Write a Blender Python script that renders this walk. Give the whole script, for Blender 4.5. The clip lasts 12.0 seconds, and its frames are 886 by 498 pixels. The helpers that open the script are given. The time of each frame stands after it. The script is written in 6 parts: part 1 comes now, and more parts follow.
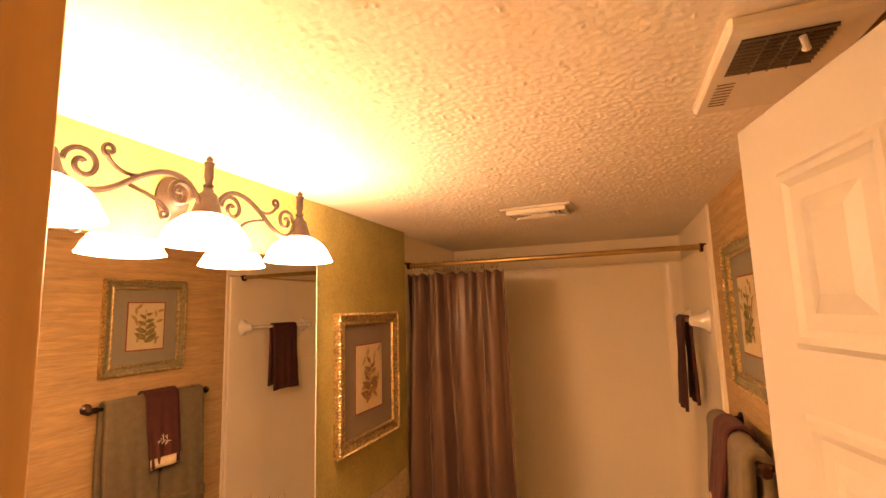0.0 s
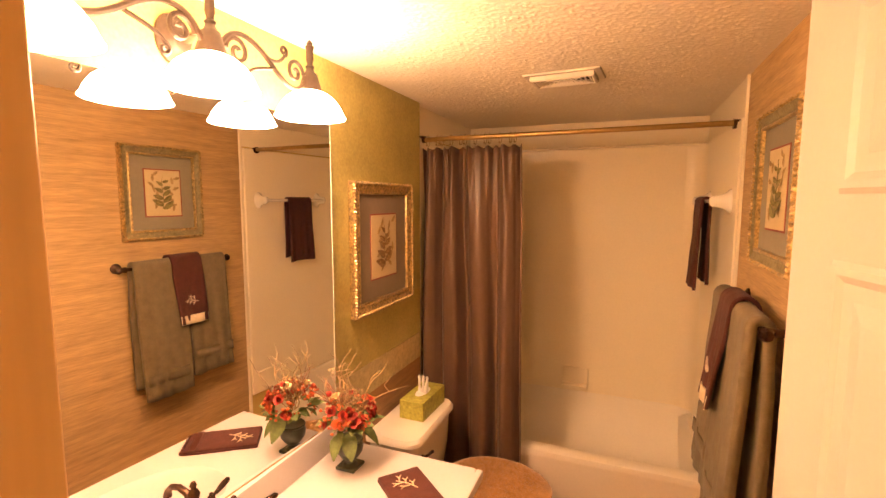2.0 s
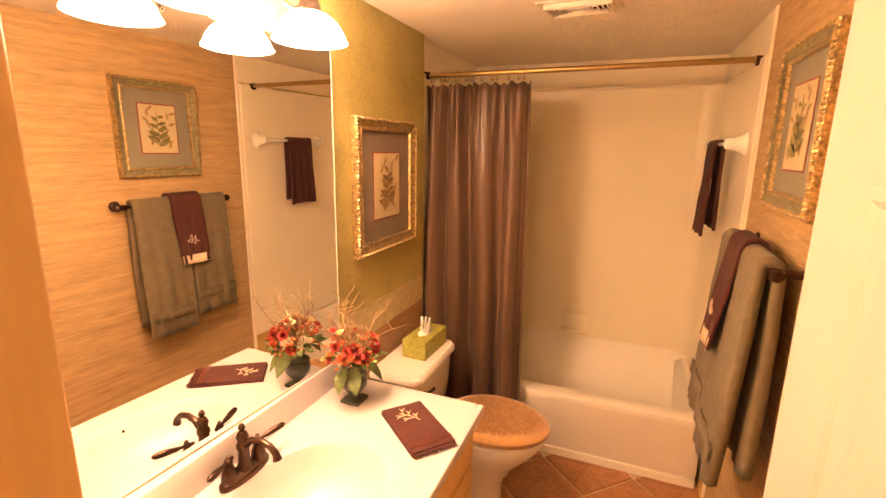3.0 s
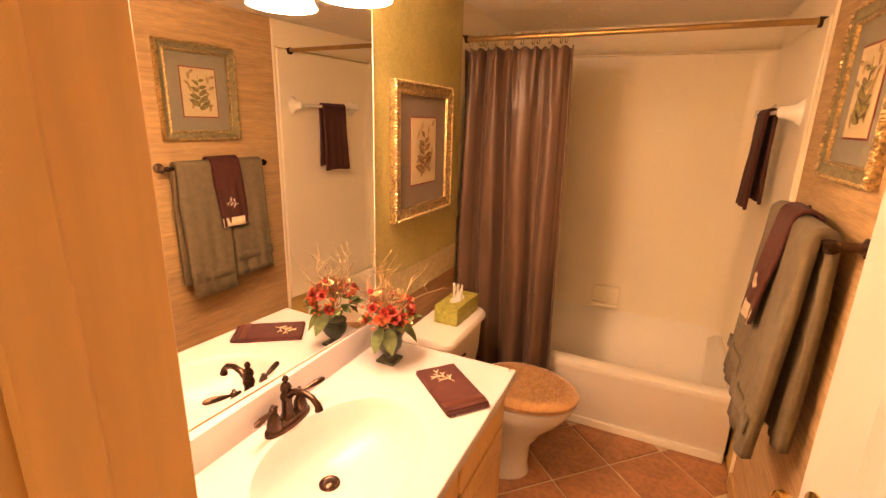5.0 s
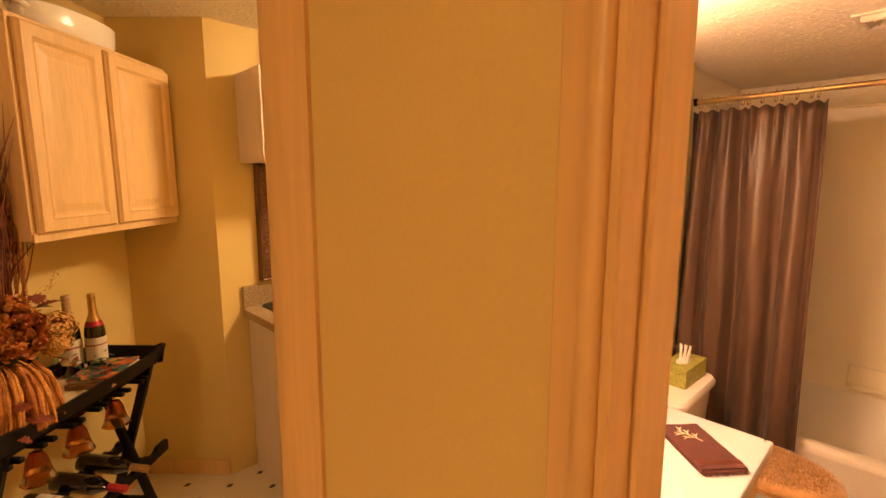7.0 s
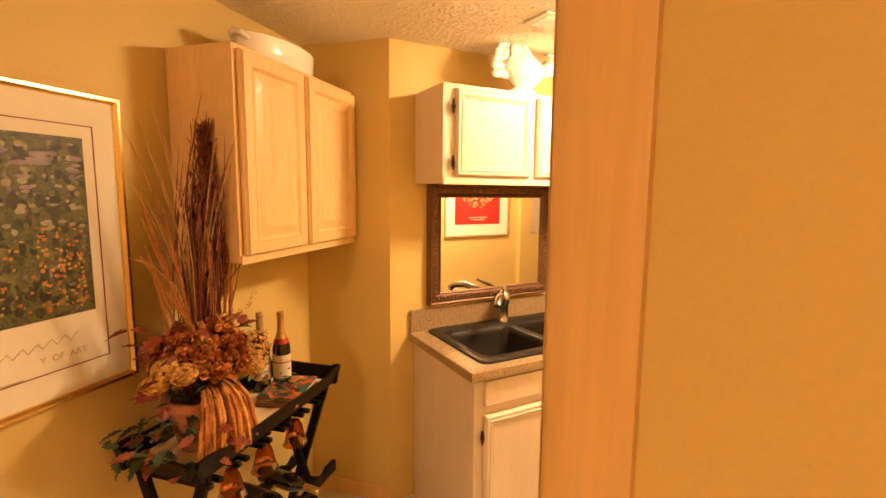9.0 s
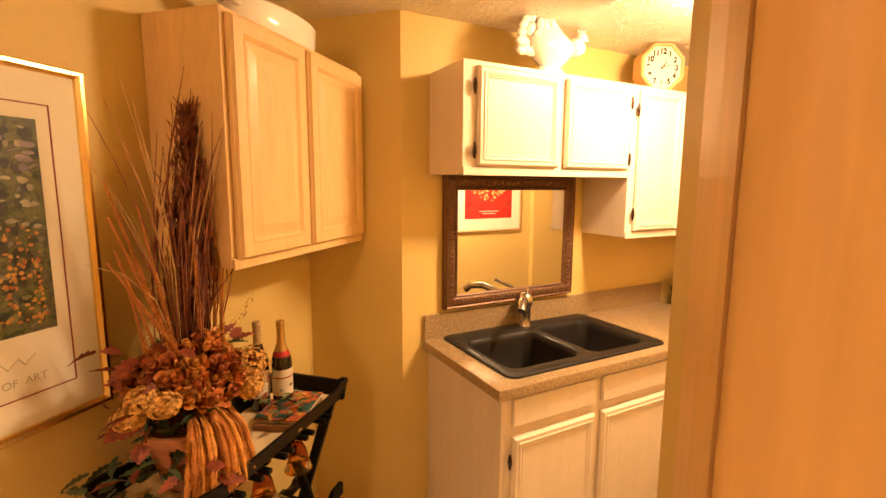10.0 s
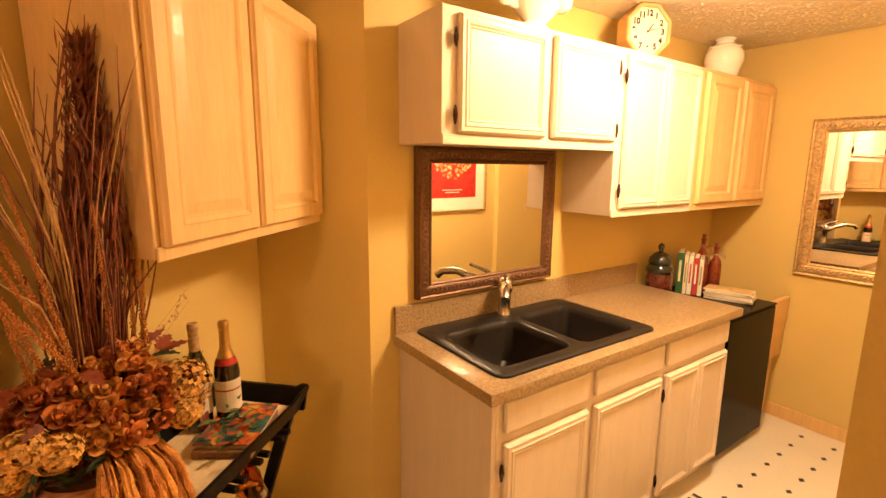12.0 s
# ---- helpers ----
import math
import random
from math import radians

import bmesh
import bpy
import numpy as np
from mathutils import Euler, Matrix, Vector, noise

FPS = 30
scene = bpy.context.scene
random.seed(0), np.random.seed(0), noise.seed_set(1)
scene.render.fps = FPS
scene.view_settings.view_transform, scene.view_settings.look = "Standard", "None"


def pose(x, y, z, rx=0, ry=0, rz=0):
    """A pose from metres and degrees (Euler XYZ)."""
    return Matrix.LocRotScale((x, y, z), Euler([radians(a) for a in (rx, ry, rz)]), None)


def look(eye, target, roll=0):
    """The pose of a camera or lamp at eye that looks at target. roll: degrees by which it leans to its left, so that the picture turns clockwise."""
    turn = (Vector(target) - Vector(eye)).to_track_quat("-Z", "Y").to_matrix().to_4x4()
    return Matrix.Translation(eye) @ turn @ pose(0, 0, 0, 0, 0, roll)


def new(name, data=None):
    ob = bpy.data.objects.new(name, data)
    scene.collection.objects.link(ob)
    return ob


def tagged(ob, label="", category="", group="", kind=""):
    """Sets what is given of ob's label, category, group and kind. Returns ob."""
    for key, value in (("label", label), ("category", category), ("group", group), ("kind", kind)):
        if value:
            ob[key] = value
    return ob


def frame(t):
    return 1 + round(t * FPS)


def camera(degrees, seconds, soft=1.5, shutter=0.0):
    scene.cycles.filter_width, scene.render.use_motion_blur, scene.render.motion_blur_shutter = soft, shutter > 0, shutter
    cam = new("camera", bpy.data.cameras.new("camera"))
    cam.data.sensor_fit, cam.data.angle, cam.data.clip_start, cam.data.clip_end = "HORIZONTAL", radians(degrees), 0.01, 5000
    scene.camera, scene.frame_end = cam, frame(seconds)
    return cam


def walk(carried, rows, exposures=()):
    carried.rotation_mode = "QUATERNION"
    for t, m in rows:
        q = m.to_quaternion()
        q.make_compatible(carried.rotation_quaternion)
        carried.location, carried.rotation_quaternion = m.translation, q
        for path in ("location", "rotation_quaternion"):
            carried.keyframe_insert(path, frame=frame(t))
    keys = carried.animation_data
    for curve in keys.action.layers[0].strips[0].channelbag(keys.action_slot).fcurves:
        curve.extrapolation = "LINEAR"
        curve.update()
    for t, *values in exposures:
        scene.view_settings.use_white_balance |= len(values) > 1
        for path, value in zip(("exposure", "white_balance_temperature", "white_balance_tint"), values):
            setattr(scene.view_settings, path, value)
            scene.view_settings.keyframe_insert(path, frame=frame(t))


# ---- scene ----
cam = camera(87.2, 12.0)
PATH = [
    (0, (1.051, 0.079, 1.772), (0.373, 1.943, 2.03), -1.6),
    (0.5, (1.046, 0.083, 1.755), (0.345, 1.949, 1.92), -0.9),
    (1, (1.041, 0.088, 1.739), (0.326, 1.956, 1.783), -0.5),
    (1.5, (1.036, 0.092, 1.719), (0.312, 1.954, 1.636), -0.1),
    (2, (1.028, 0.103, 1.693), (0.293, 1.952, 1.484), 0.1),
    (2.5, (1.018, 0.111, 1.671), (0.282, 1.942, 1.348), 0.4),
    (3, (1.005, 0.122, 1.65), (0.282, 1.939, 1.229), 0.9),
    (3.2, (1.001, 0.126, 1.642), (0.282, 1.936, 1.188), 1.2),
    (4.8, (0.987, 0.103, 1.62), (0.213, 1.869, 1.087), 1.2),
    (5, (0.974, 0.097, 1.622), (0.163, 1.846, 1.088), 1.6),
    (5.5, (0.983, 0.038, 1.632), (0.03, 1.73, 1.153), 1.3),
    (6, (0.968, -0.034, 1.61), (-0.159, 1.569, 1.209), 0.6),
    (6.5, (0.917, -0.14, 1.611), (-0.379, 1.347, 1.28), 0.2),
    (7, (0.866, -0.21, 1.621), (-0.558, 1.163, 1.328), 0.1),
    (7.5, (0.82, -0.282, 1.652), (-0.711, 0.976, 1.378), 0.3),
    (7.7, (0.826, -0.268, 1.645), (-0.767, 0.913, 1.387), 0.1),
    (9.3, (0.442, -0.257, 1.664), (-1.318, 0.66, 1.416), 0.3),
    (9.5, (0.396, -0.237, 1.663), (-1.368, 0.67, 1.411), 0.1),
    (10, (0.273, -0.22, 1.66), (-1.473, 0.717, 1.389), 0.3),
    (10.5, (0.163, -0.213, 1.652), (-1.554, 0.77, 1.36), 0.1),
    (11, (0.09, -0.201, 1.641), (-1.587, 0.842, 1.327), -0.0),
    (11.5, (0.03, -0.187, 1.634), (-1.611, 0.905, 1.296), 0.2),
    (12, (-0.01, -0.176, 1.623), (-1.632, 0.941, 1.276), 0.5),
]
EXPOSURES = [(0.0, -0.88, 7400, 15), (1.5, -0.62, 6950, 12), (2.5, -0.20, 6500, 10), (3.2, -0.08, 6400, 10), (4.8, -0.24, 6400, 10), (5.6, -0.26, 6400, 10), (6.5, -0.44, 6400, 10),
             (7.0, -0.26, 6450, 10), (7.7, 0.02, 6400, 10), (9.3, 0.18, 6450, 10), (12.0, 0.14, 6450, 10)]
walk(cam, [(t, look(eye, target, roll)) for t, eye, target, roll in PATH], EXPOSURES)

# ---- light ----
world = bpy.data.worlds.new("dim_surroundings")
scene.world = world
world.use_nodes = True
world.node_tree.nodes["Background"].inputs[0].default_value = (0.02, 0.014, 0.008, 1)
world.node_tree.nodes["Background"].inputs[1].default_value = 0.2
BATH_GLOW, KITCHEN_GLOW, HALL_GLOW = 140.0, 275.0, 140.0
WARM, WARM_KITCHEN, WARM_HALL = (1.0, 0.565, 0.32), (1.0, 0.67, 0.38), (1.0, 0.63, 0.38)


# ---- materials ----
def base_nodes(name):
    m = bpy.data.materials.new(name)
    m.use_nodes = True
    nt = m.node_tree
    return m, nt, nt.nodes["Principled BSDF"]


def mat(name, color, rough=0.5, metal=0.0, var=0.12, scale=6.0, bump=0.0, bscale=80.0, stretch=(1, 1, 1), second=None, coat=0.0, sheen=0.0):
    """A surface with two scales of variation and an optional fine relief."""
    m, nt, p = base_nodes(name)
    tc = nt.nodes.new("ShaderNodeTexCoord")
    mp = nt.nodes.new("ShaderNodeMapping")
    mp.inputs["Scale"].default_value = stretch
    nt.links.new(tc.outputs["Object"], mp.inputs["Vector"])
    big = nt.nodes.new("ShaderNodeTexNoise")
    big.inputs["Scale"].default_value, big.inputs["Detail"].default_value = scale, 6
    small = nt.nodes.new("ShaderNodeTexNoise")
    small.inputs["Scale"].default_value, small.inputs["Detail"].default_value = bscale, 4
    for n in (big, small):
        nt.links.new(mp.outputs[0], n.inputs["Vector"])
    add = nt.nodes.new("ShaderNodeMath")
    add.operation = "MULTIPLY_ADD"
    nt.links.new(small.outputs["Fac"], add.inputs[0])
    add.inputs[1].default_value = 0.5
    half = nt.nodes.new("ShaderNodeMath")
    half.operation = "MULTIPLY"
    half.inputs[1].default_value = 0.5
    nt.links.new(big.outputs["Fac"], half.inputs[0])
    nt.links.new(half.outputs[0], add.inputs[2])
    ramp = nt.nodes.new("ShaderNodeValToRGB")
    ramp.color_ramp.elements[0].position, ramp.color_ramp.elements[1].position = 0.33, 0.67
    lo = second or tuple(c * (1 - var) for c in color)
    hi = color if second else tuple(min(1, c * (1 + var)) for c in color)
    ramp.color_ramp.elements[0].color, ramp.color_ramp.elements[1].color = (*lo, 1), (*hi, 1)
    nt.links.new(add.outputs[0], ramp.inputs[0])
    nt.links.new(ramp.outputs[0], p.inputs["Base Color"])
    p.inputs["Roughness"].default_value, p.inputs["Metallic"].default_value = rough, metal
    p.inputs["Coat Weight"].default_value = coat
    p.inputs["Sheen Weight"].default_value = sheen
    if bump:
        b = nt.nodes.new("ShaderNodeBump")
        b.inputs["Strength"].default_value, b.inputs["Distance"].default_value = bump, 0.004
        nt.links.new(add.outputs[0], b.inputs["Height"])
        nt.links.new(b.outputs[0], p.inputs["Normal"])
    return m


def glow(name, color, strength):
    m, nt, p = base_nodes(name)
    p.inputs["Base Color"].default_value = (0.9, 0.85, 0.75, 1)
    p.inputs["Emission Color"].default_value = (*color, 1)
    p.inputs["Emission Strength"].default_value = strength
    return m


def glass(name, color, rough=0.02):
    m, nt, p = base_nodes(name)
    p.inputs["Base Color"].default_value = (*color, 1)
    p.inputs["Transmission Weight"].default_value = 1.0
    p.inputs["Roughness"].default_value = rough
    p.inputs["IOR"].default_value = 1.45
    return m


def silvered(name):
    m, nt, p = base_nodes(name)
    p.inputs["Base Color"].default_value = (0.92, 0.92, 0.90, 1)
    p.inputs["Metallic"].default_value, p.inputs["Roughness"].default_value = 1.0, 0.0
    return m


YELLOW = mat("yellow_wall_paint", (0.62, 0.455, 0.150), 0.6, var=0.05, scale=2.5, bump=0.12, bscale=140)
OLIVE = mat("olive_wallpaper", (0.40, 0.35, 0.12), 0.42, var=0.22, scale=5, bump=0.25, bscale=90)
GRASS = mat("grasscloth_wallpaper", (0.46, 0.31, 0.145), 0.62, var=0.30, scale=2.2, bump=0.7, bscale=9, stretch=(1, 1.4, 26))
BORDER = mat("border_wallpaper", (0.50, 0.42, 0.22), 0.5, var=0.25, scale=30, bump=0.2)
LOWER = mat("brown_lower_wallpaper", (0.33, 0.18, 0.08), 0.55, var=0.30, scale=2.2, bump=0.5, bscale=9, stretch=(1, 1.4, 26))
CEIL = mat("textured_ceiling_paint", (0.85, 0.79, 0.67), 0.85, var=0.05, scale=3, bump=0.35, bscale=190)
SURROUND = mat("cream_shower_panel", (0.90, 0.82, 0.64), 0.28, var=0.03, scale=2)
TRIM = mat("honey_maple_trim", (0.67, 0.425, 0.165), 0.44, var=0.10, scale=2, bump=0.03, bscale=9, stretch=(7, 7, 0.5), coat=0.05)
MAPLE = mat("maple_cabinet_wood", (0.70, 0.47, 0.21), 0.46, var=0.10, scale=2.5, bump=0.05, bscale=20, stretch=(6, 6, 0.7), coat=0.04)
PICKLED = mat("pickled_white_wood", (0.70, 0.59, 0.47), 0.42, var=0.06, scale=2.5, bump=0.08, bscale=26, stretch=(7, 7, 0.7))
VINYL = mat("cream_vinyl_floor", (0.70, 0.64, 0.52), 0.35, var=0.05, scale=4, bump=0.05, bscale=60)
DIAMOND = mat("dark_inlay", (0.035, 0.03, 0.025), 0.4, var=0.2)
TILE = mat("terracotta_tile", (0.34, 0.16, 0.07), 0.42, var=0.35, scale=9, bump=0.2, bscale=40)
GROUT = mat("pale_grout", (0.55, 0.43, 0.28), 0.85, var=0.15, scale=30, bump=0.3)
DOORWHITE = mat("white_door_paint", (0.47, 0.45, 0.41), 0.42, var=0.025, scale=3, bump=0.05, bscale=120)
PORCELAIN = mat("white_porcelain", (0.82, 0.79, 0.72), 0.12, var=0.015, scale=3, coat=0.5)
MARBLE = mat("cultured_marble", (0.60, 0.565, 0.58), 0.30, var=0.03, scale=2.5, coat=0.1)
BRONZE = mat("oil_rubbed_bronze", (0.060, 0.032, 0.021), 0.26, metal=0.75, var=0.35, scale=18, bump=0.1)
AGED = mat("aged_brown_metal", (0.032, 0.018, 0.010), 0.55, metal=0.1, var=0.35, scale=30, bump=0.25)
BRASS = mat("antique_brass", (0.42, 0.29, 0.12), 0.32, metal=0.9, var=0.12, scale=10)
GOLDM = mat("polished_brass", (0.80, 0.56, 0.20), 0.2, metal=1.0, var=0.08, scale=10)
SHADE = glow("lit_frosted_glass", WARM, BATH_GLOW)
DOME = glow("lit_ceiling_dome", WARM_KITCHEN, KITCHEN_GLOW)
# Glow of the unseen lamp added in the hall.
HALLDOME = glow("added_hall_fill_glow", WARM_HALL, HALL_GLOW)
def matte(m, level):
    """Turns a dark surface less shiny."""
    m.node_tree.nodes["Principled BSDF"].inputs["Specular IOR Level"].default_value = level
    return m


SILVER = silvered("mirror_silver")


# ---- mesh helpers ----
def box(bm, x0, x1, y0, y1, z0, z1, bevel=0.0, m=None, seg=1):
    r = bmesh.ops.create_cube(bm, size=1.0)
    vs = r["verts"]
    bmesh.ops.scale(bm, vec=(abs(x1 - x0), abs(y1 - y0), abs(z1 - z0)), verts=vs)
    bmesh.ops.translate(bm, vec=((x0 + x1) / 2, (y0 + y1) / 2, (z0 + z1) / 2), verts=vs)
    if bevel:
        es = list({e for v in vs for e in v.link_edges})
        r2 = bmesh.ops.bevel(bm, geom=es, offset=bevel, segments=seg, affect="EDGES", profile=0.6)
        vs = list({v for v in vs if v.is_valid} | {v for f in r2["faces"] for v in f.verts})
    if m is not None:
        bmesh.ops.transform(bm, matrix=m, verts=vs)
    return vs


def lathe(bm, profile, seg=24, m=None, squash=(1, 1)):
    """Turns a profile of (radius, height) round the z axis."""
    rings = []
    for r, z in profile:
        if r < 1e-5:
            rings.append([bm.verts.new((0, 0, z))])
        else:
            rings.append([bm.verts.new((r * squash[0] * math.cos(2 * math.pi * k / seg), r * squash[1] * math.sin(2 * math.pi * k / seg), z)) for k in range(seg)])
    for a, b in zip(rings, rings[1:]):
        for k in range(seg):
            q = [a[k % len(a)], a[(k + 1) % len(a)], b[(k + 1) % len(b)], b[k % len(b)]]
            q = [v for n, v in enumerate(q) if v not in q[:n]]
            if len(q) > 2:
                bm.faces.new(q)
    if m is not None:
        bmesh.ops.transform(bm, matrix=m, verts=[v for r in rings for v in r])


def tube(bm, pts, radius, seg=8, caps=True):
    """A round bar along points; radius is one number or one for each point."""
    pts = [Vector(p) for p in pts]
    rad = radius if isinstance(radius, (list, tuple)) else [radius] * len(pts)
    rings, up = [], Vector((0.02, 0.03, 1))
    for k, p in enumerate(pts):
        t = (pts[min(k + 1, len(pts) - 1)] - pts[max(k - 1, 0)]).normalized()
        side = t.cross(up)
        if side.length < 0.05:
            side = t.cross(Vector((1, 0.1, 0)))
        side.normalize()
        other = side.cross(t).normalized()
        up = other
        rings.append([bm.verts.new(p + rad[k] * (math.cos(2 * math.pi * a / seg) * side + math.sin(2 * math.pi * a / seg) * other)) for a in range(seg)])
    for a, b in zip(rings, rings[1:]):
        for k in range(seg):
            bm.faces.new((a[k], a[(k + 1) % seg], b[(k + 1) % seg], b[k]))
    if caps:
        bm.faces.new(rings[0])
        bm.faces.new(rings[-1])


def prism(bm, poly, z0, z1):
    lo = [bm.verts.new((x, y, z0)) for x, y in poly]
    hi = [bm.verts.new((x, y, z1)) for x, y in poly]
    n = len(poly)
    for k in range(n):
        bm.faces.new((lo[k], lo[(k + 1) % n], hi[(k + 1) % n], hi[k]))
    bm.faces.new(lo)
    bm.faces.new(hi)


def sheet(bm, rows):
    """A grid of points joined into faces."""
    vs = [[bm.verts.new(p) for p in r] for r in rows]
    for a, b in zip(vs, vs[1:]):
        for k in range(len(a) - 1):
            bm.faces.new((a[k], a[k + 1], b[k + 1], b[k]))


def finish(name, bm, material, smooth=False, thick=0.0):
    bmesh.ops.recalc_face_normals(bm, faces=bm.faces[:])
    me = bpy.data.meshes.new(name)
    bm.to_mesh(me)
    bm.free()
    me.materials.append(material)
    if smooth:
        me.shade_smooth()
        me.set_sharp_from_angle(angle=radians(42))
    ob = new(name, me)
    if thick:
        s = ob.modifiers.new("thickness", "SOLIDIFY")
        s.thickness, s.offset = thick, 0
    return ob


def part(name, bm, material, parent, label="", smooth=False, thick=0.0):
    ob = finish(name, bm, material, smooth, thick)
    ob.parent = parent
    ob.matrix_parent_inverse = parent.matrix_world.inverted() if parent.parent is None else Matrix()
    if label:
        ob["label"] = label
    return ob


def thing(name, label, category, m=None, group=""):
    """An empty at a thing's base; its parts are built in the empty's own axes."""
    ob = new(name)
    ob.empty_display_size = 0.05
    ob["place"] = 1
    if m is not None:
        ob.matrix_basis = m
    return tagged(ob, label, category, group)


def put(name, bm, material, parent, label="", smooth=False, thick=0.0):
    """A part in its parent's own axes."""
    ob = finish(name, bm, material, smooth, thick)
    ob.parent = parent
    if label:
        ob["label"] = label
    return ob


def structure(name, bm, material, label, smooth=False):
    return tagged(finish(name, bm, material, smooth), label, name.split("_")[0], kind="structure")


def B(*a, **k):
    bm = bmesh.new()
    box(bm, *a, **k)
    return bm


def P(poly, z0, z1):
    bm = bmesh.new()
    prism(bm, poly, z0, z1)
    return bm


def L(profile, seg=24, m=None, squash=(1, 1)):
    bm = bmesh.new()
    lathe(bm, profile, seg, m, squash)
    return bm


def T(pts, radius, seg=8):
    bm = bmesh.new()
    tube(bm, pts, radius, seg)
    return bm


# ---- structure ----
W, CB, CK = 1.46, 2.194, 2.40      # bath width, bath and kitchen ceiling heights
SINKX, FARY = -1.66, 3.30          # kitchen sink wall and far wall
DIAG = pose(0, 0, 0, 0, 0, 135)    # axes of the diagonal wall: x along it, y into it
LW = 1.226                         # the diagonal wall's face

structure("wall_between_rooms", P([(0.69, 0.15), (0.69, 0.27), (0, 0.27), (0, 2.348), (-0.04, 2.348), (-0.04, FARY), (-0.118, FARY), (-0.118, 0.337), (0.068, 0.15)], 0, CK + 0.02), YELLOW, "yellow painted wall between hall, kitchenette and bathroom")
structure("wall_hall_side", B(1.46, 2.6, 0.15, 0.27, 0, CK + 0.02), YELLOW, "yellow painted hall wall beside the bathroom door")
structure("wall_over_door", B(0.70, 1.46, 0.15, 0.27, 2.085, CK + 0.02), YELLOW, "yellow painted wall above the bathroom door")
structure("wall_bath_right", B(W, W + 0.12, 0.27, 3.36, 0, CK + 0.02), YELLOW, "plain wall behind the grasscloth")
structure("wall_bath_back", B(-0.118, W + 0.12, 3.36, 3.48, 0, CK + 0.02), SURROUND, "wall behind the tub")
structure("wall_sink", P([(SINKX, FARY + 0.12), (SINKX, 0.605), (-2.0, 0.266), (-2.09, 0.351), (-1.80, 0.65), (-1.80, FARY + 0.12)], 0, CK + 0.02), YELLOW, "yellow painted wall behind the sink with an angled return")
structure("wall_far", B(SINKX, -0.118, FARY, FARY + 0.12, 0, CK + 0.02), YELLOW, "yellow painted end wall of the kitchenette")
structure("wall_diagonal", B(-2.2, 1.602, LW, LW + 0.12, 0, CK + 0.02, m=DIAG), YELLOW, "yellow painted diagonal wall with a framed print")
# Two out-of-view walls, added to close the hall behind the camera.
structure("wall_hall_back", B(0.4, 2.72, -2.55, -2.42, 0, CK + 0.02), YELLOW, "unseen yellow back wall added to close the hall")
structure("wall_hall_right", B(2.6, 2.72, -2.42, 0.27, 0, CK + 0.02), YELLOW, "unseen yellow side wall added to close the hall")
structure("wall_jog", B(-0.17, -0.1185, 2.53, FARY, 0, CK - 0.002), YELLOW, "shallow yellow wall projection beside the red print")

# bathroom wall coverings, each a few millimetres proud of the wall
structure("wallpaper_olive", B(0, 0.004, 0.275, 2.347, 0.986, CB - 0.002), OLIVE, "olive green textured wallpaper")
structure("wallpaper_border", B(0, 0.0055, 0.275, 2.347, 0.850, 0.985), BORDER, "patterned wallpaper border strip")
structure("wallpaper_lower", B(0, 0.004, 0.275, 2.347, 0.0, 0.849), LOWER, "brown grasscloth below the border")
structure("wallpaper_grasscloth", B(W - 0.004, W, 0.275, 2.318, 0, CB - 0.002), GRASS, "tan grasscloth wallpaper with horizontal reeds")
structure("trim_shower_edge", B(W - 0.014, W, 2.320, 2.342, 0, CB - 0.002, bevel=0.003), SURROUND, "cream edge strip of the shower wall")
structure("wall_shower_upper", B(-0.04, W, 3.30, 3.36, 2.035, CB), SURROUND, "painted wall above the shower panels")
structure("wall_shower_sides", B(-0.04, -0.034, 2.349, 3.30, 2.035, CB - 0.002), SURROUND, "painted wall above the shower panels")
structure("wall_shower_sides_b", B(W - 0.006, W, 2.343, 3.30, 2.035, CB - 0.002), SURROUND, "painted wall above the shower panels")


def popcorn(name, x0, x1, y0, y1, z, step, label, grain=140, depth=0.0042):
    """A sprayed ceiling: one sheet with lumps."""
    nx, ny = int((x1 - x0) / step), int((y1 - y0) / step)
    bm = bmesh.new()
    rows = []
    for j in range(ny + 1):
        row = []
        for i in range(nx + 1):
            x, y = x0 + (x1 - x0) * i / nx, y0 + (y1 - y0) * j / ny
            h = noise.noise((x * grain, y * grain, 1.3)) + 0.6 * noise.noise((x * grain * 1.93, y * grain * 1.93, 7.1))
            row.append((x, y, z - depth * max(0.0, h + 0.05)))
        rows.append(row)
    sheet(bm, rows)
    return structure(name, bm, CEIL, label, smooth=True)


popcorn("ceiling_bath", -0.04, W, 0.27, 3.36, CB, 0.0048, "cream sprayed textured ceiling")
popcorn("ceiling_kitchen", -2.2, -0.11, -0.75, FARY + 0.02, CK, 0.0062, "cream sprayed textured ceiling", 95, 0.0075)
structure("ceiling_hall", B(-2.4, 2.72, -2.55, FARY + 0.2, CK + 0.012, CK + 0.1), CEIL, "cream ceiling slab over hall and kitchenette")

structure("floor_vinyl", P([(-2.4, -2.55), (2.72, -2.55), (2.72, 0.21), (-0.06, 0.21), (-0.06, 3.4), (-2.4, 3.4)], -0.06, 0.0), VINYL, "cream vinyl floor with small dark diamonds")
structure("floor_bath_bed", B(-0.06, W + 0.1, 0.21, 3.4, -0.06, -0.006), GROUT, "pale grout bed under diagonal tiles")


# ---- door trim ----
def casing(name, x0, x1, yf, z1, label):
    """A moulded upright casing on the hall face; its steps run across the width."""
    w = x1 - x0
    prof = [(0, 0), (0, -0.007), (0.05, -0.010), (0.48, -0.012), (0.56, -0.0135), (0.64, -0.017), (0.74, -0.0195), (0.90, -0.020), (0.97, -0.0175), (1, -0.012), (1, 0)]
    return structure(name, P([(x0 + w * a, yf + b) for a, b in prof], 0, z1), TRIM, label, smooth=True)


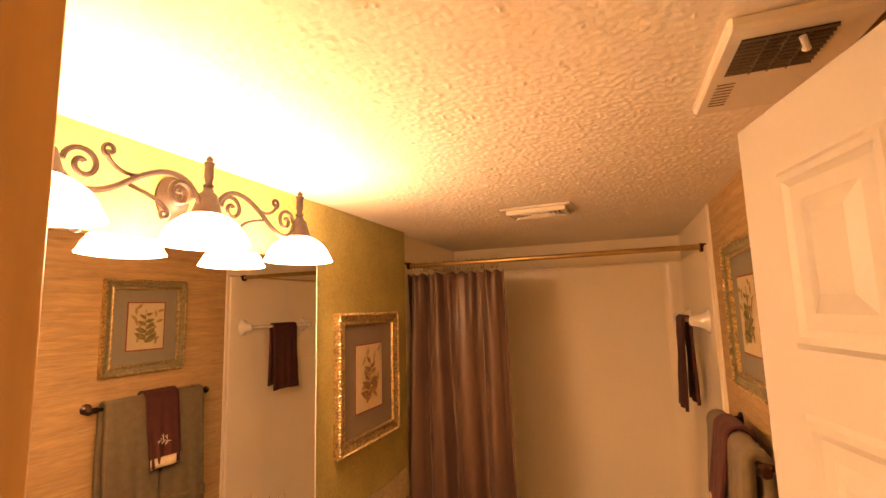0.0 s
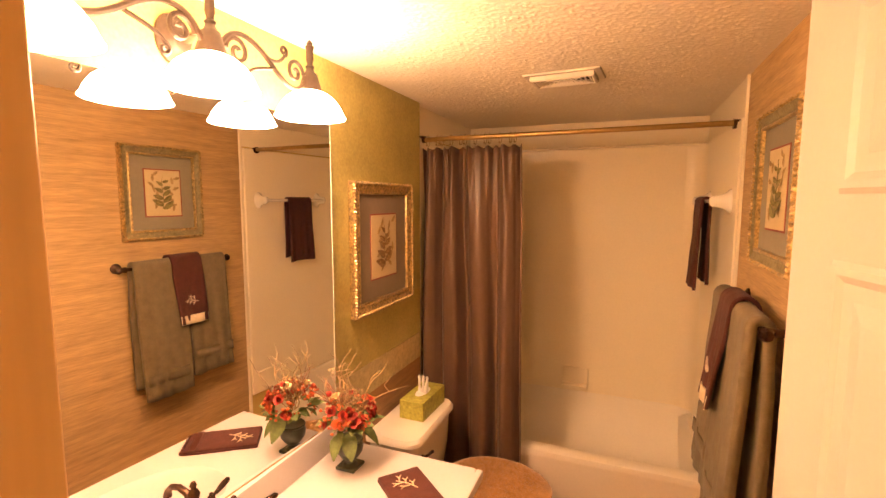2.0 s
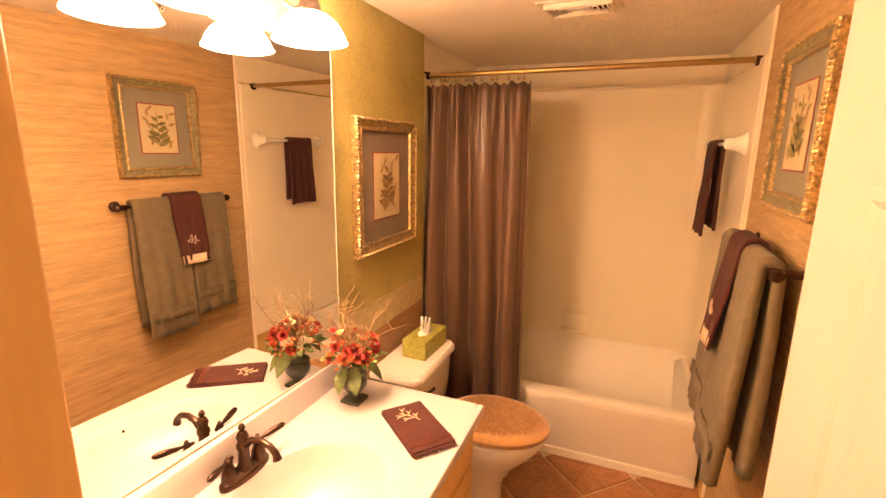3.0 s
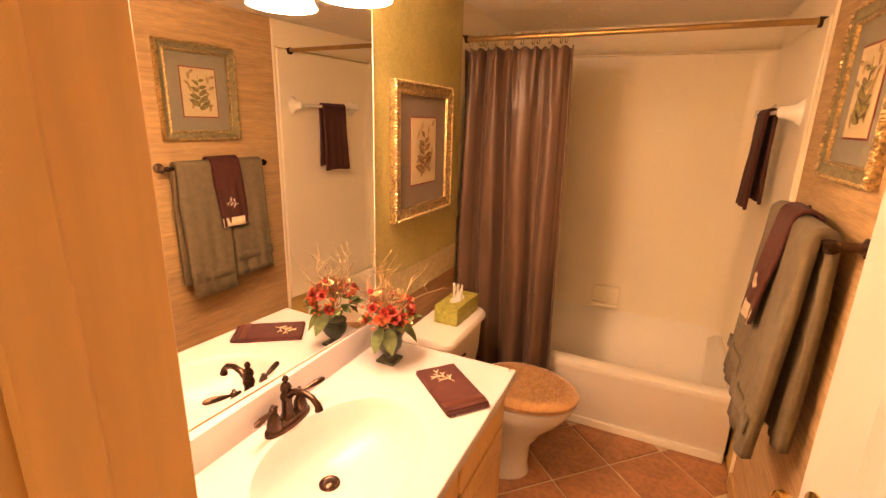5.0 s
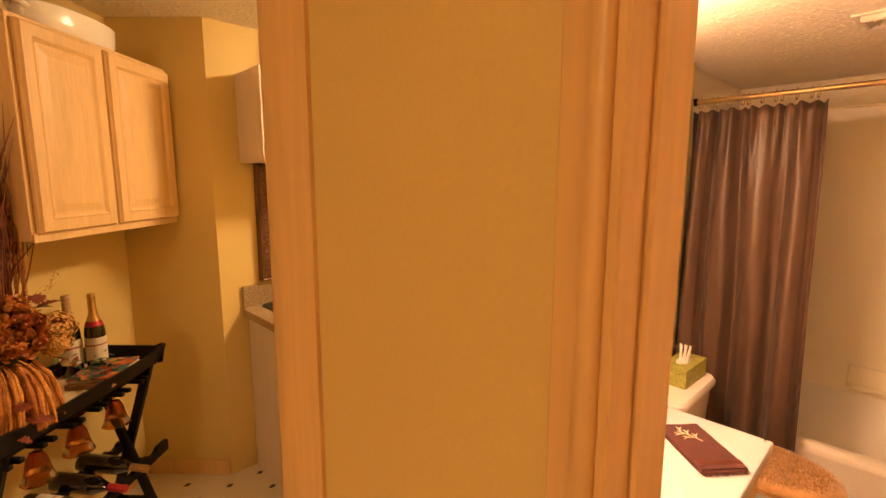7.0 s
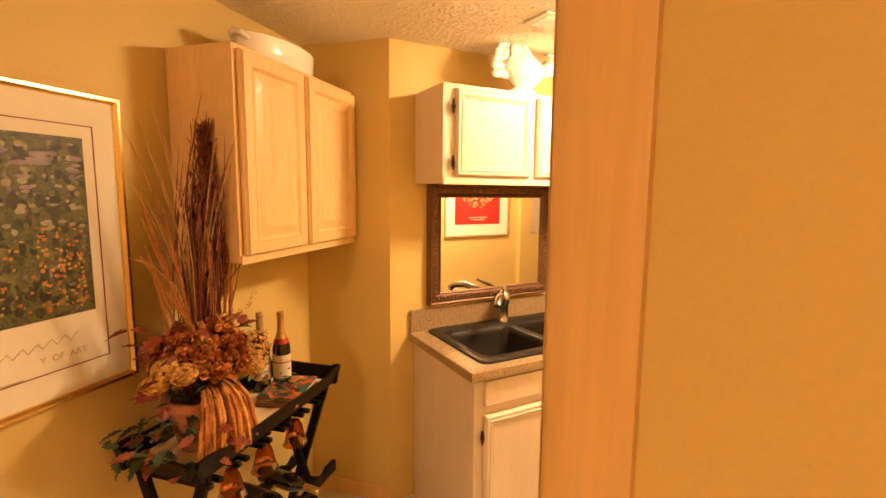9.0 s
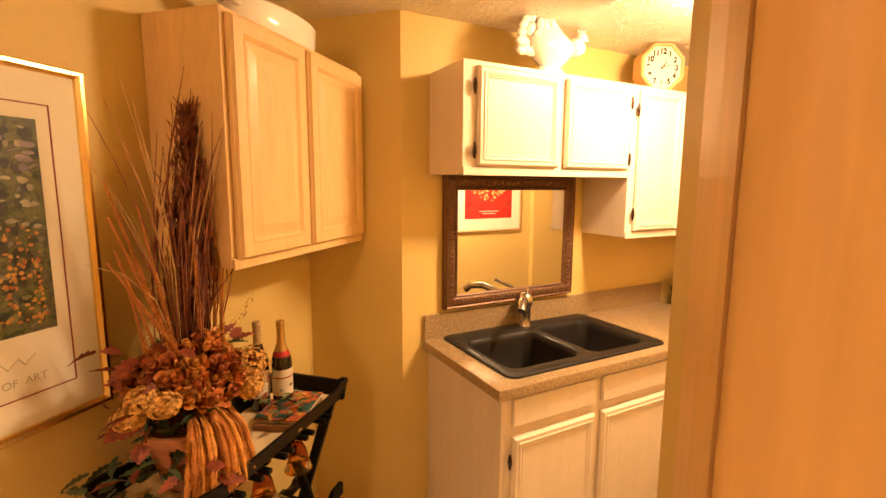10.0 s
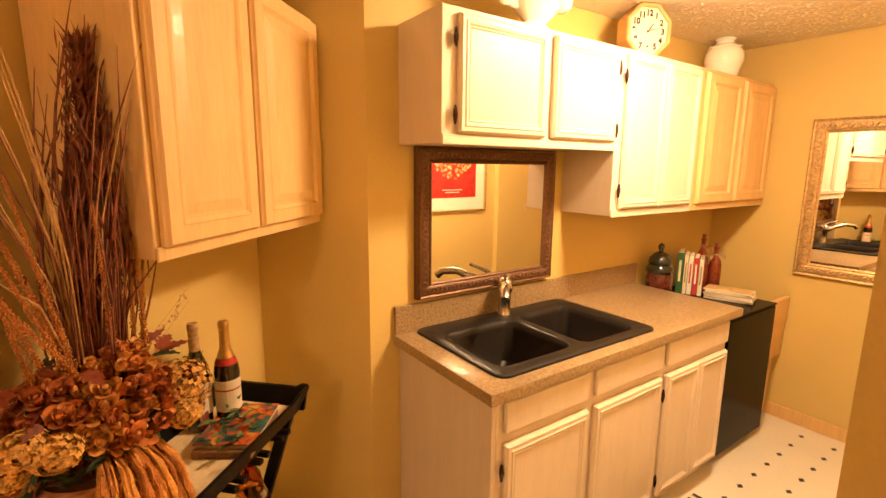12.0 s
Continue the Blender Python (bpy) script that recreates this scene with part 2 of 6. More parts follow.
casing("trim_door_left", 0.642, 0.690, 0.15, 2.15, "honey stained wooden door casing")
casing("trim_door_right", 1.53, 1.458, 0.15, 2.15, "honey stained wooden door casing")
structure("trim_door_head", B(0.642, 1.53, 0.126, 0.15, 2.085, 2.15, bevel=0.004), TRIM, "honey stained wooden head casing")
structure("trim_jamb_left", B(0.690, 0.701, 0.140, 0.276, 0, 2.085, bevel=0.002), TRIM, "honey stained wooden door jamb")
structure("trim_jamb_stop", B(0.701, 0.708, 0.185, 0.222, 0, 2.085, bevel=0.003), TRIM, "honey stained door stop strip")
structure("trim_jamb_right", B(1.446, 1.4595, 0.140, 0.27, 0, 2.085, bevel=0.002), TRIM, "honey stained wooden door jamb")
casing("trim_opening", 0.207, 0.070, 0.15, CK, "honey stained corner casing of the kitchenette opening")
structure("trim_opening_return", P([(-0.0105, 0.2285), (-0.0176, 0.2214), (0.0316, 0.1696), (0.0685, 0.1340), (0.0695, 0.1495)], 0, CK), TRIM, "honey stained casing wrapped round the angled wall end")

# baseboards
structure("baseboard_return", B(1.589, 1.600, 0.76, LW - 0.002, 0, 0.085, bevel=0.003, m=DIAG), TRIM, "honey wooden baseboard on the angled return wall")
structure("baseboard_diagonal", B(-1.5, 1.588, LW - 0.012, LW - 0.001, 0, 0.085, bevel=0.003, m=DIAG), TRIM, "honey wooden baseboard on the diagonal wall")
structure("baseboard_far", B(-1.2, -0.172, FARY - 0.012, FARY - 0.001, 0, 0.085, bevel=0.003), TRIM, "honey wooden baseboard on the end wall")
structure("baseboard_bath", B(W - 0.016, W - 0.0045, 0.3, 2.318, 0, 0.085, bevel=0.003), TRIM, "wooden baseboard below the grasscloth")


# ---- bathroom door ----
def bath_door():
    hinge, edge = Vector((1.440, 0.292)), Vector((1.290, 1.005))
    ang = math.degrees(math.atan2(edge.y - hinge.y, edge.x - hinge.x))
    d = thing("door", "white six-panel door standing open against the grasscloth wall", "door", pose(hinge.x, hinge.y, 0.012, 0, 0, ang))
    w, h, th = (edge - hinge).length, 2.055, 0.034
    bm = B(0, w, -th / 2 + 0.0, th / 2, 0, h, bevel=0.003)
    put("leaf", bm, DOORWHITE, d)
    st, mid = 0.105, 0.09
    pw = (w - 2 * st - mid) / 2
    for x0 in (st, st + pw + mid):
        for z0, z1 in ((0.20, 0.86), (1.05, 1.60), (1.69, 1.95)):
            for side in (1, -1):
                bm = bmesh.new()
                y = side * th / 2
                def ring(inset, out):
                    return [bm.verts.new((xx, y + side * out, zz)) for xx, zz in ((x0 + inset, z0 + inset), (x0 + pw - inset, z0 + inset), (x0 + pw - inset, z1 - inset), (x0 + inset, z1 - inset))]
                loops = [ring(0, 0.0006), ring(0.008, 0.006), ring(0.018, 0.006), ring(0.028, 0.0012), ring(0.050, 0.0012), ring(0.075, 0.007)]
                for a, b in zip(loops, loops[1:]):
                    for k in range(4):
                        bm.faces.new((a[k], a[(k + 1) % 4], b[(k + 1) % 4], b[k]))
                bm.faces.new(loops[-1])
                put("panel", bm, DOORWHITE, d)
    for side in (1, -1):
        m = pose(w - 0.055, side * th / 2, 0.99, -90 * side, 0, 0)
        k = put("knob", L([(0.032, 0), (0.032, 0.004), (0.022, 0.008), (0.011, 0.014), (0.011, 0.03), (0.022, 0.036), (0.027, 0.048), (0.024, 0.06), (0.012, 0.066), (0, 0.067)], 24, m), GOLDM, d, "polished brass knob", smooth=True)
    for z in (0.25, 1.02, 1.80):
        put("hinge", B(-0.012, 0.004, -0.030, -0.0175, z, z + 0.09, bevel=0.002), GOLDM, d)


bath_door()

# ---- tub and shower ----
TUBY = 2.49
TUBW = mat("worn_cream_enamel", (0.84, 0.79, 0.69), 0.45, var=0.03, scale=3)


def bathtub():
    t = thing("bathtub", "cream bathtub with a plain panelled apron", "bathtub")
    bm = bmesh.new()
    prof = [(TUBY + 0.008, 0.0), (TUBY + 0.008, 0.055), (TUBY - 0.004, 0.075), (TUBY, 0.30), (TUBY - 0.006, 0.325), (TUBY - 0.010, 0.345), (TUBY - 0.004, 0.362), (TUBY + 0.012, 0.370), (TUBY + 0.07, 0.370), (TUBY + 0.085, 0.360), (TUBY + 0.11, 0.20), (TUBY + 0.15, 0.10), (TUBY + 0.40, 0.08), (TUBY + 0.60, 0.10), (TUBY + 0.70, 0.20), (TUBY + 0.765, 0.34), (TUBY + 0.783, 0.41)]
    xs = [-0.018, 0.02, 0.06, 0.2, 0.8, 1.28, 1.37, 1.41, 1.4405]
    rows = []
    for i, x in enumerate(xs):
        end = i in (0, 1, len(xs) - 1, len(xs) - 2)
        rows.append([(x, y, max(z, 0.37) if end and y > TUBY + 0.07 else z) for y, z in prof])
    sheet(bm, rows)
    put("shell", bm, TUBW, t, smooth=True)
    put("skirt_trim", B(-0.018, 1.4405, TUBY - 0.010, TUBY + 0.006, 0.0, 0.045, bevel=0.006, seg=2), TUBW, t)


def shower_surround():
    s = thing("shower_surround", "cream moulded shower wall panels with a ledge", "shower wall")
    put("back_panel", B(-0.034, W - 0.008, 3.272, 3.297, 0.372, 2.025, bevel=0.002), SURROUND, s)
    put("side_panel", B(W - 0.02, W - 0.002, 2.345, 3.27, 0.372, 2.025, bevel=0.004), SURROUND, s)
    put("side_panel", B(-0.036, -0.02, 2.36, 3.27, 0.372, 2.025, bevel=0.004), SURROUND, s)
    put("top_ledge", B(-0.034, W - 0.022, 3.235, 3.299, 2.020, 2.034, bevel=0.005), SURROUND, s)
    for x in (-0.02, W - 0.02):
        bm = bmesh.new()
        c = 0.10
        sgn = 1 if x < 0.5 else -1
        rows = [[(x + sgn * (c - c * math.sin(a)), 3.272 - (c - c * math.cos(a)), z) for a in [math.pi / 2 * k / 8 for k in range(9)]] for z in (0.40, 2.02)]
        sheet(bm, rows)
        put("corner_cove", bm, SURROUND, s, smooth=True)
    d = thing("soap_dish", "cream moulded soap dish on the shower wall", "soap dish", pose(0.735, 3.272, 0.44))
    put("back_plate", B(-0.085, 0.085, -0.012, 0.0, 0, 0.13, bevel=0.01, seg=2), SURROUND, d, smooth=True)
    put("tray", B(-0.08, 0.08, -0.062, -0.0, 0.0, 0.022, bevel=0.008, seg=2), SURROUND, d, smooth=True)


bathtub()
shower_surround()

RODZ, RODY = 2.018, 2.445
FABRIC = mat("taupe_satin_fabric", (0.112, 0.064, 0.043), 0.40, var=0.16, scale=3, bump=0.10, bscale=160, sheen=0.05)
BROWNT = mat("dark_brown_terry", (0.060, 0.013, 0.009), 0.95, var=0.3, scale=40, bump=0.8, bscale=320, sheen=0.03)
OLIVET = mat("sage_terry", (0.140, 0.110, 0.060), 0.9, var=0.22, scale=30, bump=0.8, bscale=320, sheen=0.08)
CREAMT = mat("cream_ribbon", (0.62, 0.52, 0.36), 0.7, var=0.1, scale=40, bump=0.4)


def curtain():
    r = thing("curtain_rod", "antique brass shower curtain rod between end sockets", "curtain rod")
    put("rod", T([(-0.02, RODY, RODZ - 0.002), (W - 0.02, RODY, RODZ + 0.004)], 0.0125, 16), BRASS, r, smooth=True)
    for x in (-0.022, W - 0.018):
        put("socket", T([(x - 0.014, RODY, RODZ), (x + 0.016, RODY, RODZ)], [0.021, 0.018], 16), BRONZE, r, smooth=True)
    c = thing("shower_curtain", "taupe pleated fabric shower curtain drawn to one side", "shower curtain")
    bm = bmesh.new()
    rows = []
    nx, nz = 170, 40
    for j in range(nz + 1):
        v = j / nz
        z = 1.972 - v * 1.835
        row = []
        for i in range(nx + 1):
            u = i / nx
            spread = 0.552 + 0.045 * v
            x = -0.026 + spread * u
            gather = 0.45 + 0.55 * min(1, v * 2.2 + 0.1)
            ph = u * 2 * math.pi * 4.7 + 1.5 * math.sin(4.3 * u + 0.6) + 0.55 * math.sin(2.4 * v + 5 * u) + 0.5 * noise.noise((u * 3, v * 1.5, 11))
            deep = 0.65 + 0.5 * noise.noise((u * 4, 0.6 * v, 5))
            y = RODY - 0.012 - 0.030 * v + gather * (0.062 * deep * math.copysign(abs(math.sin(ph)) ** 0.75, math.sin(ph)) + 0.005 * math.sin(2.3 * ph + 1 + v) + 0.010 * math.sin(0.37 * ph + 2 * v))
            pinch = max(0.0, 1 - v * 5.5) * (0.5 + 0.5 * math.cos(u * 2 * math.pi * 6))
            y -= 0.016 * pinch * math.cos(u * 2 * math.pi * 12)
            y += 0.020 * noise.noise((u * 9, v * 2.2, 3)) + 0.003 * noise.noise((u * 14 + v * 2, v * 4, 7))
            drop = 0.012 * (0.5 - 0.5 * math.cos(u * 2 * math.pi * 12)) * max(0, 1 - v * 9)
            row.append((x + 0.010 * math.cos(ph) * gather, y, z - drop))
        rows.append(row)
    sheet(bm, rows)
    put("cloth", bm, FABRIC, c, smooth=True, thick=0.002)
    bm = bmesh.new()
    sheet(bm, [[(x, y - 0.004, z + (0.02 if k == 0 else -0.02)) for x, y, z in rows[-2]] for k in (0, 1)])
    put("hem", bm, FABRIC, c, smooth=True, thick=0.003)
    for k in range(12):
        u = (k + 0.5) / 12
        x = -0.012 + 0.53 * u + 0.012 * math.sin(k * 2.1)
        bm = bmesh.new()
        tube(bm, [(x + 0.002 * math.sin(a), RODY + 0.019 * math.sin(a), RODZ - 0.010 + 0.027 * math.cos(a)) for a in [2 * math.pi * q / 18 for q in range(19)]], 0.0016, 6)
        lathe(bm, [(0, -0.005), (0.005, 0), (0, 0.005)], 10, pose(x, RODY - 0.02, RODZ - 0.034))
        put("hook", bm, BRASS, c, "brass curtain hook", smooth=True)


curtain()


def draped(bm, y0, y1, x, z, rad, front, back, m=None, wave=0.006, flare=0.03, seed=0, ny=26):
    """Cloth folded over a bar that runs along y; front hangs on the -x side."""
    path = []
    for k in range(15):
        path.append((-rad - flare * (1 - k / 14) ** 1.0, -front * (1 - k / 14), 1 - k / 14))
    for k in range(1, 8):
        a = math.pi - math.pi * k / 8
        path.append((rad * math.cos(a), rad * math.sin(a), 0))
    for k in range(15):
        path.append((rad + 0.002, -back * k / 14, k / 14))
    rows = []
    for px, pz, hang in path:
        row = []
        for i in range(ny + 1):
            t = i / ny
            y = y0 + (y1 - y0) * t
            w = wave * hang * (math.sin(t * 9 + seed + 2 * hang) + 0.7 * math.sin(t * 21 + seed * 2)) + 0.003 * noise.noise((t * 6 + seed, pz * 8, px * 9))
            row.append((x + px + w, y + 0.008 * hang * math.sin(seed + 3 * hang) * (t - 0.5), z + pz + 0.004 * math.sin(t * 7 + seed) * hang))
        rows.append(row)
    sheet(bm, rows)
    if m is not None:
        bmesh.ops.transform(bm, matrix=m, verts=bm.verts[:])


def branch_motif(ob, m):
    """A small stitched sprig."""
    bm = bmesh.new()
    tube(bm, [m @ Vector((0, -0.030, 0)), m @ Vector((0.004, 0, 0)), m @ Vector((-0.002, 0.034, 0))], 0.0014, 5)
    for s, v in ((1, -0.018), (-1, -0.008), (1, 0.004), (-1, 0.014), (1, 0.024)):
        tube(bm, [m @ Vector((0, v, 0)), m @ Vector((s * 0.012, v + 0.010, 0)), m @ Vector((s * 0.026, v + 0.012, 0))], [0.0012, 0.0026, 0.001], 5)
        tube(bm, [m @ Vector((s * 0.012, v + 0.010, 0)), m @ Vector((s * 0.016, v + 0.022, 0))], [0.0022, 0.001], 5)
    put("stitched_sprig", bm, CREAMT, ob, "pale stitched sprig")


def towel(name, label, y0, y1, x, z, front, back, material, thick, seed, flare=0.03, band=None, group="towels on the bar", rad=0.016):
    t = thing(name, label, "towel", group=group)
    bm = bmesh.new()
    draped(bm, y0, y1, x, z, rad, front, back, seed=seed, flare=flare)
    ob = put("cloth", bm, material, t, smooth=True, thick=thick)
    if band:
        bm = bmesh.new()
        lo, hi, mt = band
        f0, f1 = 1 - lo, 1 - hi
        sheet(bm, [[(x - rad - flare * (1 - f) - thick / 2 - 0.003 - 0.004 * math.sin(9 * q / 12 + seed), y0 + 0.004 + (y1 - y0 - 0.008) * q / 12, z - front * (1 - f)) for q in range(13)] for f in (f0, (f0 + f1) / 2, f1)])
        put("woven_band", bm, mt, t, smooth=True, thick=0.004)
    return t


BARX, BARZ = 1.375, 1.345


def towel_rail():
    r = thing("towel_bar", "dark bronze towel bar with round knobs on the grasscloth wall", "towel bar")
    put("bar", T([(BARX, 1.52, BARZ), (BARX, 2.12, BARZ)], 0.009, 12), BRONZE, r, smooth=True)
    for y in (1.54, 2.10):
        put("post", L([(0.026, 0), (0.026, 0.006), (0.013, 0.014), (0.011, 0.05), (0.013, 0.07), (0.015, 0.08)], 20, pose(W - 0.005, y, BARZ, 0, -90, 0)), BRONZE, r, smooth=True)
        put("knob", L([(0, -0.02), (0.014, -0.014), (0.02, 0), (0.014, 0.014), (0, 0.02)], 18, pose(BARX, y - 0.03 if y < 1.8 else y + 0.03, BARZ, 90, 0, 0)), BRONZE, r, smooth=True)
    towel("bath_towel", "sage green terry bath towel folded over a bronze bar", 1.57, 1.825, BARX, BARZ, 0.69, 0.64, OLIVET, 0.030, 1, flare=0.040, band=(0.80, 0.88, OLIVET), rad=0.022)
    towel("bath_towel", "sage green terry bath towel folded over a bronze bar", 1.84, 2.09, BARX, BARZ, 0.63, 0.58, OLIVET, 0.030, 4, flare=0.045, band=(0.78, 0.86, OLIVET), rad=0.022)
    h = towel("hand_towel", "dark brown hand towel with a stitched sprig and cream band", 1.755, 1.93, BARX, BARZ + 0.012, 0.34, 0.30, BROWNT, 0.012, 2, flare=0.045, band=(0.86, 1.0, CREAMT), rad=0.037)
    branch_motif(h, pose(BARX - 0.079, 1.8425, BARZ - 0.20, 90, 0, -90) @ pose(0, 0, 0.004, 0, 0, -70))
    b = thing("shower_towel_bar", "white ceramic towel bar brackets inside the shower", "towel bar")
    for y in (2.45, 3.02):
        put("bracket", L([(0.040, 0), (0.038, 0.006), (0.026, 0.022), (0.019, 0.05), (0.017, 0.075), (0.010, 0.082), (0, 0.083)], 20, pose(W - 0.021, y, 1.69, 0, -90, 0), (1.35, 0.9)), PORCELAIN, b, smooth=True)
    put("bar", T([(W - 0.088, 2.445, 1.69), (W - 0.088, 3.025, 1.69)], 0.010, 12), PORCELAIN, b, smooth=True)
    towel("shower_hand_towel", "dark brown hand towel hung inside the shower", 2.64, 2.86, W - 0.088, 1.69, 0.43, 0.40, BROWNT, 0.014, 5, flare=0.02, group="brown hand towels")


towel_rail()

# ---- vanity ----
VZ, VX, VY0, VY1 = 0.772, 0.597, 0.285, 1.555
SINK = (0.318, 0.935)


def vanity():
    c = thing("vanity_cabinet", "pickled maple vanity cabinet with raised panel doors", "cabinet")
    put("body", B(0.01, 0.555, VY0, VY1 - 0.012, 0.10, VZ - 0.165, bevel=0.002), MAPLE, c)
    put("face_rail", B(0.537, 0.555, VY0, VY1 - 0.012, VZ - 0.1645, VZ - 0.0365), MAPLE, c)
    put("end_panel", B(0.01, 0.5365, VY1 - 0.030, VY1 - 0.012, VZ - 0.1645, VZ - 0.0365), MAPLE, c)
    put("toe_kick", B(0.01, 0.49, VY0, VY1 - 0.012, 0.0, 0.0995), MAPLE, c)
    ys = [0.30, 0.71, 1.12, 1.535]
    for a, b in zip(ys, ys[1:]):
        put("drawer_front", B(0.556, 0.574, a + 0.012, b - 0.012, 0.575, VZ - 0.055, bevel=0.005), MAPLE, c)
        d = put("door", B(0.556, 0.574, a + 0.012, b - 0.012, 0.12, 0.555, bevel=0.005), MAPLE, c)
        put("raised_panel", B(0.574, 0.580, a + 0.07, b - 0.07, 0.18, 0.495, bevel=0.0055), MAPLE, d)
    t = thing("countertop", "cream cultured marble vanity top with an oval basin", "countertop")
    bm = bmesh.new()
    sx, sy = SINK
    ax, ay = 0.195, 0.262
    n = 64
    hole = [(sx + ax * math.cos(2 * math.pi * k / n), sy + ay * math.sin(2 * math.pi * k / n)) for k in range(n)]
    def outer(k):
        dx, dy = math.cos(2 * math.pi * k / n) * ax, math.sin(2 * math.pi * k / n) * ay
        f = min(((VX - sx) / dx if dx > 0 else (0.004 - sx) / dx) if abs(dx) > 1e-6 else 1e9, ((VY1 - sy) / dy if dy > 0 else (VY0 - sy) / dy) if abs(dy) > 1e-6 else 1e9)
        return (sx + dx * f, sy + dy * f)
    prof = [(1.0, 0.0), (0.985, -0.004), (0.95, -0.018), (0.88, -0.055), (0.75, -0.095), (0.52, -0.122), (0.25, -0.134), (0.10, -0.137)]
    loops = [[bm.verts.new((*outer(k), VZ)) for k in range(n)]]
    for f, dz in prof:
        loops.append([bm.verts.new((sx + (x - sx) * f - (1 - f) * 0.072, sy + (y - sy) * f + (1 - f) * 0.012, VZ + dz)) for x, y in hole])
    for a, b in zip(loops, loops[1:]):
        for k in range(n):
            bm.faces.new((a[k], a[(k + 1) % n], b[(k + 1) % n], b[k]))
    bm.faces.new(loops[-1])
    put("basin", bm, MARBLE, t, smooth=True)
    put("front_edge", B(VX - 0.02, VX + 0.003, VY0, VY1 + 0.003, VZ - 0.036, VZ - 0.0005, bevel=0.006, seg=3), MARBLE, t, smooth=True)
    put("end_edge", B(0.004, VX - 0.0205, VY1 - 0.02, VY1 + 0.003, VZ - 0.036, VZ - 0.0005, bevel=0.006, seg=3), MARBLE, t, smooth=True)
    put("backsplash", B(0.0065, 0.047, VY0, VY1, VZ - 0.001, VZ + 0.100, bevel=0.005, seg=2), MARBLE, t, smooth=True)
    put("drain", L([(0.0, 0.006), (0.016, 0.005), (0.02, 0.001), (0.024, 0.003), (0.029, 0.002), (0.030, -0.002)], 24, pose(sx - 0.066, sy + 0.011, VZ - 0.1345)), BRONZE, t, "dark bronze drain", smooth=True)
    for y in (0.957, 0.981):
        put("overflow_hole", L([(0.0, 0.0016), (0.0048, 0.0014), (0.0052, -0.003)], 14, pose(0.4925, y, VZ - 0.033, 0, -58, 0)), BRONZE, t)


def vanity_faucet():
    f = thing("faucet", "oil-rubbed bronze two-handle bathroom faucet", "faucet", pose(0.098, 0.962, VZ))
    bm = bmesh.new()
    n = 32
    def oval(rx, ry, z):
        return [bm.verts.new((rx * math.copysign(abs(math.cos(2 * math.pi * k / n)) ** 0.8, math.cos(2 * math.pi * k / n)), ry * math.sin(2 * math.pi * k / n), z)) for k in range(n)]
    lp = [oval(0.030, 0.083, 0), oval(0.030, 0.083, 0.010), oval(0.027, 0.079, 0.016), oval(0.020, 0.068, 0.020)]
    for a, b in zip(lp, lp[1:]):
        for k in range(n):
            bm.faces.new((a[k], a[(k + 1) % n], b[(k + 1) % n], b[k]))
    bm.faces.new(lp[-1])
    put("base", bm, BRONZE, f, smooth=True)
    put("column", L([(0.023, 0.016), (0.021, 0.026), (0.016, 0.036), (0.0145, 0.075), (0.018, 0.082), (0.018, 0.090), (0.013, 0.100), (0.017, 0.114), (0.012, 0.126), (0.006, 0.131), (0.010, 0.140), (0.006, 0.150), (0, 0.153)], 20), BRONZE, f, smooth=True)
    put("spout", T([(0.004, 0, 0.086), (0.030, 0, 0.110), (0.062, 0, 0.117), (0.094, 0, 0.109), (0.112, 0, 0.092), (0.116, 0, 0.076)], [0.0105, 0.0100, 0.0090, 0.0088, 0.0095, 0.0125], 14), BRONZE, f, smooth=True)
    for s in (-1, 1):
        put("valve", L([(0.022, 0.016), (0.021, 0.026), (0.018, 0.042), (0.012, 0.058), (0.009, 0.064), (0.012, 0.070), (0.009, 0.078), (0.004, 0.081), (0.006, 0.086), (0, 0.090)], 18, pose(0, s * 0.052, 0)), BRONZE, f, smooth=True)
        a = radians(25 if s > 0 else -40)
        d = Vector((0.35 * math.cos(a), s, 0)).normalized()
        h = Vector((0, s * 0.052, 0.072))
        put("lever", T([h - d * 0.022, h - d * 0.016, h - d * 0.010, h + d * 0.015 + Vector((0, 0, 0.001)), h + d * 0.028 + Vector((0, 0, 0.002)), h + d * 0.055 + Vector((0, 0, 0.006)), h + d * 0.078 + Vector((0, 0, 0.008)), h + d * 0.086 + Vector((0, 0, 0.008))], [0.002, 0.006, 0.0045, 0.0045, 0.007, 0.0095, 0.0085, 0.003], 12), BRONZE, f, smooth=True)


vanity()
vanity_faucet()

# ---- wall mirror over the vanity ----
MTURN = -2.2
mm = pose(0.043, 1.501, 0.874, 0, 0, MTURN)
vm = thing("vanity_mirror", "large frameless mirror above the vanity backsplash", "mirror", mm)
put("glass", B(-0.006, 0.0, -1.212, 0, 0, 1.085), SILVER, vm)
put("edge_channel", B(-0.007, 0.003, -1.212, 0.0, -0.003, -0.0005, bevel=0.001), BRASS, vm)
put("side_bevel", B(-0.006, 0.0006, 0.0005, 0.006, -0.003, 1.085, bevel=0.001), mat("polished_glass_edge", (0.75, 0.78, 0.66), 0.1, var=0.02), vm)


# ---- vanity light ----
def spiral(c, r0, r1, a0, turns, n=26):
    return [Vector((0, c[0] + (r0 + (r1 - r0) * k / n) * math.cos(a0 + turns * 2 * math.pi * k / n), c[1] + (r0 + (r1 - r0) * k / n) * math.sin(a0 + turns * 2 * math.pi * k / n))) for k in range(n + 1)]


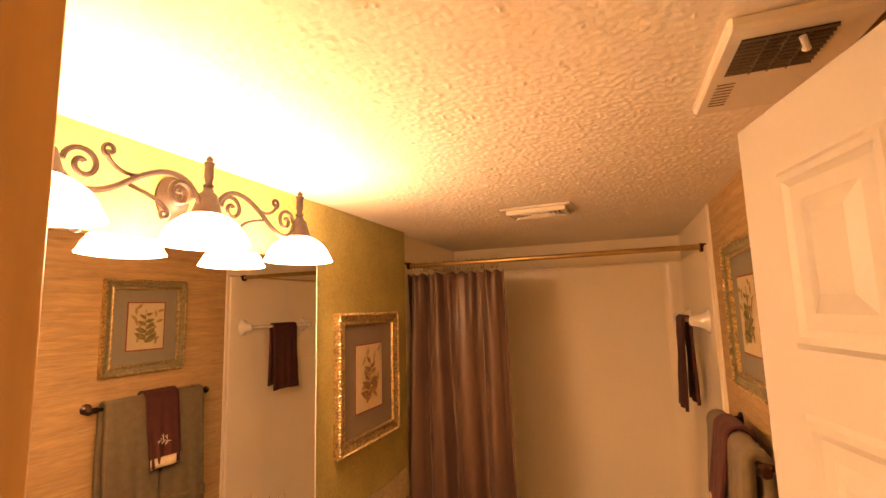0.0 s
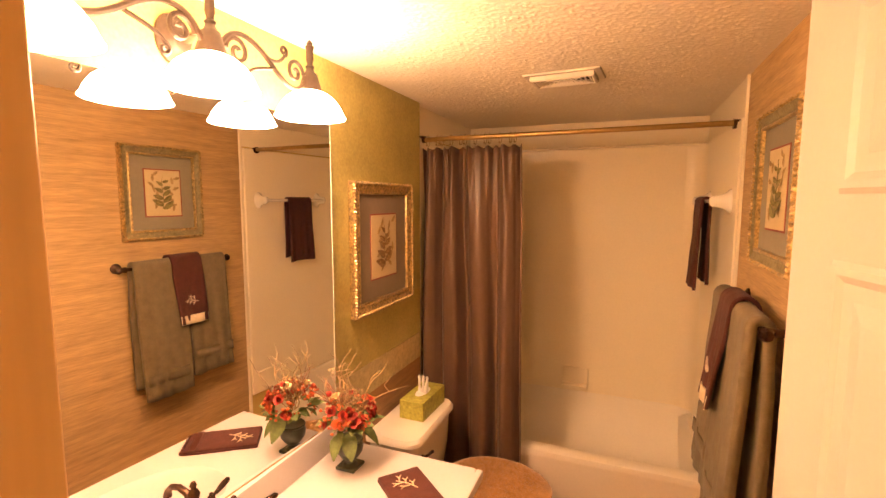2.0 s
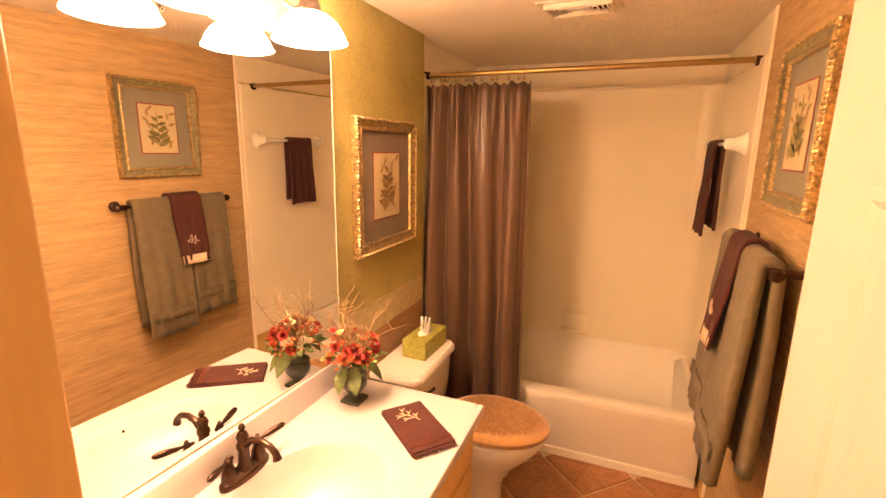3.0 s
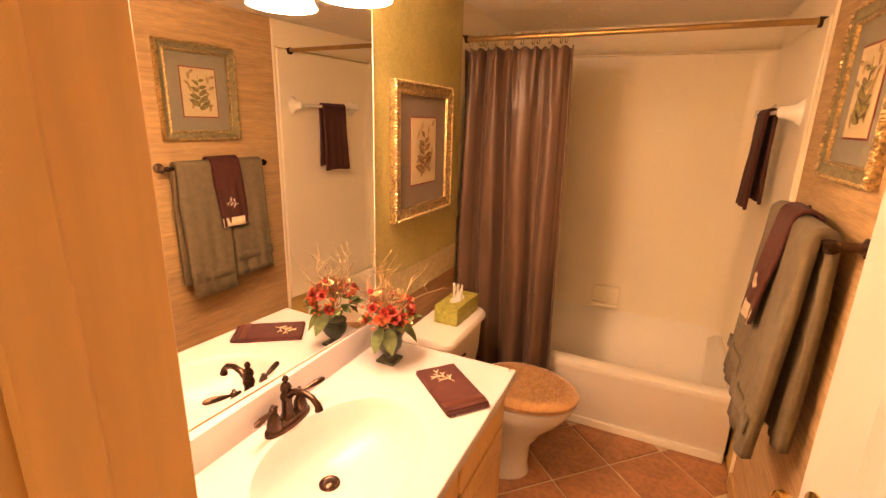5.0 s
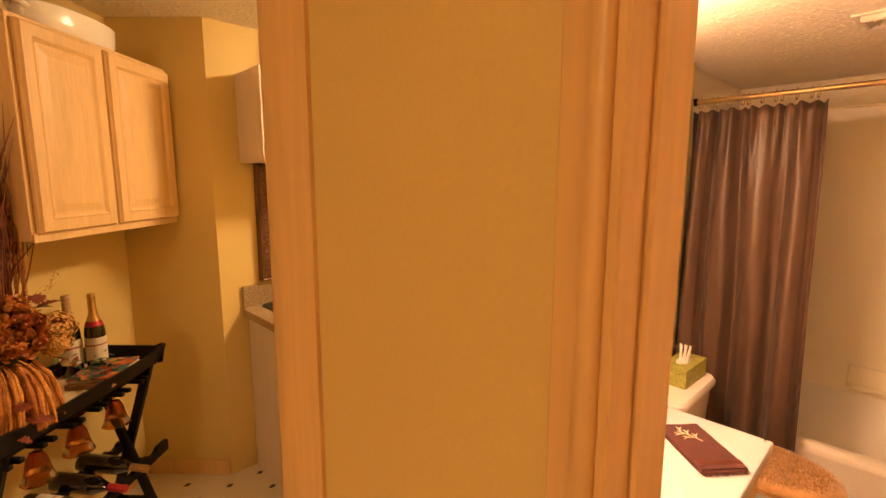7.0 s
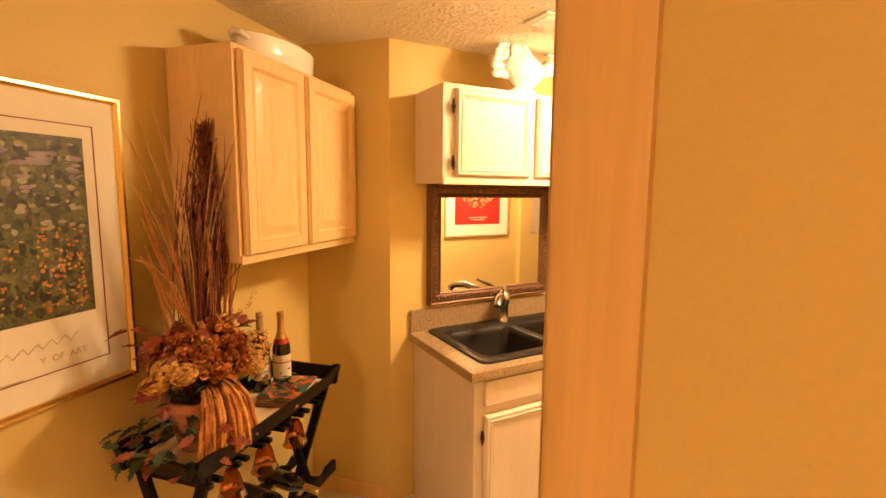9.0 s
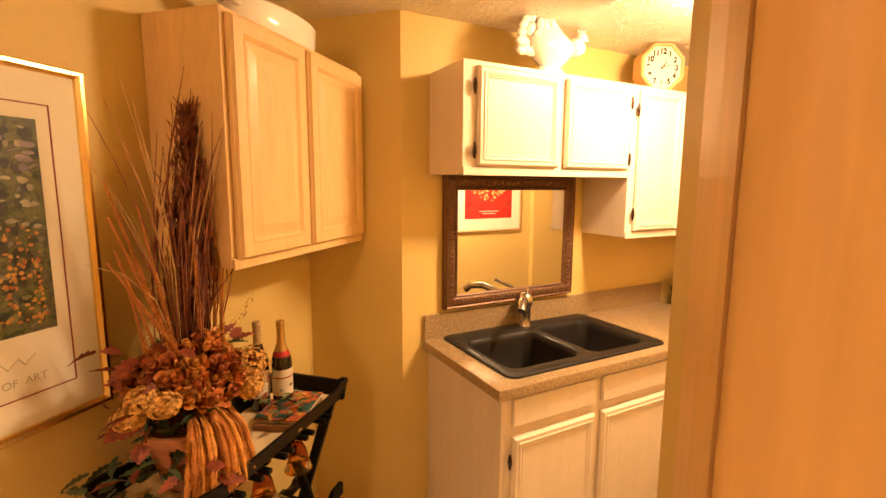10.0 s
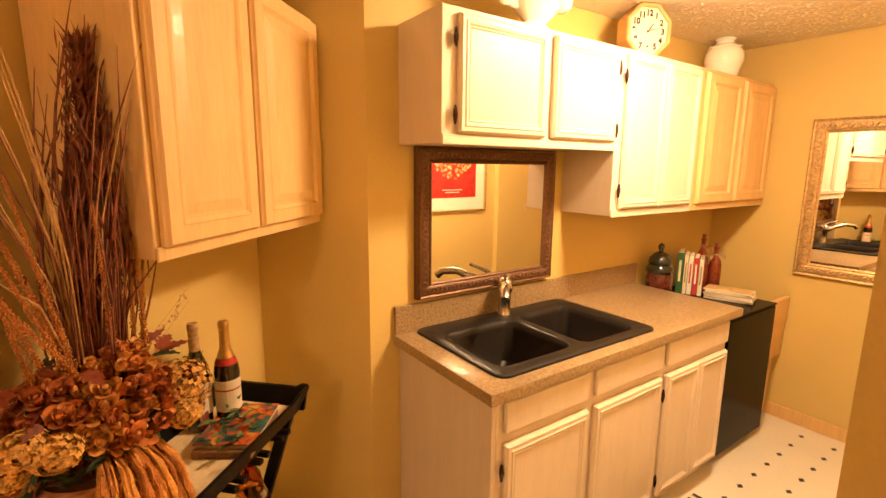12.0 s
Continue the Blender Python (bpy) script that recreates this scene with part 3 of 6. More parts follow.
def bez(p0, p1, p2, p3, n=16):
    out = []
    for k in range(n + 1):
        t = k / n
        out.append(tuple((1 - t) ** 3 * a + 3 * t * (1 - t) ** 2 * b + 3 * t * t * (1 - t) * c + t ** 3 * d for a, b, c, d in zip(p0, p1, p2, p3)))
    return out


def vanity_light():
    lx, ly, lz = 0.165, 0.898, 2.026
    v = thing("vanity_light", "three-light scrolled bronze fixture with lit frosted bell shades", "wall lamp", pose(lx, ly, lz, -1.2, 0, 0))
    put("back_plate", L([(0.047, 0), (0.046, 0.008), (0.036, 0.016), (0.030, 0.030), (0.020, 0.036), (0, 0.038)], 28, pose(-lx + 0.005, 0.035, 0.045, 0, 90, 0), (1.25, 1.0)), AGED, v, smooth=True)
    put("stem", T([(-lx + 0.03, 0.035, 0.045), (-0.09, 0.02, 0.03), (-0.03, -0.01, 0.03), (0, 0, 0.025)], 0.008, 10), AGED, v, smooth=True)
    for s in (-1, 1):
        end = s * 0.342
        bm = bmesh.new()
        r = 0.0066
        tube(bm, [(0, *p) for p in bez((s * 0.02, 0.00), (s * 0.06, 0.085), (s * 0.13, 0.06), (s * 0.20, 0.005))] + [(0, *p) for p in bez((s * 0.20, 0.005), (s * 0.25, -0.03), (s * 0.29, -0.045), (end - s * 0.012, 0.02))][1:], r, 8)
        put("arm", bm, AGED, v, smooth=True)
        bm = bmesh.new()
        tube(bm, [(0, s * p[1], p[2]) for p in spiral((0.075, 0.012), 0.034, 0.006, math.pi, -1.4)], 0.0055, 7)
        put("inner_scroll", bm, AGED, v, smooth=True)
        bm = bmesh.new()
        tube(bm, [(0, s * p[1], p[2]) for p in spiral((0.278, 0.020), 0.034, 0.006, 0.0, 1.35)], 0.0055, 7)
        put("outer_scroll", bm, AGED, v, smooth=True)
        bm = bmesh.new()
        tube(bm, [(0, *p) for p in bez((s * 0.15, 0.035), (s * 0.19, 0.018), (s * 0.22, 0.025), (s * 0.235, 0.050))] + [(0, s * p[1], p[2]) for p in spiral((0.232, 0.062), 0.014, 0.003, -0.9, 1.1)], 0.0046, 7)
        put("top_curl", bm, AGED, v, smooth=True)
        bm = bmesh.new()
        tube(bm, [(0, *p) for p in bez((s * 0.19, 0.005), (s * 0.15, -0.005), (s * 0.12, -0.01), (s * 0.105, -0.030))] + [(0, s * p[1], p[2]) for p in spiral((0.112, -0.040), 0.012, 0.003, 2.2, 1.1)], 0.0046, 7)
        put("lower_curl", bm, AGED, v, smooth=True)
    for y in (-0.342, 0, 0.342):
        put("cap", L([(0, 0.048), (0.010, 0.046), (0.014, 0.036), (0.021, 0.030), (0.026, 0.010), (0.034, -0.014), (0.036, -0.02), (0, -0.02)], 20, pose(0, y, 0)), AGED, v, smooth=True)
        put("finial", L([(0.011, 0.046), (0.013, 0.052), (0.008, 0.058), (0.009, 0.066), (0.011, 0.072), (0.010, 0.098), (0.013, 0.108), (0.007, 0.112), (0.009, 0.118), (0.0, 0.128)], 14, pose(0, y, 0)), AGED, v, "ornate turned finial", smooth=True)
        put("shade", L([(0.034, -0.018), (0.052, -0.026), (0.072, -0.042), (0.086, -0.062), (0.095, -0.082), (0.100, -0.090), (0.096, -0.090), (0.083, -0.064), (0.068, -0.045), (0.048, -0.031), (0.030, -0.024)], 36, pose(0, y, 0)), SHADE, v, "glowing frosted glass bell shade", smooth=True)
        put("bulb", L([(0.012, -0.03), (0.03, -0.055), (0.032, -0.075), (0.02, -0.088), (0, -0.092)], 18, pose(0, y, 0)), SHADE, v, smooth=True)


vanity_light()


# ---- pictures ----
PAPER = mat("cream_print_paper", (0.56, 0.46, 0.27), 0.7, var=0.06, scale=12)
MATGREY = mat("sage_grey_mat_board", (0.24, 0.22, 0.16), 0.8, var=0.05, scale=20)
MATBROWN = mat("taupe_mat_board", (0.20, 0.155, 0.115), 0.8, var=0.05, scale=20)
WINE = mat("wine_red_liner", (0.22, 0.03, 0.02), 0.6, var=0.1)
GILT = mat("mottled_gilt", (0.80, 0.58, 0.26), 0.30, metal=0.75, var=0.5, scale=55, bump=1.0, bscale=110, second=(0.22, 0.18, 0.10))
GREENGILT = mat("greyed_gilt_face", (0.30, 0.27, 0.15), 0.42, metal=0.5, var=0.4, scale=50, bump=0.8, bscale=120)
INK = mat("botanical_ink", (0.19, 0.17, 0.06), 0.7, var=0.3, scale=40)
INKB = mat("brown_botanical_ink", (0.22, 0.13, 0.05), 0.7, var=0.3, scale=40)
FADEDINK = mat("faded_botanical_ink", (0.34, 0.24, 0.11), 0.7, var=0.3, scale=40)
CREAMMAT = mat("cream_mat_board", (0.76, 0.70, 0.56), 0.8, var=0.03, scale=12)


def leaf_shape(bm, m, length, width, curl=0.0, n=5, blunt=False):
    """A pointed leaf along local y."""
    rows = []
    for k in range(n + 1):
        t = k / n
        w = width * math.sin(math.pi * min(1, t * 0.92 + 0.06)) ** 0.8 * (1 - 0.25 * t)
        if blunt:
            w = width * (0.35, 0.75, 1.0, 0.98, 0.6)[min(4, k)]
        z = curl * t * t
        rows.append([m @ Vector((-w / 2, length * t, z + 0.15 * w)), m @ Vector((0, length * t, z)), m @ Vector((w / 2, length * t, z + 0.15 * w))])
    sheet(bm, rows)


def frame_ring(bm, w, h, prof):
    """A mitred frame in the x-z plane, facing -y; prof: (distance from the outer edge, how far out)."""
    loops = []
    for i, o in prof:
        loops.append([bm.verts.new((x, -o, z)) for x, z in ((-w / 2 + i, -h / 2 + i), (w / 2 - i, -h / 2 + i), (w / 2 - i, h / 2 - i), (-w / 2 + i, h / 2 - i))])
    for a, b in zip(loops, loops[1:]):
        for k in range(4):
            bm.faces.new((a[k], a[(k + 1) % 4], b[(k + 1) % 4], b[k]))


def botanical(name, label, m, w, h, matboard, liner, facemat, edgemat, ink, pw, ph, bead=True):
    p = thing(name, label, "picture", m, group="framed botanical prints")
    bm = bmesh.new()
    frame_ring(bm, w, h, [(0.0, 0.001), (0.0, 0.022), (0.004, 0.027), (0.010, 0.026)])
    put("outer_edge", bm, edgemat, p, "rough gilt outer edge")
    bm = bmesh.new()
    frame_ring(bm, w - 0.02, h - 0.02, [(0.0, 0.026), (0.010, 0.024), (0.024, 0.019), (0.030, 0.020)])
    put("frame_face", bm, facemat, p)
    bm = bmesh.new()
    frame_ring(bm, w - 0.08, h - 0.08, [(0.0, 0.020), (0.004, 0.023), (0.010, 0.021), (0.012, 0.010)])
    put("inner_edge", bm, edgemat, p)
    if bead:
        bm = bmesh.new()
        for side in range(4):
            ln = (w if side % 2 == 0 else h) - 0.02
            n = int(ln / 0.013)
            for k in range(n):
                a = -ln / 2 + ln * (k + 0.5) / n
                off = (h if side % 2 == 0 else w) / 2 - 0.006
                x, z = (a, off if side == 0 else -off) if side % 2 == 0 else (off if side == 1 else -off, a)
                lathe(bm, [(0, -0.007), (0.0085, -0.002), (0.007, 0.004), (0, 0.007)], 6, pose(x, -0.026, z, 20 * math.sin(k * 1.7), 30 * math.cos(k * 2.3), 0))
        tagged(put("carved_beading", bm, edgemat, p, "knobbly carved gilt beading"), kind="stuff")
    put("backing", B(-w / 2 + 0.004, w / 2 - 0.004, -0.0022, -0.0005, -h / 2 + 0.004, h / 2 - 0.004), matboard, p)
    iw, ih = w - 0.10, h - 0.10
    put("mat_board", B(-iw / 2, iw / 2, -0.009, -0.003, -ih / 2, ih / 2), matboard, p)
    put("liner", B(-pw / 2 - 0.006, pw / 2 + 0.006, -0.0105, -0.0092, -ph / 2 - 0.006, ph / 2 + 0.006), liner, p, "thin wine red liner")
    put("print", B(-pw / 2, pw / 2, -0.0120, -0.0107, -ph / 2, ph / 2), PAPER, p, "cream print of a leafy plant")
    bm = bmesh.new()
    rnd = random.Random(len(label))
    tube(bm, [(0.005, -0.0125, -0.085), (0.0, -0.0125, -0.02), (0.008, -0.0125, 0.05), (0.002, -0.0125, 0.09)], [0.0022, 0.0018, 0.0014, 0.0008], 5)
    for k in range(9):
        z = -0.085 + 0.018 * k
        s = 1 if k % 2 else -1
        ln = (0.065 - 0.004 * k) * pw / 0.175
        leaf_shape(bm, pose(0.003, -0.0128, z, 90, 0, 0) @ pose(0, 0, 0, 0, 0, -s * (62 + rnd.uniform(-14, 14))), ln, ln * 0.5)
    put("plant_drawing", bm, ink, p)
    bm = bmesh.new()
    for k in range(14):
        s = 1 if k % 2 else -1
        z = -ph * 0.40 + ph * 0.06 * k
        leaf_shape(bm, pose(s * pw * rnd.uniform(0.12, 0.32), -0.0124, z, 90, 0, 0) @ pose(0, 0, 0, 0, 0, rnd.uniform(-80, 80)), pw * 0.2, pw * 0.09)
    put("faded_leaves", bm, FADEDINK, p)
    return p


botanical("framed_print", "botanical print in a gilt frame with taupe mat", pose(0.0045, 1.936, 1.490, 0, 0, 90), 0.53, 0.556, MATBROWN, WINE, GILT, GILT, INKB, 0.225, 0.275)
botanical("framed_print", "botanical print in a greyed gilt frame above towels", pose(W - 0.0045, 1.805, 1.728, 0, 0, -90), 0.45, 0.495, MATGREY, WINE, GREENGILT, GILT, INK, 0.195, 0.245)

# ---- toilet ----
RUGT = mat("tan_shag_cover", (0.43, 0.235, 0.080), 0.95, var=0.28, scale=40, bump=0.8, bscale=260, sheen=0.4)


def toilet():
    t = thing("toilet", "white porcelain toilet with a tan shag lid cover", "toilet", pose(0.012, 1.985, 0))
    def rounded(bm, x0, x1, hw, z, c, n=6):
        pts = []
        for cx, cy, a0 in ((x1 - c, hw - c, 0), (x0 + 0.02, hw - 0.02, 90), (x0 + 0.02, -hw + 0.02, 180), (x1 - c, -hw + c, 270)):
            r = c if cx > (x0 + x1) / 2 else 0.02
            for k in range(n + 1):
                a = radians(a0 + 90 * k / n)
                pts.append(bm.verts.new((cx + r * math.cos(a), cy + r * math.sin(a), z)))
        return pts
    def loft(bm, loops):
        for a, b in zip(loops, loops[1:]):
            for k in range(len(a)):
                bm.faces.new((a[k], a[(k + 1) % len(a)], b[(k + 1) % len(b)], b[k]))
        bm.faces.new(loops[0])
        bm.faces.new(loops[-1])
    bm = bmesh.new()
    loft(bm, [rounded(bm, 0.02, 0.205, 0.195, 0.36, 0.05), rounded(bm, 0.01, 0.225, 0.215, 0.50, 0.055), rounded(bm, 0.008, 0.232, 0.222, 0.655, 0.055)])
    put("tank", bm, PORCELAIN, t, smooth=True)
    bm = bmesh.new()
    loft(bm, [rounded(bm, 0.004, 0.240, 0.232, 0.656, 0.06), rounded(bm, 0.0, 0.248, 0.240, 0.664, 0.062), rounded(bm, 0.0, 0.248, 0.240, 0.682, 0.062), rounded(bm, 0.006, 0.238, 0.230, 0.695, 0.058)])
    put("tank_lid", bm, PORCELAIN, t, smooth=True)
    def egg(bm, z, f, dx=0.0, sx=1.0):
        out = []
        for k in range(40):
            a = 2 * math.pi * k / 40
            x, y = math.cos(a), math.sin(a)
            out.append(bm.verts.new((0.505 + dx + (0.245 if x > 0 else 0.215) * x * f * sx, 0.182 * y * f, z)))
        return out
    bm = bmesh.new()
    loft(bm, [egg(bm, 0.0, 0.60, -0.08, 1.0), egg(bm, 0.05, 0.56, -0.08), egg(bm, 0.16, 0.55, -0.07), egg(bm, 0.26, 0.70, -0.04), egg(bm, 0.34, 0.90, -0.01), egg(bm, 0.39, 0.98), egg(bm, 0.405, 0.97)])
    put("bowl", bm, PORCELAIN, t, smooth=True)
    bm = bmesh.new()
    loft(bm, [egg(bm, 0.406, 0.99), egg(bm, 0.410, 1.02), egg(bm, 0.424, 1.02), egg(bm, 0.428, 0.99)])
    put("seat", bm, PORCELAIN, t, smooth=True)
    bm = bmesh.new()
    loft(bm, [egg(bm, 0.429, 1.0), egg(bm, 0.434, 1.05), egg(bm, 0.452, 1.06), egg(bm, 0.466, 1.0), egg(bm, 0.472, 0.85), egg(bm, 0.476, 0.5)])
    cover = put("lid_cover", bm, RUGT, t, "tan shag lid cover", smooth=True)
    rnd = random.Random(5)
    pile = bmesh.new()
    for k in range(9000):
        a, r = rnd.uniform(0, 2 * math.pi), math.sqrt(rnd.random())
        x, y = math.cos(a) * r, math.sin(a) * r
        p = Vector((0.505 + (0.256 if x > 0 else 0.224) * x, 0.190 * y, 0.475 - 0.030 * r ** 6))
        h = rnd.uniform(0.008, 0.017)
        lean = Vector((rnd.gauss(0, 0.5), rnd.gauss(0, 0.5), 1)).normalized() * h
        a = rnd.uniform(0, 6.28)
        ring = [pile.verts.new(p + Vector((0.0032 * math.cos(a + 2.09 * k), 0.0032 * math.sin(a + 2.09 * k), -0.001))) for k in range(3)]
        tip = pile.verts.new(p + lean)
        for k in range(3):
            pile.faces.new((ring[k], ring[(k + 1) % 3], tip))
    tagged(put("shag", pile, RUGT, cover), kind="stuff")
    put("flush_lever", T([(0.236, -0.16, 0.60), (0.250, -0.16, 0.60), (0.255, -0.13, 0.597), (0.256, -0.09, 0.592)], [0.010, 0.008, 0.006, 0.007], 10), BRONZE, t, smooth=True)


toilet()

GREENBOX = mat("olive_print_card", (0.34, 0.33, 0.06), 0.55, var=0.35, scale=35)
TISSUE = mat("white_tissue", (0.85, 0.83, 0.78), 0.9, var=0.03)


def tissue_box():
    b = thing("tissue_box", "olive green tissue box on the toilet tank lid", "tissue box", pose(0.150, 2.055, 0.6955, 0, 0, -2))
    put("carton", B(-0.060, 0.060, -0.122, 0.122, 0, 0.088, bevel=0.002), GREENBOX, b)
    put("opening", L([(0.055, 0), (0.055, 0.0012), (0, 0.0013)], 24, pose(0, 0, 0.0885), (0.5, 1.1)), TISSUE, b)
    for k, (dx, lean) in enumerate(((-0.012, -0.2), (0.004, 0.05), (0.016, 0.3))):
        bm = bmesh.new()
        rows = []
        for j in range(7):
            v = j / 6
            rows.append([(dx + 0.006 * math.sin(i * 1.9 + k) + lean * 0.03 * v, -0.022 + 0.030 * i / 6 * (1 - 0.55 * v) + 0.012 * v + 0.004 * math.sin(i * 2 + j), 0.080 + 0.085 * v + 0.006 * math.sin(i * 2.7 + k) * v) for i in range(7)])
        sheet(bm, rows)
        put("tissue", bm, TISSUE, b, smooth=True, thick=0.0015)


tissue_box()


def folded_towel():
    a = math.degrees(math.atan2(1.474 - 1.306, 0.384 - 0.583))
    t = thing("folded_towel", "folded dark brown hand towel with a stitched sprig on the vanity", "towel", pose(0.442, 1.333, VZ + 0.0008, 0, 0, a), group="brown hand towels")
    for k, (z0, s) in enumerate(((0.0, 1.0), (0.0085, 0.985))):
        bm = B(-0.128 * s, 0.128 * s, -0.073 * s, 0.073 * s, z0, z0 + 0.0082, bevel=0.0035, seg=2)
        bmesh.ops.subdivide_edges(bm, edges=[e for e in bm.edges if e.calc_length() > 0.1], cuts=12, use_grid_fill=True)
        for v in bm.verts:
            v.co.z += 0.0016 * noise.noise((v.co.x * 30, v.co.y * 30, k))
        put("fold", bm, BROWNT, t, smooth=True)
    bm = bmesh.new()
    rnd = random.Random(9)
    for k in range(40):
        y = -0.07 + 0.14 * k / 39
        for z in (0.003, 0.011):
            tube(bm, [(-0.126, y, z), (-0.126 - rnd.uniform(0.010, 0.018), y + rnd.uniform(-0.003, 0.003), z - 0.001)], [0.0014, 0.0009], 5)
    put("fringe", bm, BROWNT, t)
    put("woven_band", B(-0.108, -0.085, -0.0715, 0.0715, 0.0172, 0.0182, bevel=0.0004), mat("satin_brown_band", (0.075, 0.022, 0.014), 0.35, var=0.15, scale=30), t)
    branch_motif(t, pose(0.045, 0, 0.0185, 0, 0, -55) @ Matrix.Scale(1.25, 4))


folded_towel()

# ---- flowers on the vanity ----
RED = mat("red_silk_petals", (0.27, 0.012, 0.008), 0.6, var=0.4, scale=60)
CORAL = mat("coral_berries", (0.46, 0.09, 0.025), 0.45, var=0.35, scale=50)
LEAFG = mat("green_silk_leaves", (0.11, 0.15, 0.045), 0.6, var=0.4, scale=30)
TWIG = mat("curly_willow", (0.36, 0.24, 0.11), 0.75, var=0.3, scale=50)
REDTWIG = mat("reddish_dried_stems", (0.24, 0.09, 0.045), 0.8, var=0.3, scale=50)
URN = mat("dark_green_glaze", (0.030, 0.038, 0.022), 0.3, var=0.4, scale=25, coat=0.3)
DRIED = mat("dried_brown_seed", (0.24, 0.15, 0.07), 0.85, var=0.4, scale=60)
CREAMF = mat("cream_rose", (0.66, 0.54, 0.30), 0.7, var=0.2, scale=40)


def rose(bm, c, r, up, rnd, n=11):
    """A bloom of cupped petals."""
    q = Vector(up).normalized().to_track_quat("Z", "Y").to_matrix().to_4x4()
    for k in range(n):
        ring = 0 if k < 3 else 1 if k < 7 else 2
        a = 360 * k / (3 if ring == 0 else 4) + rnd.uniform(-18, 18)
        lean = (6, 24, 46)[ring] + rnd.uniform(-8, 8)
        size = r * (0.75, 0.95, 1.1)[ring]
        m = Matrix.Translation(c) @ q @ pose(0, 0, 0, 0, 0, a) @ pose(0, r * 0.12 * ring, 0, 90 - lean, 0, 0)
        leaf_shape(bm, m, size, size * 1.15, curl=-size * 0.25 * (1 if ring == 2 else -0.6), n=4, blunt=True)


def bouquet():
    f = thing("flower_urn", "dark green urn with red silk flowers, berries and curly twigs", "flower arrangement", pose(0.165, 1.405, VZ))
    put("urn", L([(0.0, 0.0), (0.034, 0.0), (0.034, 0.006), (0.030, 0.010), (0.018, 0.020), (0.017, 0.028), (0.030, 0.040), (0.044, 0.060), (0.047, 0.080), (0.042, 0.096), (0.046, 0.102), (0.044, 0.106), (0.036, 0.100), (0, 0.098)], 28), URN, f, "dark green footed urn", smooth=True)
    put("plinth", B(-0.037, 0.037, -0.037, 0.037, 0.0, 0.012, bevel=0.003), URN, f)
    rnd = random.Random(21)
    for k in range(30):
        bm = bmesh.new()
        a, e = (rnd.uniform(-1.5, 1.2) if k % 3 else rnd.uniform(0, 6.28)), rnd.uniform(-0.25, 0.6)
        d = Vector((math.cos(a) * math.cos(e), math.sin(a) * math.cos(e), math.sin(e)))
        rose(bm, Vector((0, 0, 0.195)) + Vector((d.x * 0.076, d.y * 0.086, d.z * 0.065)), rnd.uniform(0.012, 0.019), d + Vector((rnd.gauss(0, 0.3), rnd.gauss(0, 0.3), 0.3)), rnd)
        put("red_bloom", bm, RED if k % 4 else CORAL, f, "red silk bloom", smooth=True)
    bm = bmesh.new()
    for k in range(90):
        a, e = rnd.uniform(0, 6.28), rnd.uniform(-0.5, 0.9)
        d = Vector((math.cos(a) * math.cos(e), math.sin(a) * math.cos(e), math.sin(e)))
        c = Vector((0, 0, 0.19)) + Vector((d.x * 0.088, d.y * 0.100, d.z * 0.080)) * rnd.uniform(0.8, 1.1)
        r = rnd.uniform(0.0035, 0.0065)
        lathe(bm, [(0, -r), (r * 0.8, -r * 0.5), (r, 0), (r * 0.8, r * 0.6), (0, r)], 8, pose(*c))
    tagged(put("berry_mass", bm, CORAL, f, "coral orange berries", smooth=True), kind="stuff")
    put("red_berry", L([(0, -0.010), (0.008, -0.006), (0.010, 0), (0.008, 0.007), (0, 0.010)], 12, pose(-0.03, -0.07, 0.285)), RED, f, smooth=True)
    put("berry_stem", T([(0, -0.01, 0.16), (-0.015, -0.04, 0.24), (-0.03, -0.07, 0.276)], 0.0012, 5), TWIG, f)
    bm = bmesh.new()
    for k in range(40):
        a, e = rnd.uniform(0, 6.28), rnd.uniform(-0.25, 0.9)
        m = pose(0, 0, 0.170, 0, 0, math.degrees(a)) @ pose(0, 0.06, 0, math.degrees(e), rnd.uniform(-40, 40), 0)
        leaf_shape(bm, m, rnd.uniform(0.035, 0.065), rnd.uniform(0.026, 0.042), curl=-0.014)
    for a in (-70, -150, -185):
        leaf_shape(bm, pose(0, 0, 0.140, 0, 0, a) @ pose(0, 0.040, 0, -30, 10, 0), 0.085, 0.060, curl=-0.03)
    tagged(put("leaf_mass", bm, LEAFG, f, "green silk leaves", smooth=True), kind="stuff")
    bm = bmesh.new()
    for k in range(210):
        a, e = rnd.uniform(0, 6.28), rnd.uniform(0.3, 1.5)
        d = Vector((math.cos(a) * math.cos(e), math.sin(a) * math.cos(e), math.sin(e)))
        c = Vector((0, 0, 0.20)) + Vector((d.x, d.y, d.z * 0.8)) * rnd.uniform(0.04, 0.10)
        lathe(bm, [(0, -0.004), (0.004, 0), (0, 0.005)], 5, pose(*c))
    tagged(put("seed_head_mass", bm, DRIED, f, "brown dried seed heads"), kind="stuff")
    for c, up in (((-0.02, -0.045, 0.262), (-0.3, -0.2, 1)), ((-0.050, 0.02, 0.256), (-0.3, 0.2, 1))):
        bm = bmesh.new()
        rose(bm, Vector(c), 0.0165, up, rnd)
        put("cream_bloom", bm, CREAMF, f, "cream silk bloom", smooth=True)
    for k in range(9):
        a = -0.5 + 0.85 * k
        p, d = Vector((0.01 * math.cos(a), 0.01 * math.sin(a), 0.16)), Vector((0.45 * math.cos(a), 0.5 * math.sin(a), 1.0)).normalized()
        pts = [p.copy()]
        for q in range(13):
            d = (d + Vector((rnd.uniform(-0.5, 0.5), rnd.uniform(-0.5, 0.5), rnd.uniform(-0.25, 0.35)))).normalized()
            p = p + d * rnd.uniform(0.017, 0.025)
            if p.x < -0.10:
                p.x = -0.10
            pts.append(p.copy())
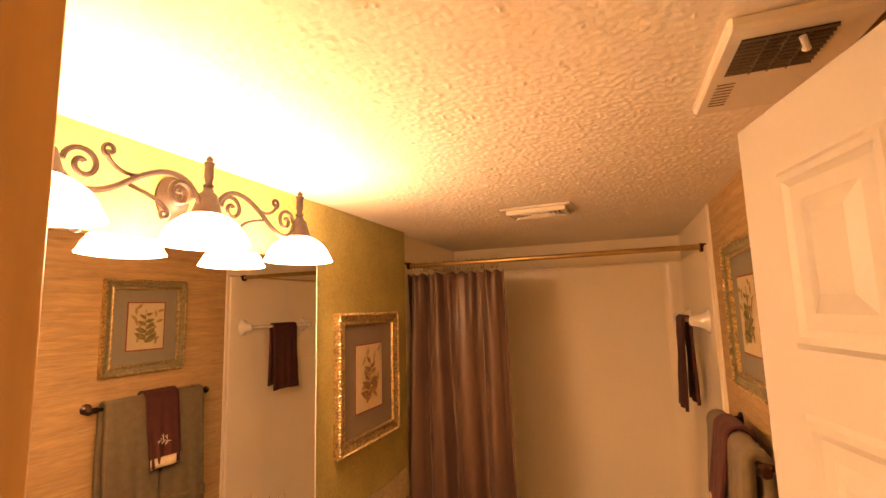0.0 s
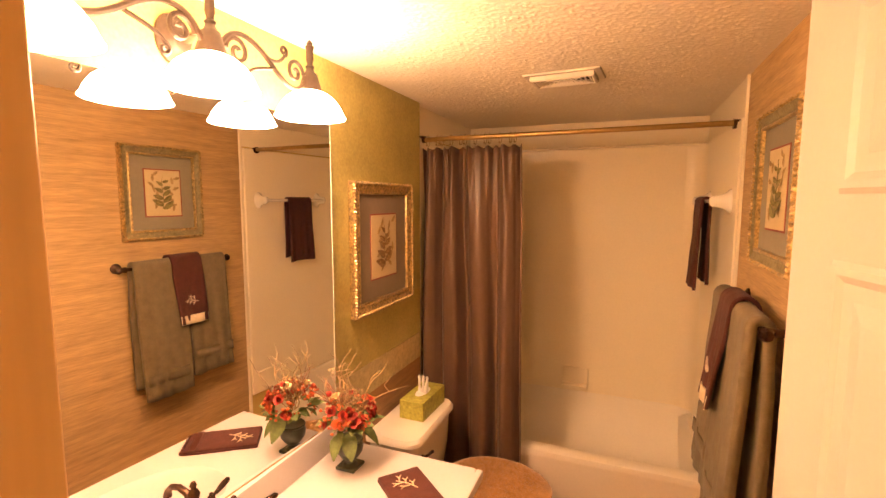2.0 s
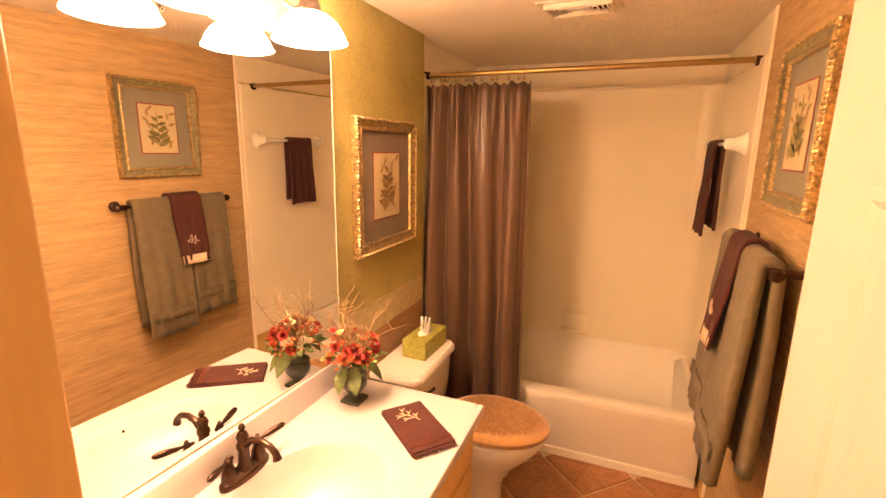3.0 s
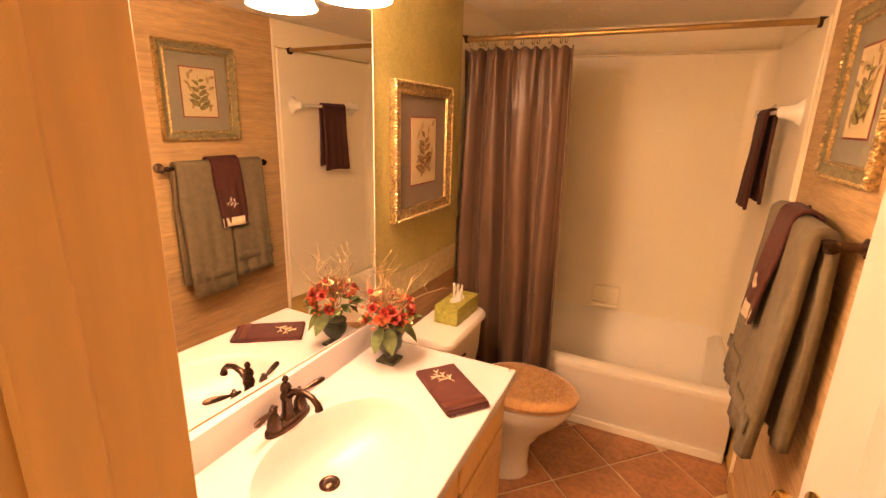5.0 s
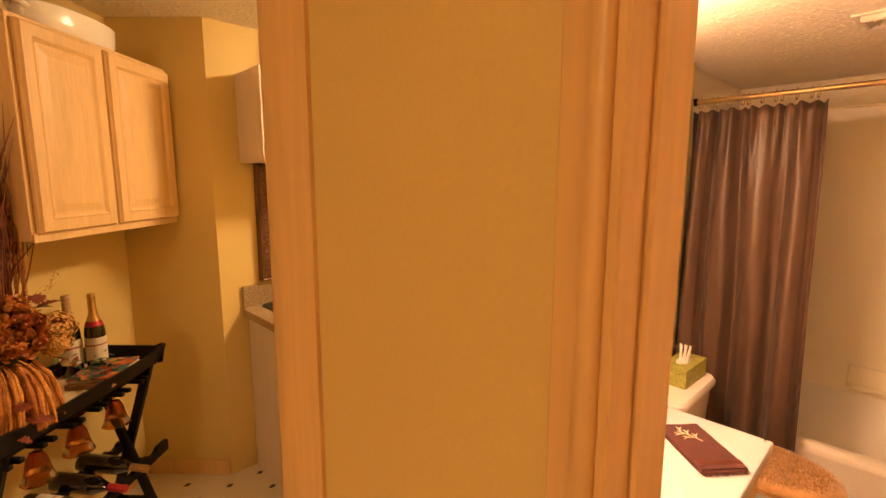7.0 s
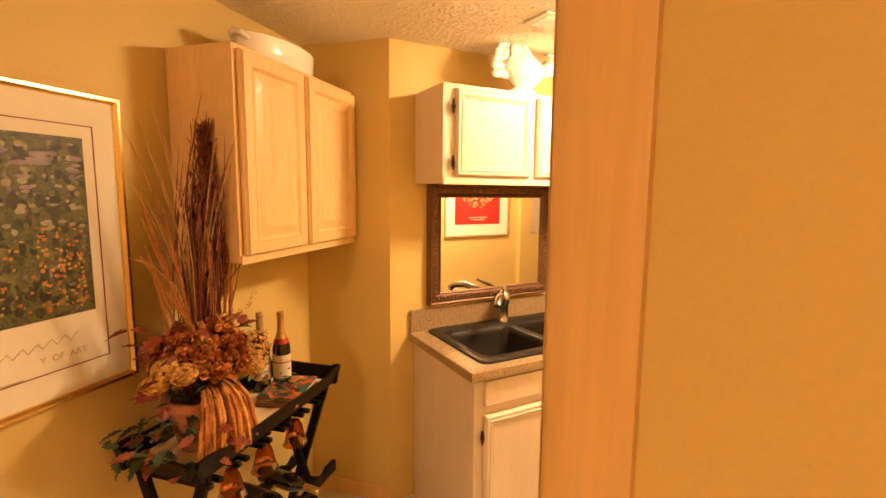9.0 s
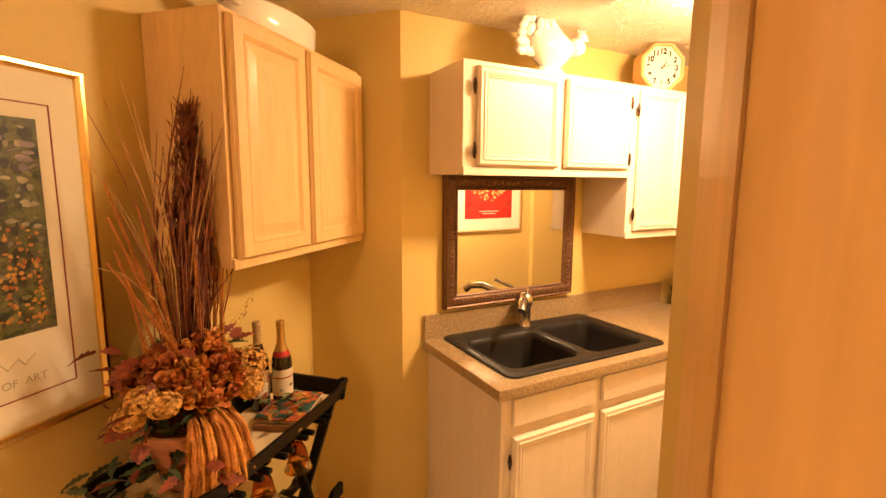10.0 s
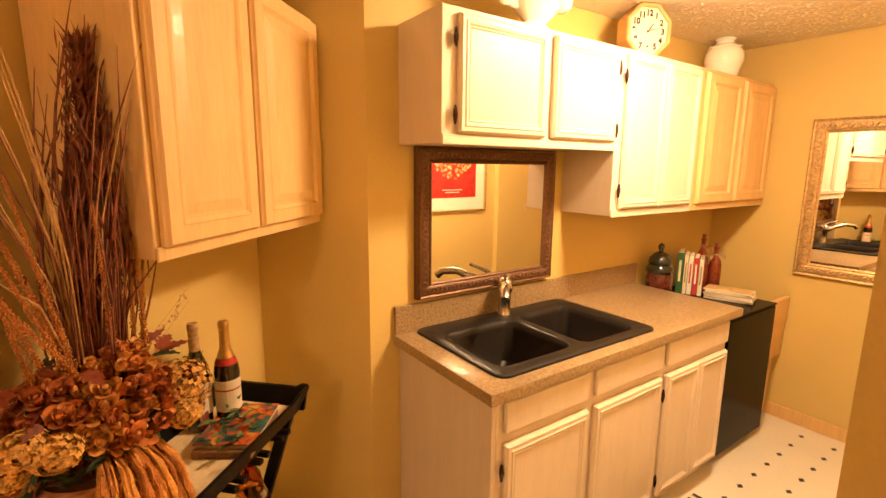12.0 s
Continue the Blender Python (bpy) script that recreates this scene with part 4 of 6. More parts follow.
        bm = bmesh.new()
        tube(bm, pts, [0.0024 - 0.00013 * q for q in range(len(pts))], 6)
        tube(bm, [pts[8], pts[8] + Vector((rnd.uniform(-0.03, 0.03), rnd.uniform(-0.03, 0.03), 0.03)), pts[8] + Vector((rnd.uniform(-0.05, 0.05), rnd.uniform(-0.05, 0.05), 0.045))], [0.0016, 0.0013, 0.0007], 5)
        put("twig", bm, TWIG, f, "pale curly twig", smooth=True)
    bm = bmesh.new()
    for k in range(24):
        a = rnd.uniform(2.0, 4.6)
        p = Vector((0, 0, 0.16))
        d = Vector((0.55 * math.cos(a), 0.6 * math.sin(a) - 0.25, 1)).normalized()
        tube(bm, [p, p + d * 0.08 + Vector((0, 0, 0.01)), p + d * rnd.uniform(0.14, 0.2) + Vector((rnd.uniform(-0.015, 0.015), rnd.uniform(-0.02, 0.02), -0.005))], [0.0011, 0.0009, 0.0005], 4)
    tagged(put("stem_bundle", bm, REDTWIG, f, "fine reddish dried stems"), kind="stuff")


bouquet()

# ---- ceiling fittings in the bathroom ----
GRILLE = mat("cream_painted_steel", (0.72, 0.67, 0.57), 0.4, var=0.04)
# Near black for printed marks, and for shade painted into vent openings.
DARK = mat("black_ink_and_opening_shade", (0.012, 0.010, 0.008), 0.8, var=0.2)


# Dull brown, darker than the cream cover.
LOUVRE = mat("dull_brown_louvre", (0.16, 0.12, 0.08), 0.6, var=0.2)


def registers():
    v = thing("ceiling_vent", "cream four-way ceiling air register", "vent", pose(0.765, 2.09, CB, 0, 0, -4))
    put("flange", B(-0.150, 0.150, -0.088, 0.088, -0.008, 0.002, bevel=0.003), GRILLE, v)
    bm = bmesh.new()
    frame_ring(bm, 0.250, 0.136, [(0, 0.0), (0, 0.016), (0.006, 0.020), (0.012, 0.018), (0.013, 0.0)])
    bmesh.ops.transform(bm, matrix=pose(0, 0, -0.0083, 90, 0, 0), verts=bm.verts)
    put("raised_frame", bm, GRILLE, v)
    # Flat dark plate under the flange: the throat's shade is put into its colour.
    put("throat", B(-0.112, 0.112, -0.055, 0.055, -0.0095, -0.0083), DARK, v, "dark plate painted as shade inside the register")
    for rot, reach, half, n in ((0, 0.108, 0.052, 6), (180, 0.108, 0.052, 6), (90, 0.052, 0.108, 4), (270, 0.052, 0.108, 4)):
        for k in range(n):
            f = 1 - (k + 0.3) / n
            m = pose(0, 0, 0, 0, 0, rot) @ pose(reach * f, 0, -0.021, 0, 38, 0)
            put("louvre", B(-0.009, 0.009, -half * f + 0.004, half * f - 0.004, -0.0008, 0.0008, m=m), GRILLE, v)
    e = thing("exhaust_fan", "cream bathroom exhaust fan grille with a dark louvred opening", "vent", pose(1.343, 1.010, CB, 0, 0, 0))
    put("cover", B(-0.105, 0.10, -0.175, 0.165, -0.022, 0.001, bevel=0.006), GRILLE, e)
    # No real hole here: a dark plate on the solid cover paints its shade.
    put("opening", B(-0.080, 0.045, -0.138, -0.015, -0.0235, -0.0222), DARK, e, "dark plate painted as shade in the fan opening")
    for k in range(10):
        y = -0.136 + 0.0122 * k
        put("louvre", B(-0.080, 0.045, y, y + 0.0022, -0.0275, -0.0237), LOUVRE, e)
    for x in (-0.044, -0.017, 0.011):
        put("louvre_rib", B(x, x + 0.002, -0.138, -0.015, -0.0268, -0.0238), LOUVRE, e)
    # Brown strips on the cover paint the shaded gaps of the slots.
    for k in range(8):
        y = 0.02 + 0.014 * k
        put("slot", B(-0.085, -0.055, y, y + 0.002, -0.0237, -0.0222), LOUVRE, e)
    put("pull_clip", T([(0.0, -0.13, -0.03), (0.01, -0.115, -0.044), (0.012, -0.10, -0.036)], 0.005, 8), GRILLE, e, smooth=True)


registers()


# ---- kitchenette: cabinets ----
LAMINATE = mat("speckled_tan_laminate", (0.30, 0.205, 0.105), 0.3, var=0.55, scale=95, bump=0.0, bscale=260, coat=0.2)
COMPOSITE = matte(mat("charcoal_composite", (0.013, 0.0105, 0.0088), 0.42, var=0.25, scale=90, bump=0.1, bscale=300), 0.3)
STEEL = mat("brushed_nickel", (0.55, 0.50, 0.44), 0.25, metal=1.0, var=0.08, scale=20)
BLACK = matte(mat("black_appliance_enamel", (0.003, 0.0026, 0.0022), 0.22, var=0.2, scale=30), 0.07)
BLACKWOOD = matte(mat("black_painted_wood", (0.005, 0.0045, 0.004), 0.38, var=0.3, scale=30, bump=0.05), 0.15)
CARVED = mat("dark_carved_bronze", (0.15, 0.072, 0.033), 0.42, metal=0.45, var=0.4, scale=70, bump=0.9, bscale=110)
GOLDLEAF = mat("pale_gold_leaf", (0.52, 0.36, 0.16), 0.42, metal=0.55, var=0.35, scale=60, bump=0.9, bscale=100)
WHITECER = mat("white_glazed_ceramic", (0.84, 0.80, 0.72), 0.18, var=0.03, coat=0.4)


def panel_door(parent, m, w, h, material, split=False, th=0.019):
    """A moulded cabinet door in the x-z plane facing -y; its lower left back corner at the origin."""
    d = put("door", B(0, w, -th, 0, 0, h, bevel=0.004, m=m), material, parent)
    spans = [(0, w / 2), (w / 2, w)] if split else [(0, w)]
    for a, b in spans:
        bm = bmesh.new()
        def ring(i, o):
            return [bm.verts.new(m @ Vector((x, -th - o, z))) for x, z in ((a + i, i), (b - i, i), (b - i, h - i), (a + i, h - i))]
        if material is PICKLED:
            loops = [ring(0.004, 0.0004), ring(0.009, 0.006), ring(0.022, 0.006), ring(0.026, 0.0095), ring(0.033, 0.0085), ring(0.038, 0.0035), ring(0.043, 0.0055), ring(0.048, 0.0015)]
        else:
            loops = [ring(0.004, 0.0004), ring(0.008, 0.008), ring(0.046, 0.008), ring(0.050, 0.0105), ring(0.056, 0.006), ring(0.061, 0.0012), ring(0.070, 0.0012), ring(0.098, 0.008)]
        for p, q in zip(loops, loops[1:]):
            for k in range(4):
                bm.faces.new((p[k], p[(k + 1) % 4], q[(k + 1) % 4], q[k]))
        bm.faces.new(loops[-1])
        put("moulding", bm, material, d)
    return d


def hinges(parent, m, x, zs):
    for z in zs:
        bm = bmesh.new()
        lathe(bm, [(0, -0.034), (0.004, -0.030), (0.007, -0.015), (0.009, 0), (0.007, 0.015), (0.004, 0.030), (0, 0.034)], 8, m @ pose(x, -0.016, z))
        put("hinge", bm, BRONZE, parent, "dark bronze hinge")


FACE = pose(0, 0, 0, 0, 0, 90)     # cabinet faces look along +x


def face(x, y, z):
    return Matrix.Translation((x, y, z)) @ FACE


def base_unit():
    c = thing("base_cabinet", "pickled maple base cabinet below the sink counter", "cabinet")
    put("side_panel", B(-1.655, -1.052, 0.738, 0.756, 0.10, 0.888, bevel=0.001), PICKLED, c)
    put("side_panel", B(-1.655, -1.052, 2.280, 2.298, 0.10, 0.888, bevel=0.001), PICKLED, c)
    put("bottom_panel", B(-1.655, -1.072, 0.7565, 2.2795, 0.10, 0.118), PICKLED, c)
    put("face_frame", B(-1.0715, -1.052, 0.7565, 2.2795, 0.10, 0.888, bevel=0.001), PICKLED, c)
    put("toe_kick", B(-1.655, -1.11, 0.742, 2.296, 0.0, 0.0995), PICKLED, c)
    for y0, y1, split in ((0.785, 1.205, False), (1.245, 1.700, False), (1.738, 2.285, True)):
        put("drawer_front", B(-1.0515, -1.033, y0, y1, 0.765, 0.876, bevel=0.004), PICKLED, c)
        panel_door(c, face(-1.0515, y0, 0.125), y1 - y0, 0.60, PICKLED, split)
    hinges(c, face(-1.0515, 0, 0), 0.772, (0.21, 0.63))
    hinges(c, face(-1.0515, 0, 0), 1.722, (0.21, 0.63))


base_unit()

CT = 0.932
SY0, SY1, SX0, SX1 = 0.802, 1.694, -1.634, -1.080


def counter():
    t = thing("kitchen_counter", "speckled tan laminate countertop with backsplash and sink cutout", "countertop")
    x0, x1, y0, y1 = -1.640, -1.018, 0.705, 2.375
    bm = bmesh.new()
    def rim(i, z):
        return [bm.verts.new(p) for p in ((x0, y0 + i, z), (x1 - i, y0 + i, z), (x1 - i, y1 - i, z), (x0, y1 - i, z))]
    def cut(z):
        return [bm.verts.new(p) for p in ((SX0 + 0.02, SY0 + 0.02, z), (SX1 - 0.02, SY0 + 0.02, z), (SX1 - 0.02, SY1 - 0.02, z), (SX0 + 0.02, SY1 - 0.02, z))]
    low, side, round_a, round_b, top = rim(0.004, CT - 0.044), rim(0, CT - 0.040), rim(0, CT - 0.007), rim(0.002, CT - 0.002), rim(0.007, CT)
    hole_top, hole_low = cut(CT), cut(CT - 0.044)
    for a, b in ((low, side), (side, round_a), (round_a, round_b), (round_b, top), (top, hole_top), (hole_top, hole_low), (hole_low, low)):
        for k in range(4):
            bm.faces.new((a[k], a[(k + 1) % 4], b[(k + 1) % 4], b[k]))
    put("worktop", bm, LAMINATE, t, smooth=True)
    put("backsplash", B(-1.658, -1.641, 0.712, 2.40, CT - 0.044, CT + 0.118, bevel=0.004, seg=2), LAMINATE, t)


counter()


def kitchen_sink():
    s = thing("kitchen_sink", "charcoal composite double bowl drop-in sink", "sink", pose(0, 0, CT))
    bowls = [(-1.515, -1.132, 0.842, 1.236), (-1.535, -1.122, 1.276, 1.626)]
    bm = bmesh.new()
    r = 0.05
    def rr(x0, x1, y0, y1, z, c, n=5):
        pts = []
        for cx, cy, a0 in ((x1 - c, y1 - c, 0), (x0 + c, y1 - c, 90), (x0 + c, y0 + c, 180), (x1 - c, y0 + c, 270)):
            for k in range(n + 1):
                a = radians(a0 + 90 * k / n)
                pts.append((cx + c * math.cos(a), cy + c * math.sin(a), z))
        return pts
    def band(loops, cap=False):
        vs = [[bm.verts.new(p) for p in lp] for lp in loops]
        for a, b in zip(vs, vs[1:]):
            for k in range(len(a)):
                bm.faces.new((a[k], a[(k + 1) % len(a)], b[(k + 1) % len(b)], b[k]))
        if cap:
            bm.faces.new(vs[-1])
        return vs
    outer = band([rr(SX0 - 0.006, SX1 + 0.006, SY0 - 0.006, SY1 + 0.006, 0.0005, 0.045), rr(SX0 - 0.004, SX1 + 0.004, SY0 - 0.004, SY1 + 0.004, 0.008, 0.044), rr(SX0 + 0.006, SX1 - 0.006, SY0 + 0.006, SY1 - 0.006, 0.012, 0.04)])[-1]
    holes = []
    for x0, x1, y0, y1 in bowls:
        holes.append(band([rr(x0, x1, y0, y1, 0.012, r), rr(x0 + 0.008, x1 - 0.008, y0 + 0.008, y1 - 0.008, 0.006, r), rr(x0 + 0.014, x1 - 0.014, y0 + 0.014, y1 - 0.014, -0.02, r), rr(x0 + 0.025, x1 - 0.025, y0 + 0.025, y1 - 0.025, -0.17, r), rr(x0 + 0.05, x1 - 0.05, y0 + 0.05, y1 - 0.05, -0.195, r * 0.8)], True)[0])
    edges = []
    for lp in (outer, *holes):
        for k in range(len(lp)):
            e = bm.edges.get((lp[k], lp[(k + 1) % len(lp)]))
            edges.append(e)
    bmesh.ops.triangle_fill(bm, use_beauty=True, edges=edges)
    put("double_bowl", bm, COMPOSITE, s, smooth=True)
    for x0, x1, y0, y1 in bowls:
        put("strainer", L([(0.045, 0), (0.042, 0.004), (0.034, 0.001), (0, 0.001)], 20, pose((x0 + x1) / 2, (y0 + y1) / 2, -0.1945)), COMPOSITE, s, smooth=True)
    f = thing("kitchen_faucet", "brushed nickel single-lever kitchen faucet", "faucet", pose(-1.578, 1.255, CT + 0.012, 0, 0, -42) @ Matrix.Scale(1.18, 4))
    put("base", L([(0.028, 0), (0.028, 0.006), (0.025, 0.012), (0.0245, 0.085), (0.030, 0.095), (0.033, 0.115), (0.029, 0.138), (0.014, 0.150), (0, 0.152)], 24), STEEL, f, smooth=True)
    put("spout", T([(0.01, 0, 0.095), (0.06, 0.0, 0.125), (0.14, 0.0, 0.152), (0.20, 0.0, 0.148), (0.225, 0.0, 0.125)], [0.017, 0.016, 0.0155, 0.017, 0.016], 16), STEEL, f, smooth=True)
    put("lever", T([(-0.006, 0, 0.142), (0.014, 0.004, 0.158), (0.055, 0.010, 0.170), (0.085, 0.014, 0.180)], [0.012, 0.009, 0.007, 0.008], 12), STEEL, f, smooth=True)


kitchen_sink()


def wall_unit(name, label, y0, y1, z0, z1, doors, material, hinge=None):
    c = thing(name, label, "cabinet", group="wall cabinets over the counter")
    put("carcass", B(-1.657, -1.360, y0, y1, z0, z1, bevel=0.002), material, c)
    put("bottom_rail", B(-1.3598, -1.352, y0 + 0.001, y1 - 0.001, z0 - 0.006, z0 + 0.028, bevel=0.002), material, c)
    for a, b, split in doors:
        panel_door(c, face(-1.3595, a, z0 + 0.032), b - a, z1 - z0 - 0.052, material, split)
    for y, zs in hinge or ():
        hinges(c, face(-1.3595, 0, 0), y, zs)
    return c


wall_unit("wall_cabinet", "short pickled white wall cabinet above the framed mirror", 0.742, 1.697, 1.707, 2.152, ((0.802, 1.228, False), (1.268, 1.672, False)), PICKLED, ((0.788, (1.80, 2.05)), (1.684, (1.79, 2.06))))
wall_unit("wall_cabinet", "tall pickled white wall cabinet with double panel doors", 1.699, 2.395, 1.402, 2.152, ((1.745, 2.370, True),), PICKLED, ((1.732, (1.52, 2.03)),))
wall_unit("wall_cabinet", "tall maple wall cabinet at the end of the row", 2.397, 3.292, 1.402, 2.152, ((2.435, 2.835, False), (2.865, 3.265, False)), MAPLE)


def diagonal_unit():
    c = thing("corner_wall_cabinet", "natural maple wall cabinet on the diagonal wall", "cabinet", DIAG.copy())
    u0, u1 = 0.768, 1.594
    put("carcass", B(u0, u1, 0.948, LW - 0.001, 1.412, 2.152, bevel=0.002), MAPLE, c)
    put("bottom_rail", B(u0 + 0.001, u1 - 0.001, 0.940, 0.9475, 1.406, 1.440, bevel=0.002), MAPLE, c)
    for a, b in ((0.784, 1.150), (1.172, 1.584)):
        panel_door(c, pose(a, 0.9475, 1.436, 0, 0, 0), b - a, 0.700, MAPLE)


diagonal_unit()

# ---- refrigerator and board ----
fr = thing("mini_refrigerator", "black compact refrigerator at the end of the counter", "refrigerator")
put("cabinet", B(-1.64, -1.13, 2.392, 2.965, 0.03, 0.836, bevel=0.004), BLACK, fr)
put("door", B(-1.128, -1.078, 2.394, 2.963, 0.05, 0.832, bevel=0.008, seg=2), BLACK, fr)
put("top_cap", B(-1.64, -1.075, 2.390, 2.967, 0.8365, 0.848, bevel=0.004), BLACK, fr)
for x, y in ((-1.6, 2.42), (-1.6, 2.93), (-1.14, 2.42), (-1.14, 2.92)):
    put("foot", L([(0.02, 0), (0.02, 0.03), (0, 0.03)], 12, pose(x, y, 0)), BLACK, fr)
wb = thing("folding_table", "honey wooden folding tray table leaning beside the refrigerator", "folding table", pose(-1.172, 3.04, 0.0, 0, 2, 0))
bm = B(0.0, 0.028, 0.0, 0.235, 0.44, 0.835, bevel=0.012, seg=3)
put("tabletop", bm, TRIM, wb, smooth=True)
for y in (0.02, 0.19):
    put("leg", B(-0.024, -0.004, y, y + 0.022, 0.0, 0.80, bevel=0.004), TRIM, wb)
    put("leg", B(-0.048, -0.028, y + 0.023, y + 0.043, 0.002, 0.76, bevel=0.004), TRIM, wb)
put("stretcher", B(-0.022, -0.006, 0.043, 0.188, 0.12, 0.14, bevel=0.003), TRIM, wb)


# ---- mirrors and prints in the kitchenette ----
def framed_mirror(name, label, m, w, h, fw, material, ridges, depth=0.03):
    o = thing(name, label, "mirror", m)
    bm = bmesh.new()
    frame_ring(bm, w, h, [(0, 0.001), (0, depth * 0.7), (fw * 0.10, depth), (fw * 0.2, depth * 0.85), (fw * 0.34, depth * 0.95), (fw * 0.66, depth * 0.9), (fw * 0.78, depth * 0.7), (fw * 0.86, depth * 0.85), (fw * 0.96, depth * 0.72), (fw, depth * 0.5)])
    put("frame", bm, material, o)
    bm = bmesh.new()
    for side in range(4):
        ln = (w if side % 2 == 0 else h) - fw
        n = int(ln / ridges)
        off = (h if side % 2 == 0 else w) / 2 - fw * 0.5
        for k in range(n):
            a = -ln / 2 + ln * (k + 0.5) / n
            x, z, rot = (a, off if side == 0 else -off, 0) if side % 2 == 0 else (off if side == 1 else -off, a, 90)
            mm2 = pose(x, -depth * 0.92, z) @ pose(0, 0, 0, 0, rot + 35 * (1 if k % 2 else -1), 0)
            lathe(bm, [(0, -fw * 0.20), (fw * 0.085, -fw * 0.08), (fw * 0.09, fw * 0.08), (0, fw * 0.20)], 6, mm2)
    tagged(put("carved_relief", bm, material, o, "carved leaf relief"), kind="stuff")
    put("glass", B(-w / 2 + fw * 0.9, w / 2 - fw * 0.9, -depth * 0.62, -depth * 0.4, -h / 2 + fw * 0.9, h / 2 - fw * 0.9), SILVER, o)


framed_mirror("sink_mirror", "mirror in a dark carved bronze frame over the sink", pose(SINKX + 0.001, 1.211, 1.388, 0, 0, 90), 0.80, 0.640, 0.072, CARVED, 0.022, depth=0.042)
framed_mirror("gold_mirror", "tall mirror in an ornate pale gold frame on the end wall", pose(-0.775, FARY - 0.001, 1.45), 0.70, 0.945, 0.085, GOLDLEAF, 0.026)


def paint_material(name, stops, scale, seed):
    m, nt, p = base_nodes(name)
    tc = nt.nodes.new("ShaderNodeTexCoord")
    mp = nt.nodes.new("ShaderNodeMapping")
    mp.inputs["Location"].default_value = (seed, seed * 0.7, seed * 1.3)
    n = nt.nodes.new("ShaderNodeTexNoise")
    n.inputs["Scale"].default_value, n.inputs["Detail"].default_value, n.inputs["Distortion"].default_value = scale, 6, 0.8
    r = nt.nodes.new("ShaderNodeValToRGB")
    nt.links.new(tc.outputs["Object"], mp.inputs[0])
    nt.links.new(mp.outputs[0], n.inputs["Vector"])
    nt.links.new(n.outputs["Fac"], r.inputs[0])
    nt.links.new(r.outputs[0], p.inputs["Base Color"])
    e = r.color_ramp.elements
    for k, (pos, c) in enumerate(stops):
        el = e[k] if k < 2 else e.new(pos)
        el.position, el.color = pos, (*c, 1)
    p.inputs["Roughness"].default_value = 0.5
    return m


GARDEN = paint_material("garden_brushwork", ((0.34, (0.012, 0.016, 0.008)), (0.70, (0.26, 0.22, 0.12)), (0.43, (0.045, 0.055, 0.015)), (0.50, (0.11, 0.11, 0.03)), (0.57, (0.05, 0.05, 0.03))), 22, 3)
DABS = [paint_material("dark_dabs", ((0.4, (0.012, 0.014, 0.007)), (0.62, (0.05, 0.04, 0.018))), 30, 1), paint_material("green_dabs", ((0.38, (0.05, 0.06, 0.015)), (0.64, (0.17, 0.16, 0.05))), 30, 9),
        paint_material("pale_dabs", ((0.38, (0.20, 0.17, 0.09)), (0.64, (0.36, 0.31, 0.18))), 30, 5), paint_material("orange_dabs", ((0.36, (0.30, 0.08, 0.02)), (0.64, (0.55, 0.28, 0.05))), 30, 7)]
PURPLEP = paint_material("mauve_brushwork", ((0.35, (0.11, 0.08, 0.10)), (0.65, (0.30, 0.23, 0.24))), 12, 8)
REDP = paint_material("red_poster", ((0.40, (0.40, 0.015, 0.012)), (0.66, (0.34, 0.02, 0.015)), (0.52, (0.46, 0.03, 0.02))), 10, 2)
FLOWERP = paint_material("flower_brushwork", ((0.40, (0.48, 0.10, 0.04)), (0.60, (0.70, 0.52, 0.24)), (0.5, (0.55, 0.28, 0.08))), 40, 4)
GREYINK = mat("grey_print_ink", (0.44, 0.38, 0.27), 0.8, var=0.1)


def blob(bm, x, z, rx, rz, y, rnd, n=16):
    pts = [bm.verts.new((x + rx * math.cos(2 * math.pi * k / n) * rnd.uniform(0.7, 1.15), y, z + rz * math.sin(2 * math.pi * k / n) * rnd.uniform(0.7, 1.15))) for k in range(n)]
    bm.faces.new(pts)


def words(body, size, material, parent, m, shear=0.0, bold=0.0):
    """Letters as a mesh, in the x-z plane facing -y."""
    cu = bpy.data.curves.new("letters", "FONT")
    cu.body, cu.size, cu.extrude, cu.shear, cu.align_x, cu.offset = body, size, 0.0003, shear, "CENTER", bold
    tmp = bpy.data.objects.new("letters", cu)
    scene.collection.objects.link(tmp)
    dg = bpy.context.evaluated_depsgraph_get()
    me = bpy.data.meshes.new_from_object(tmp.evaluated_get(dg))
    bpy.data.objects.remove(tmp)
    me.transform(m @ pose(0, 0, 0, 90, 0, 0))
    me.materials.clear()
    me.materials.append(material)
    ob = new("lettering", me)
    ob.parent = parent
    return ob


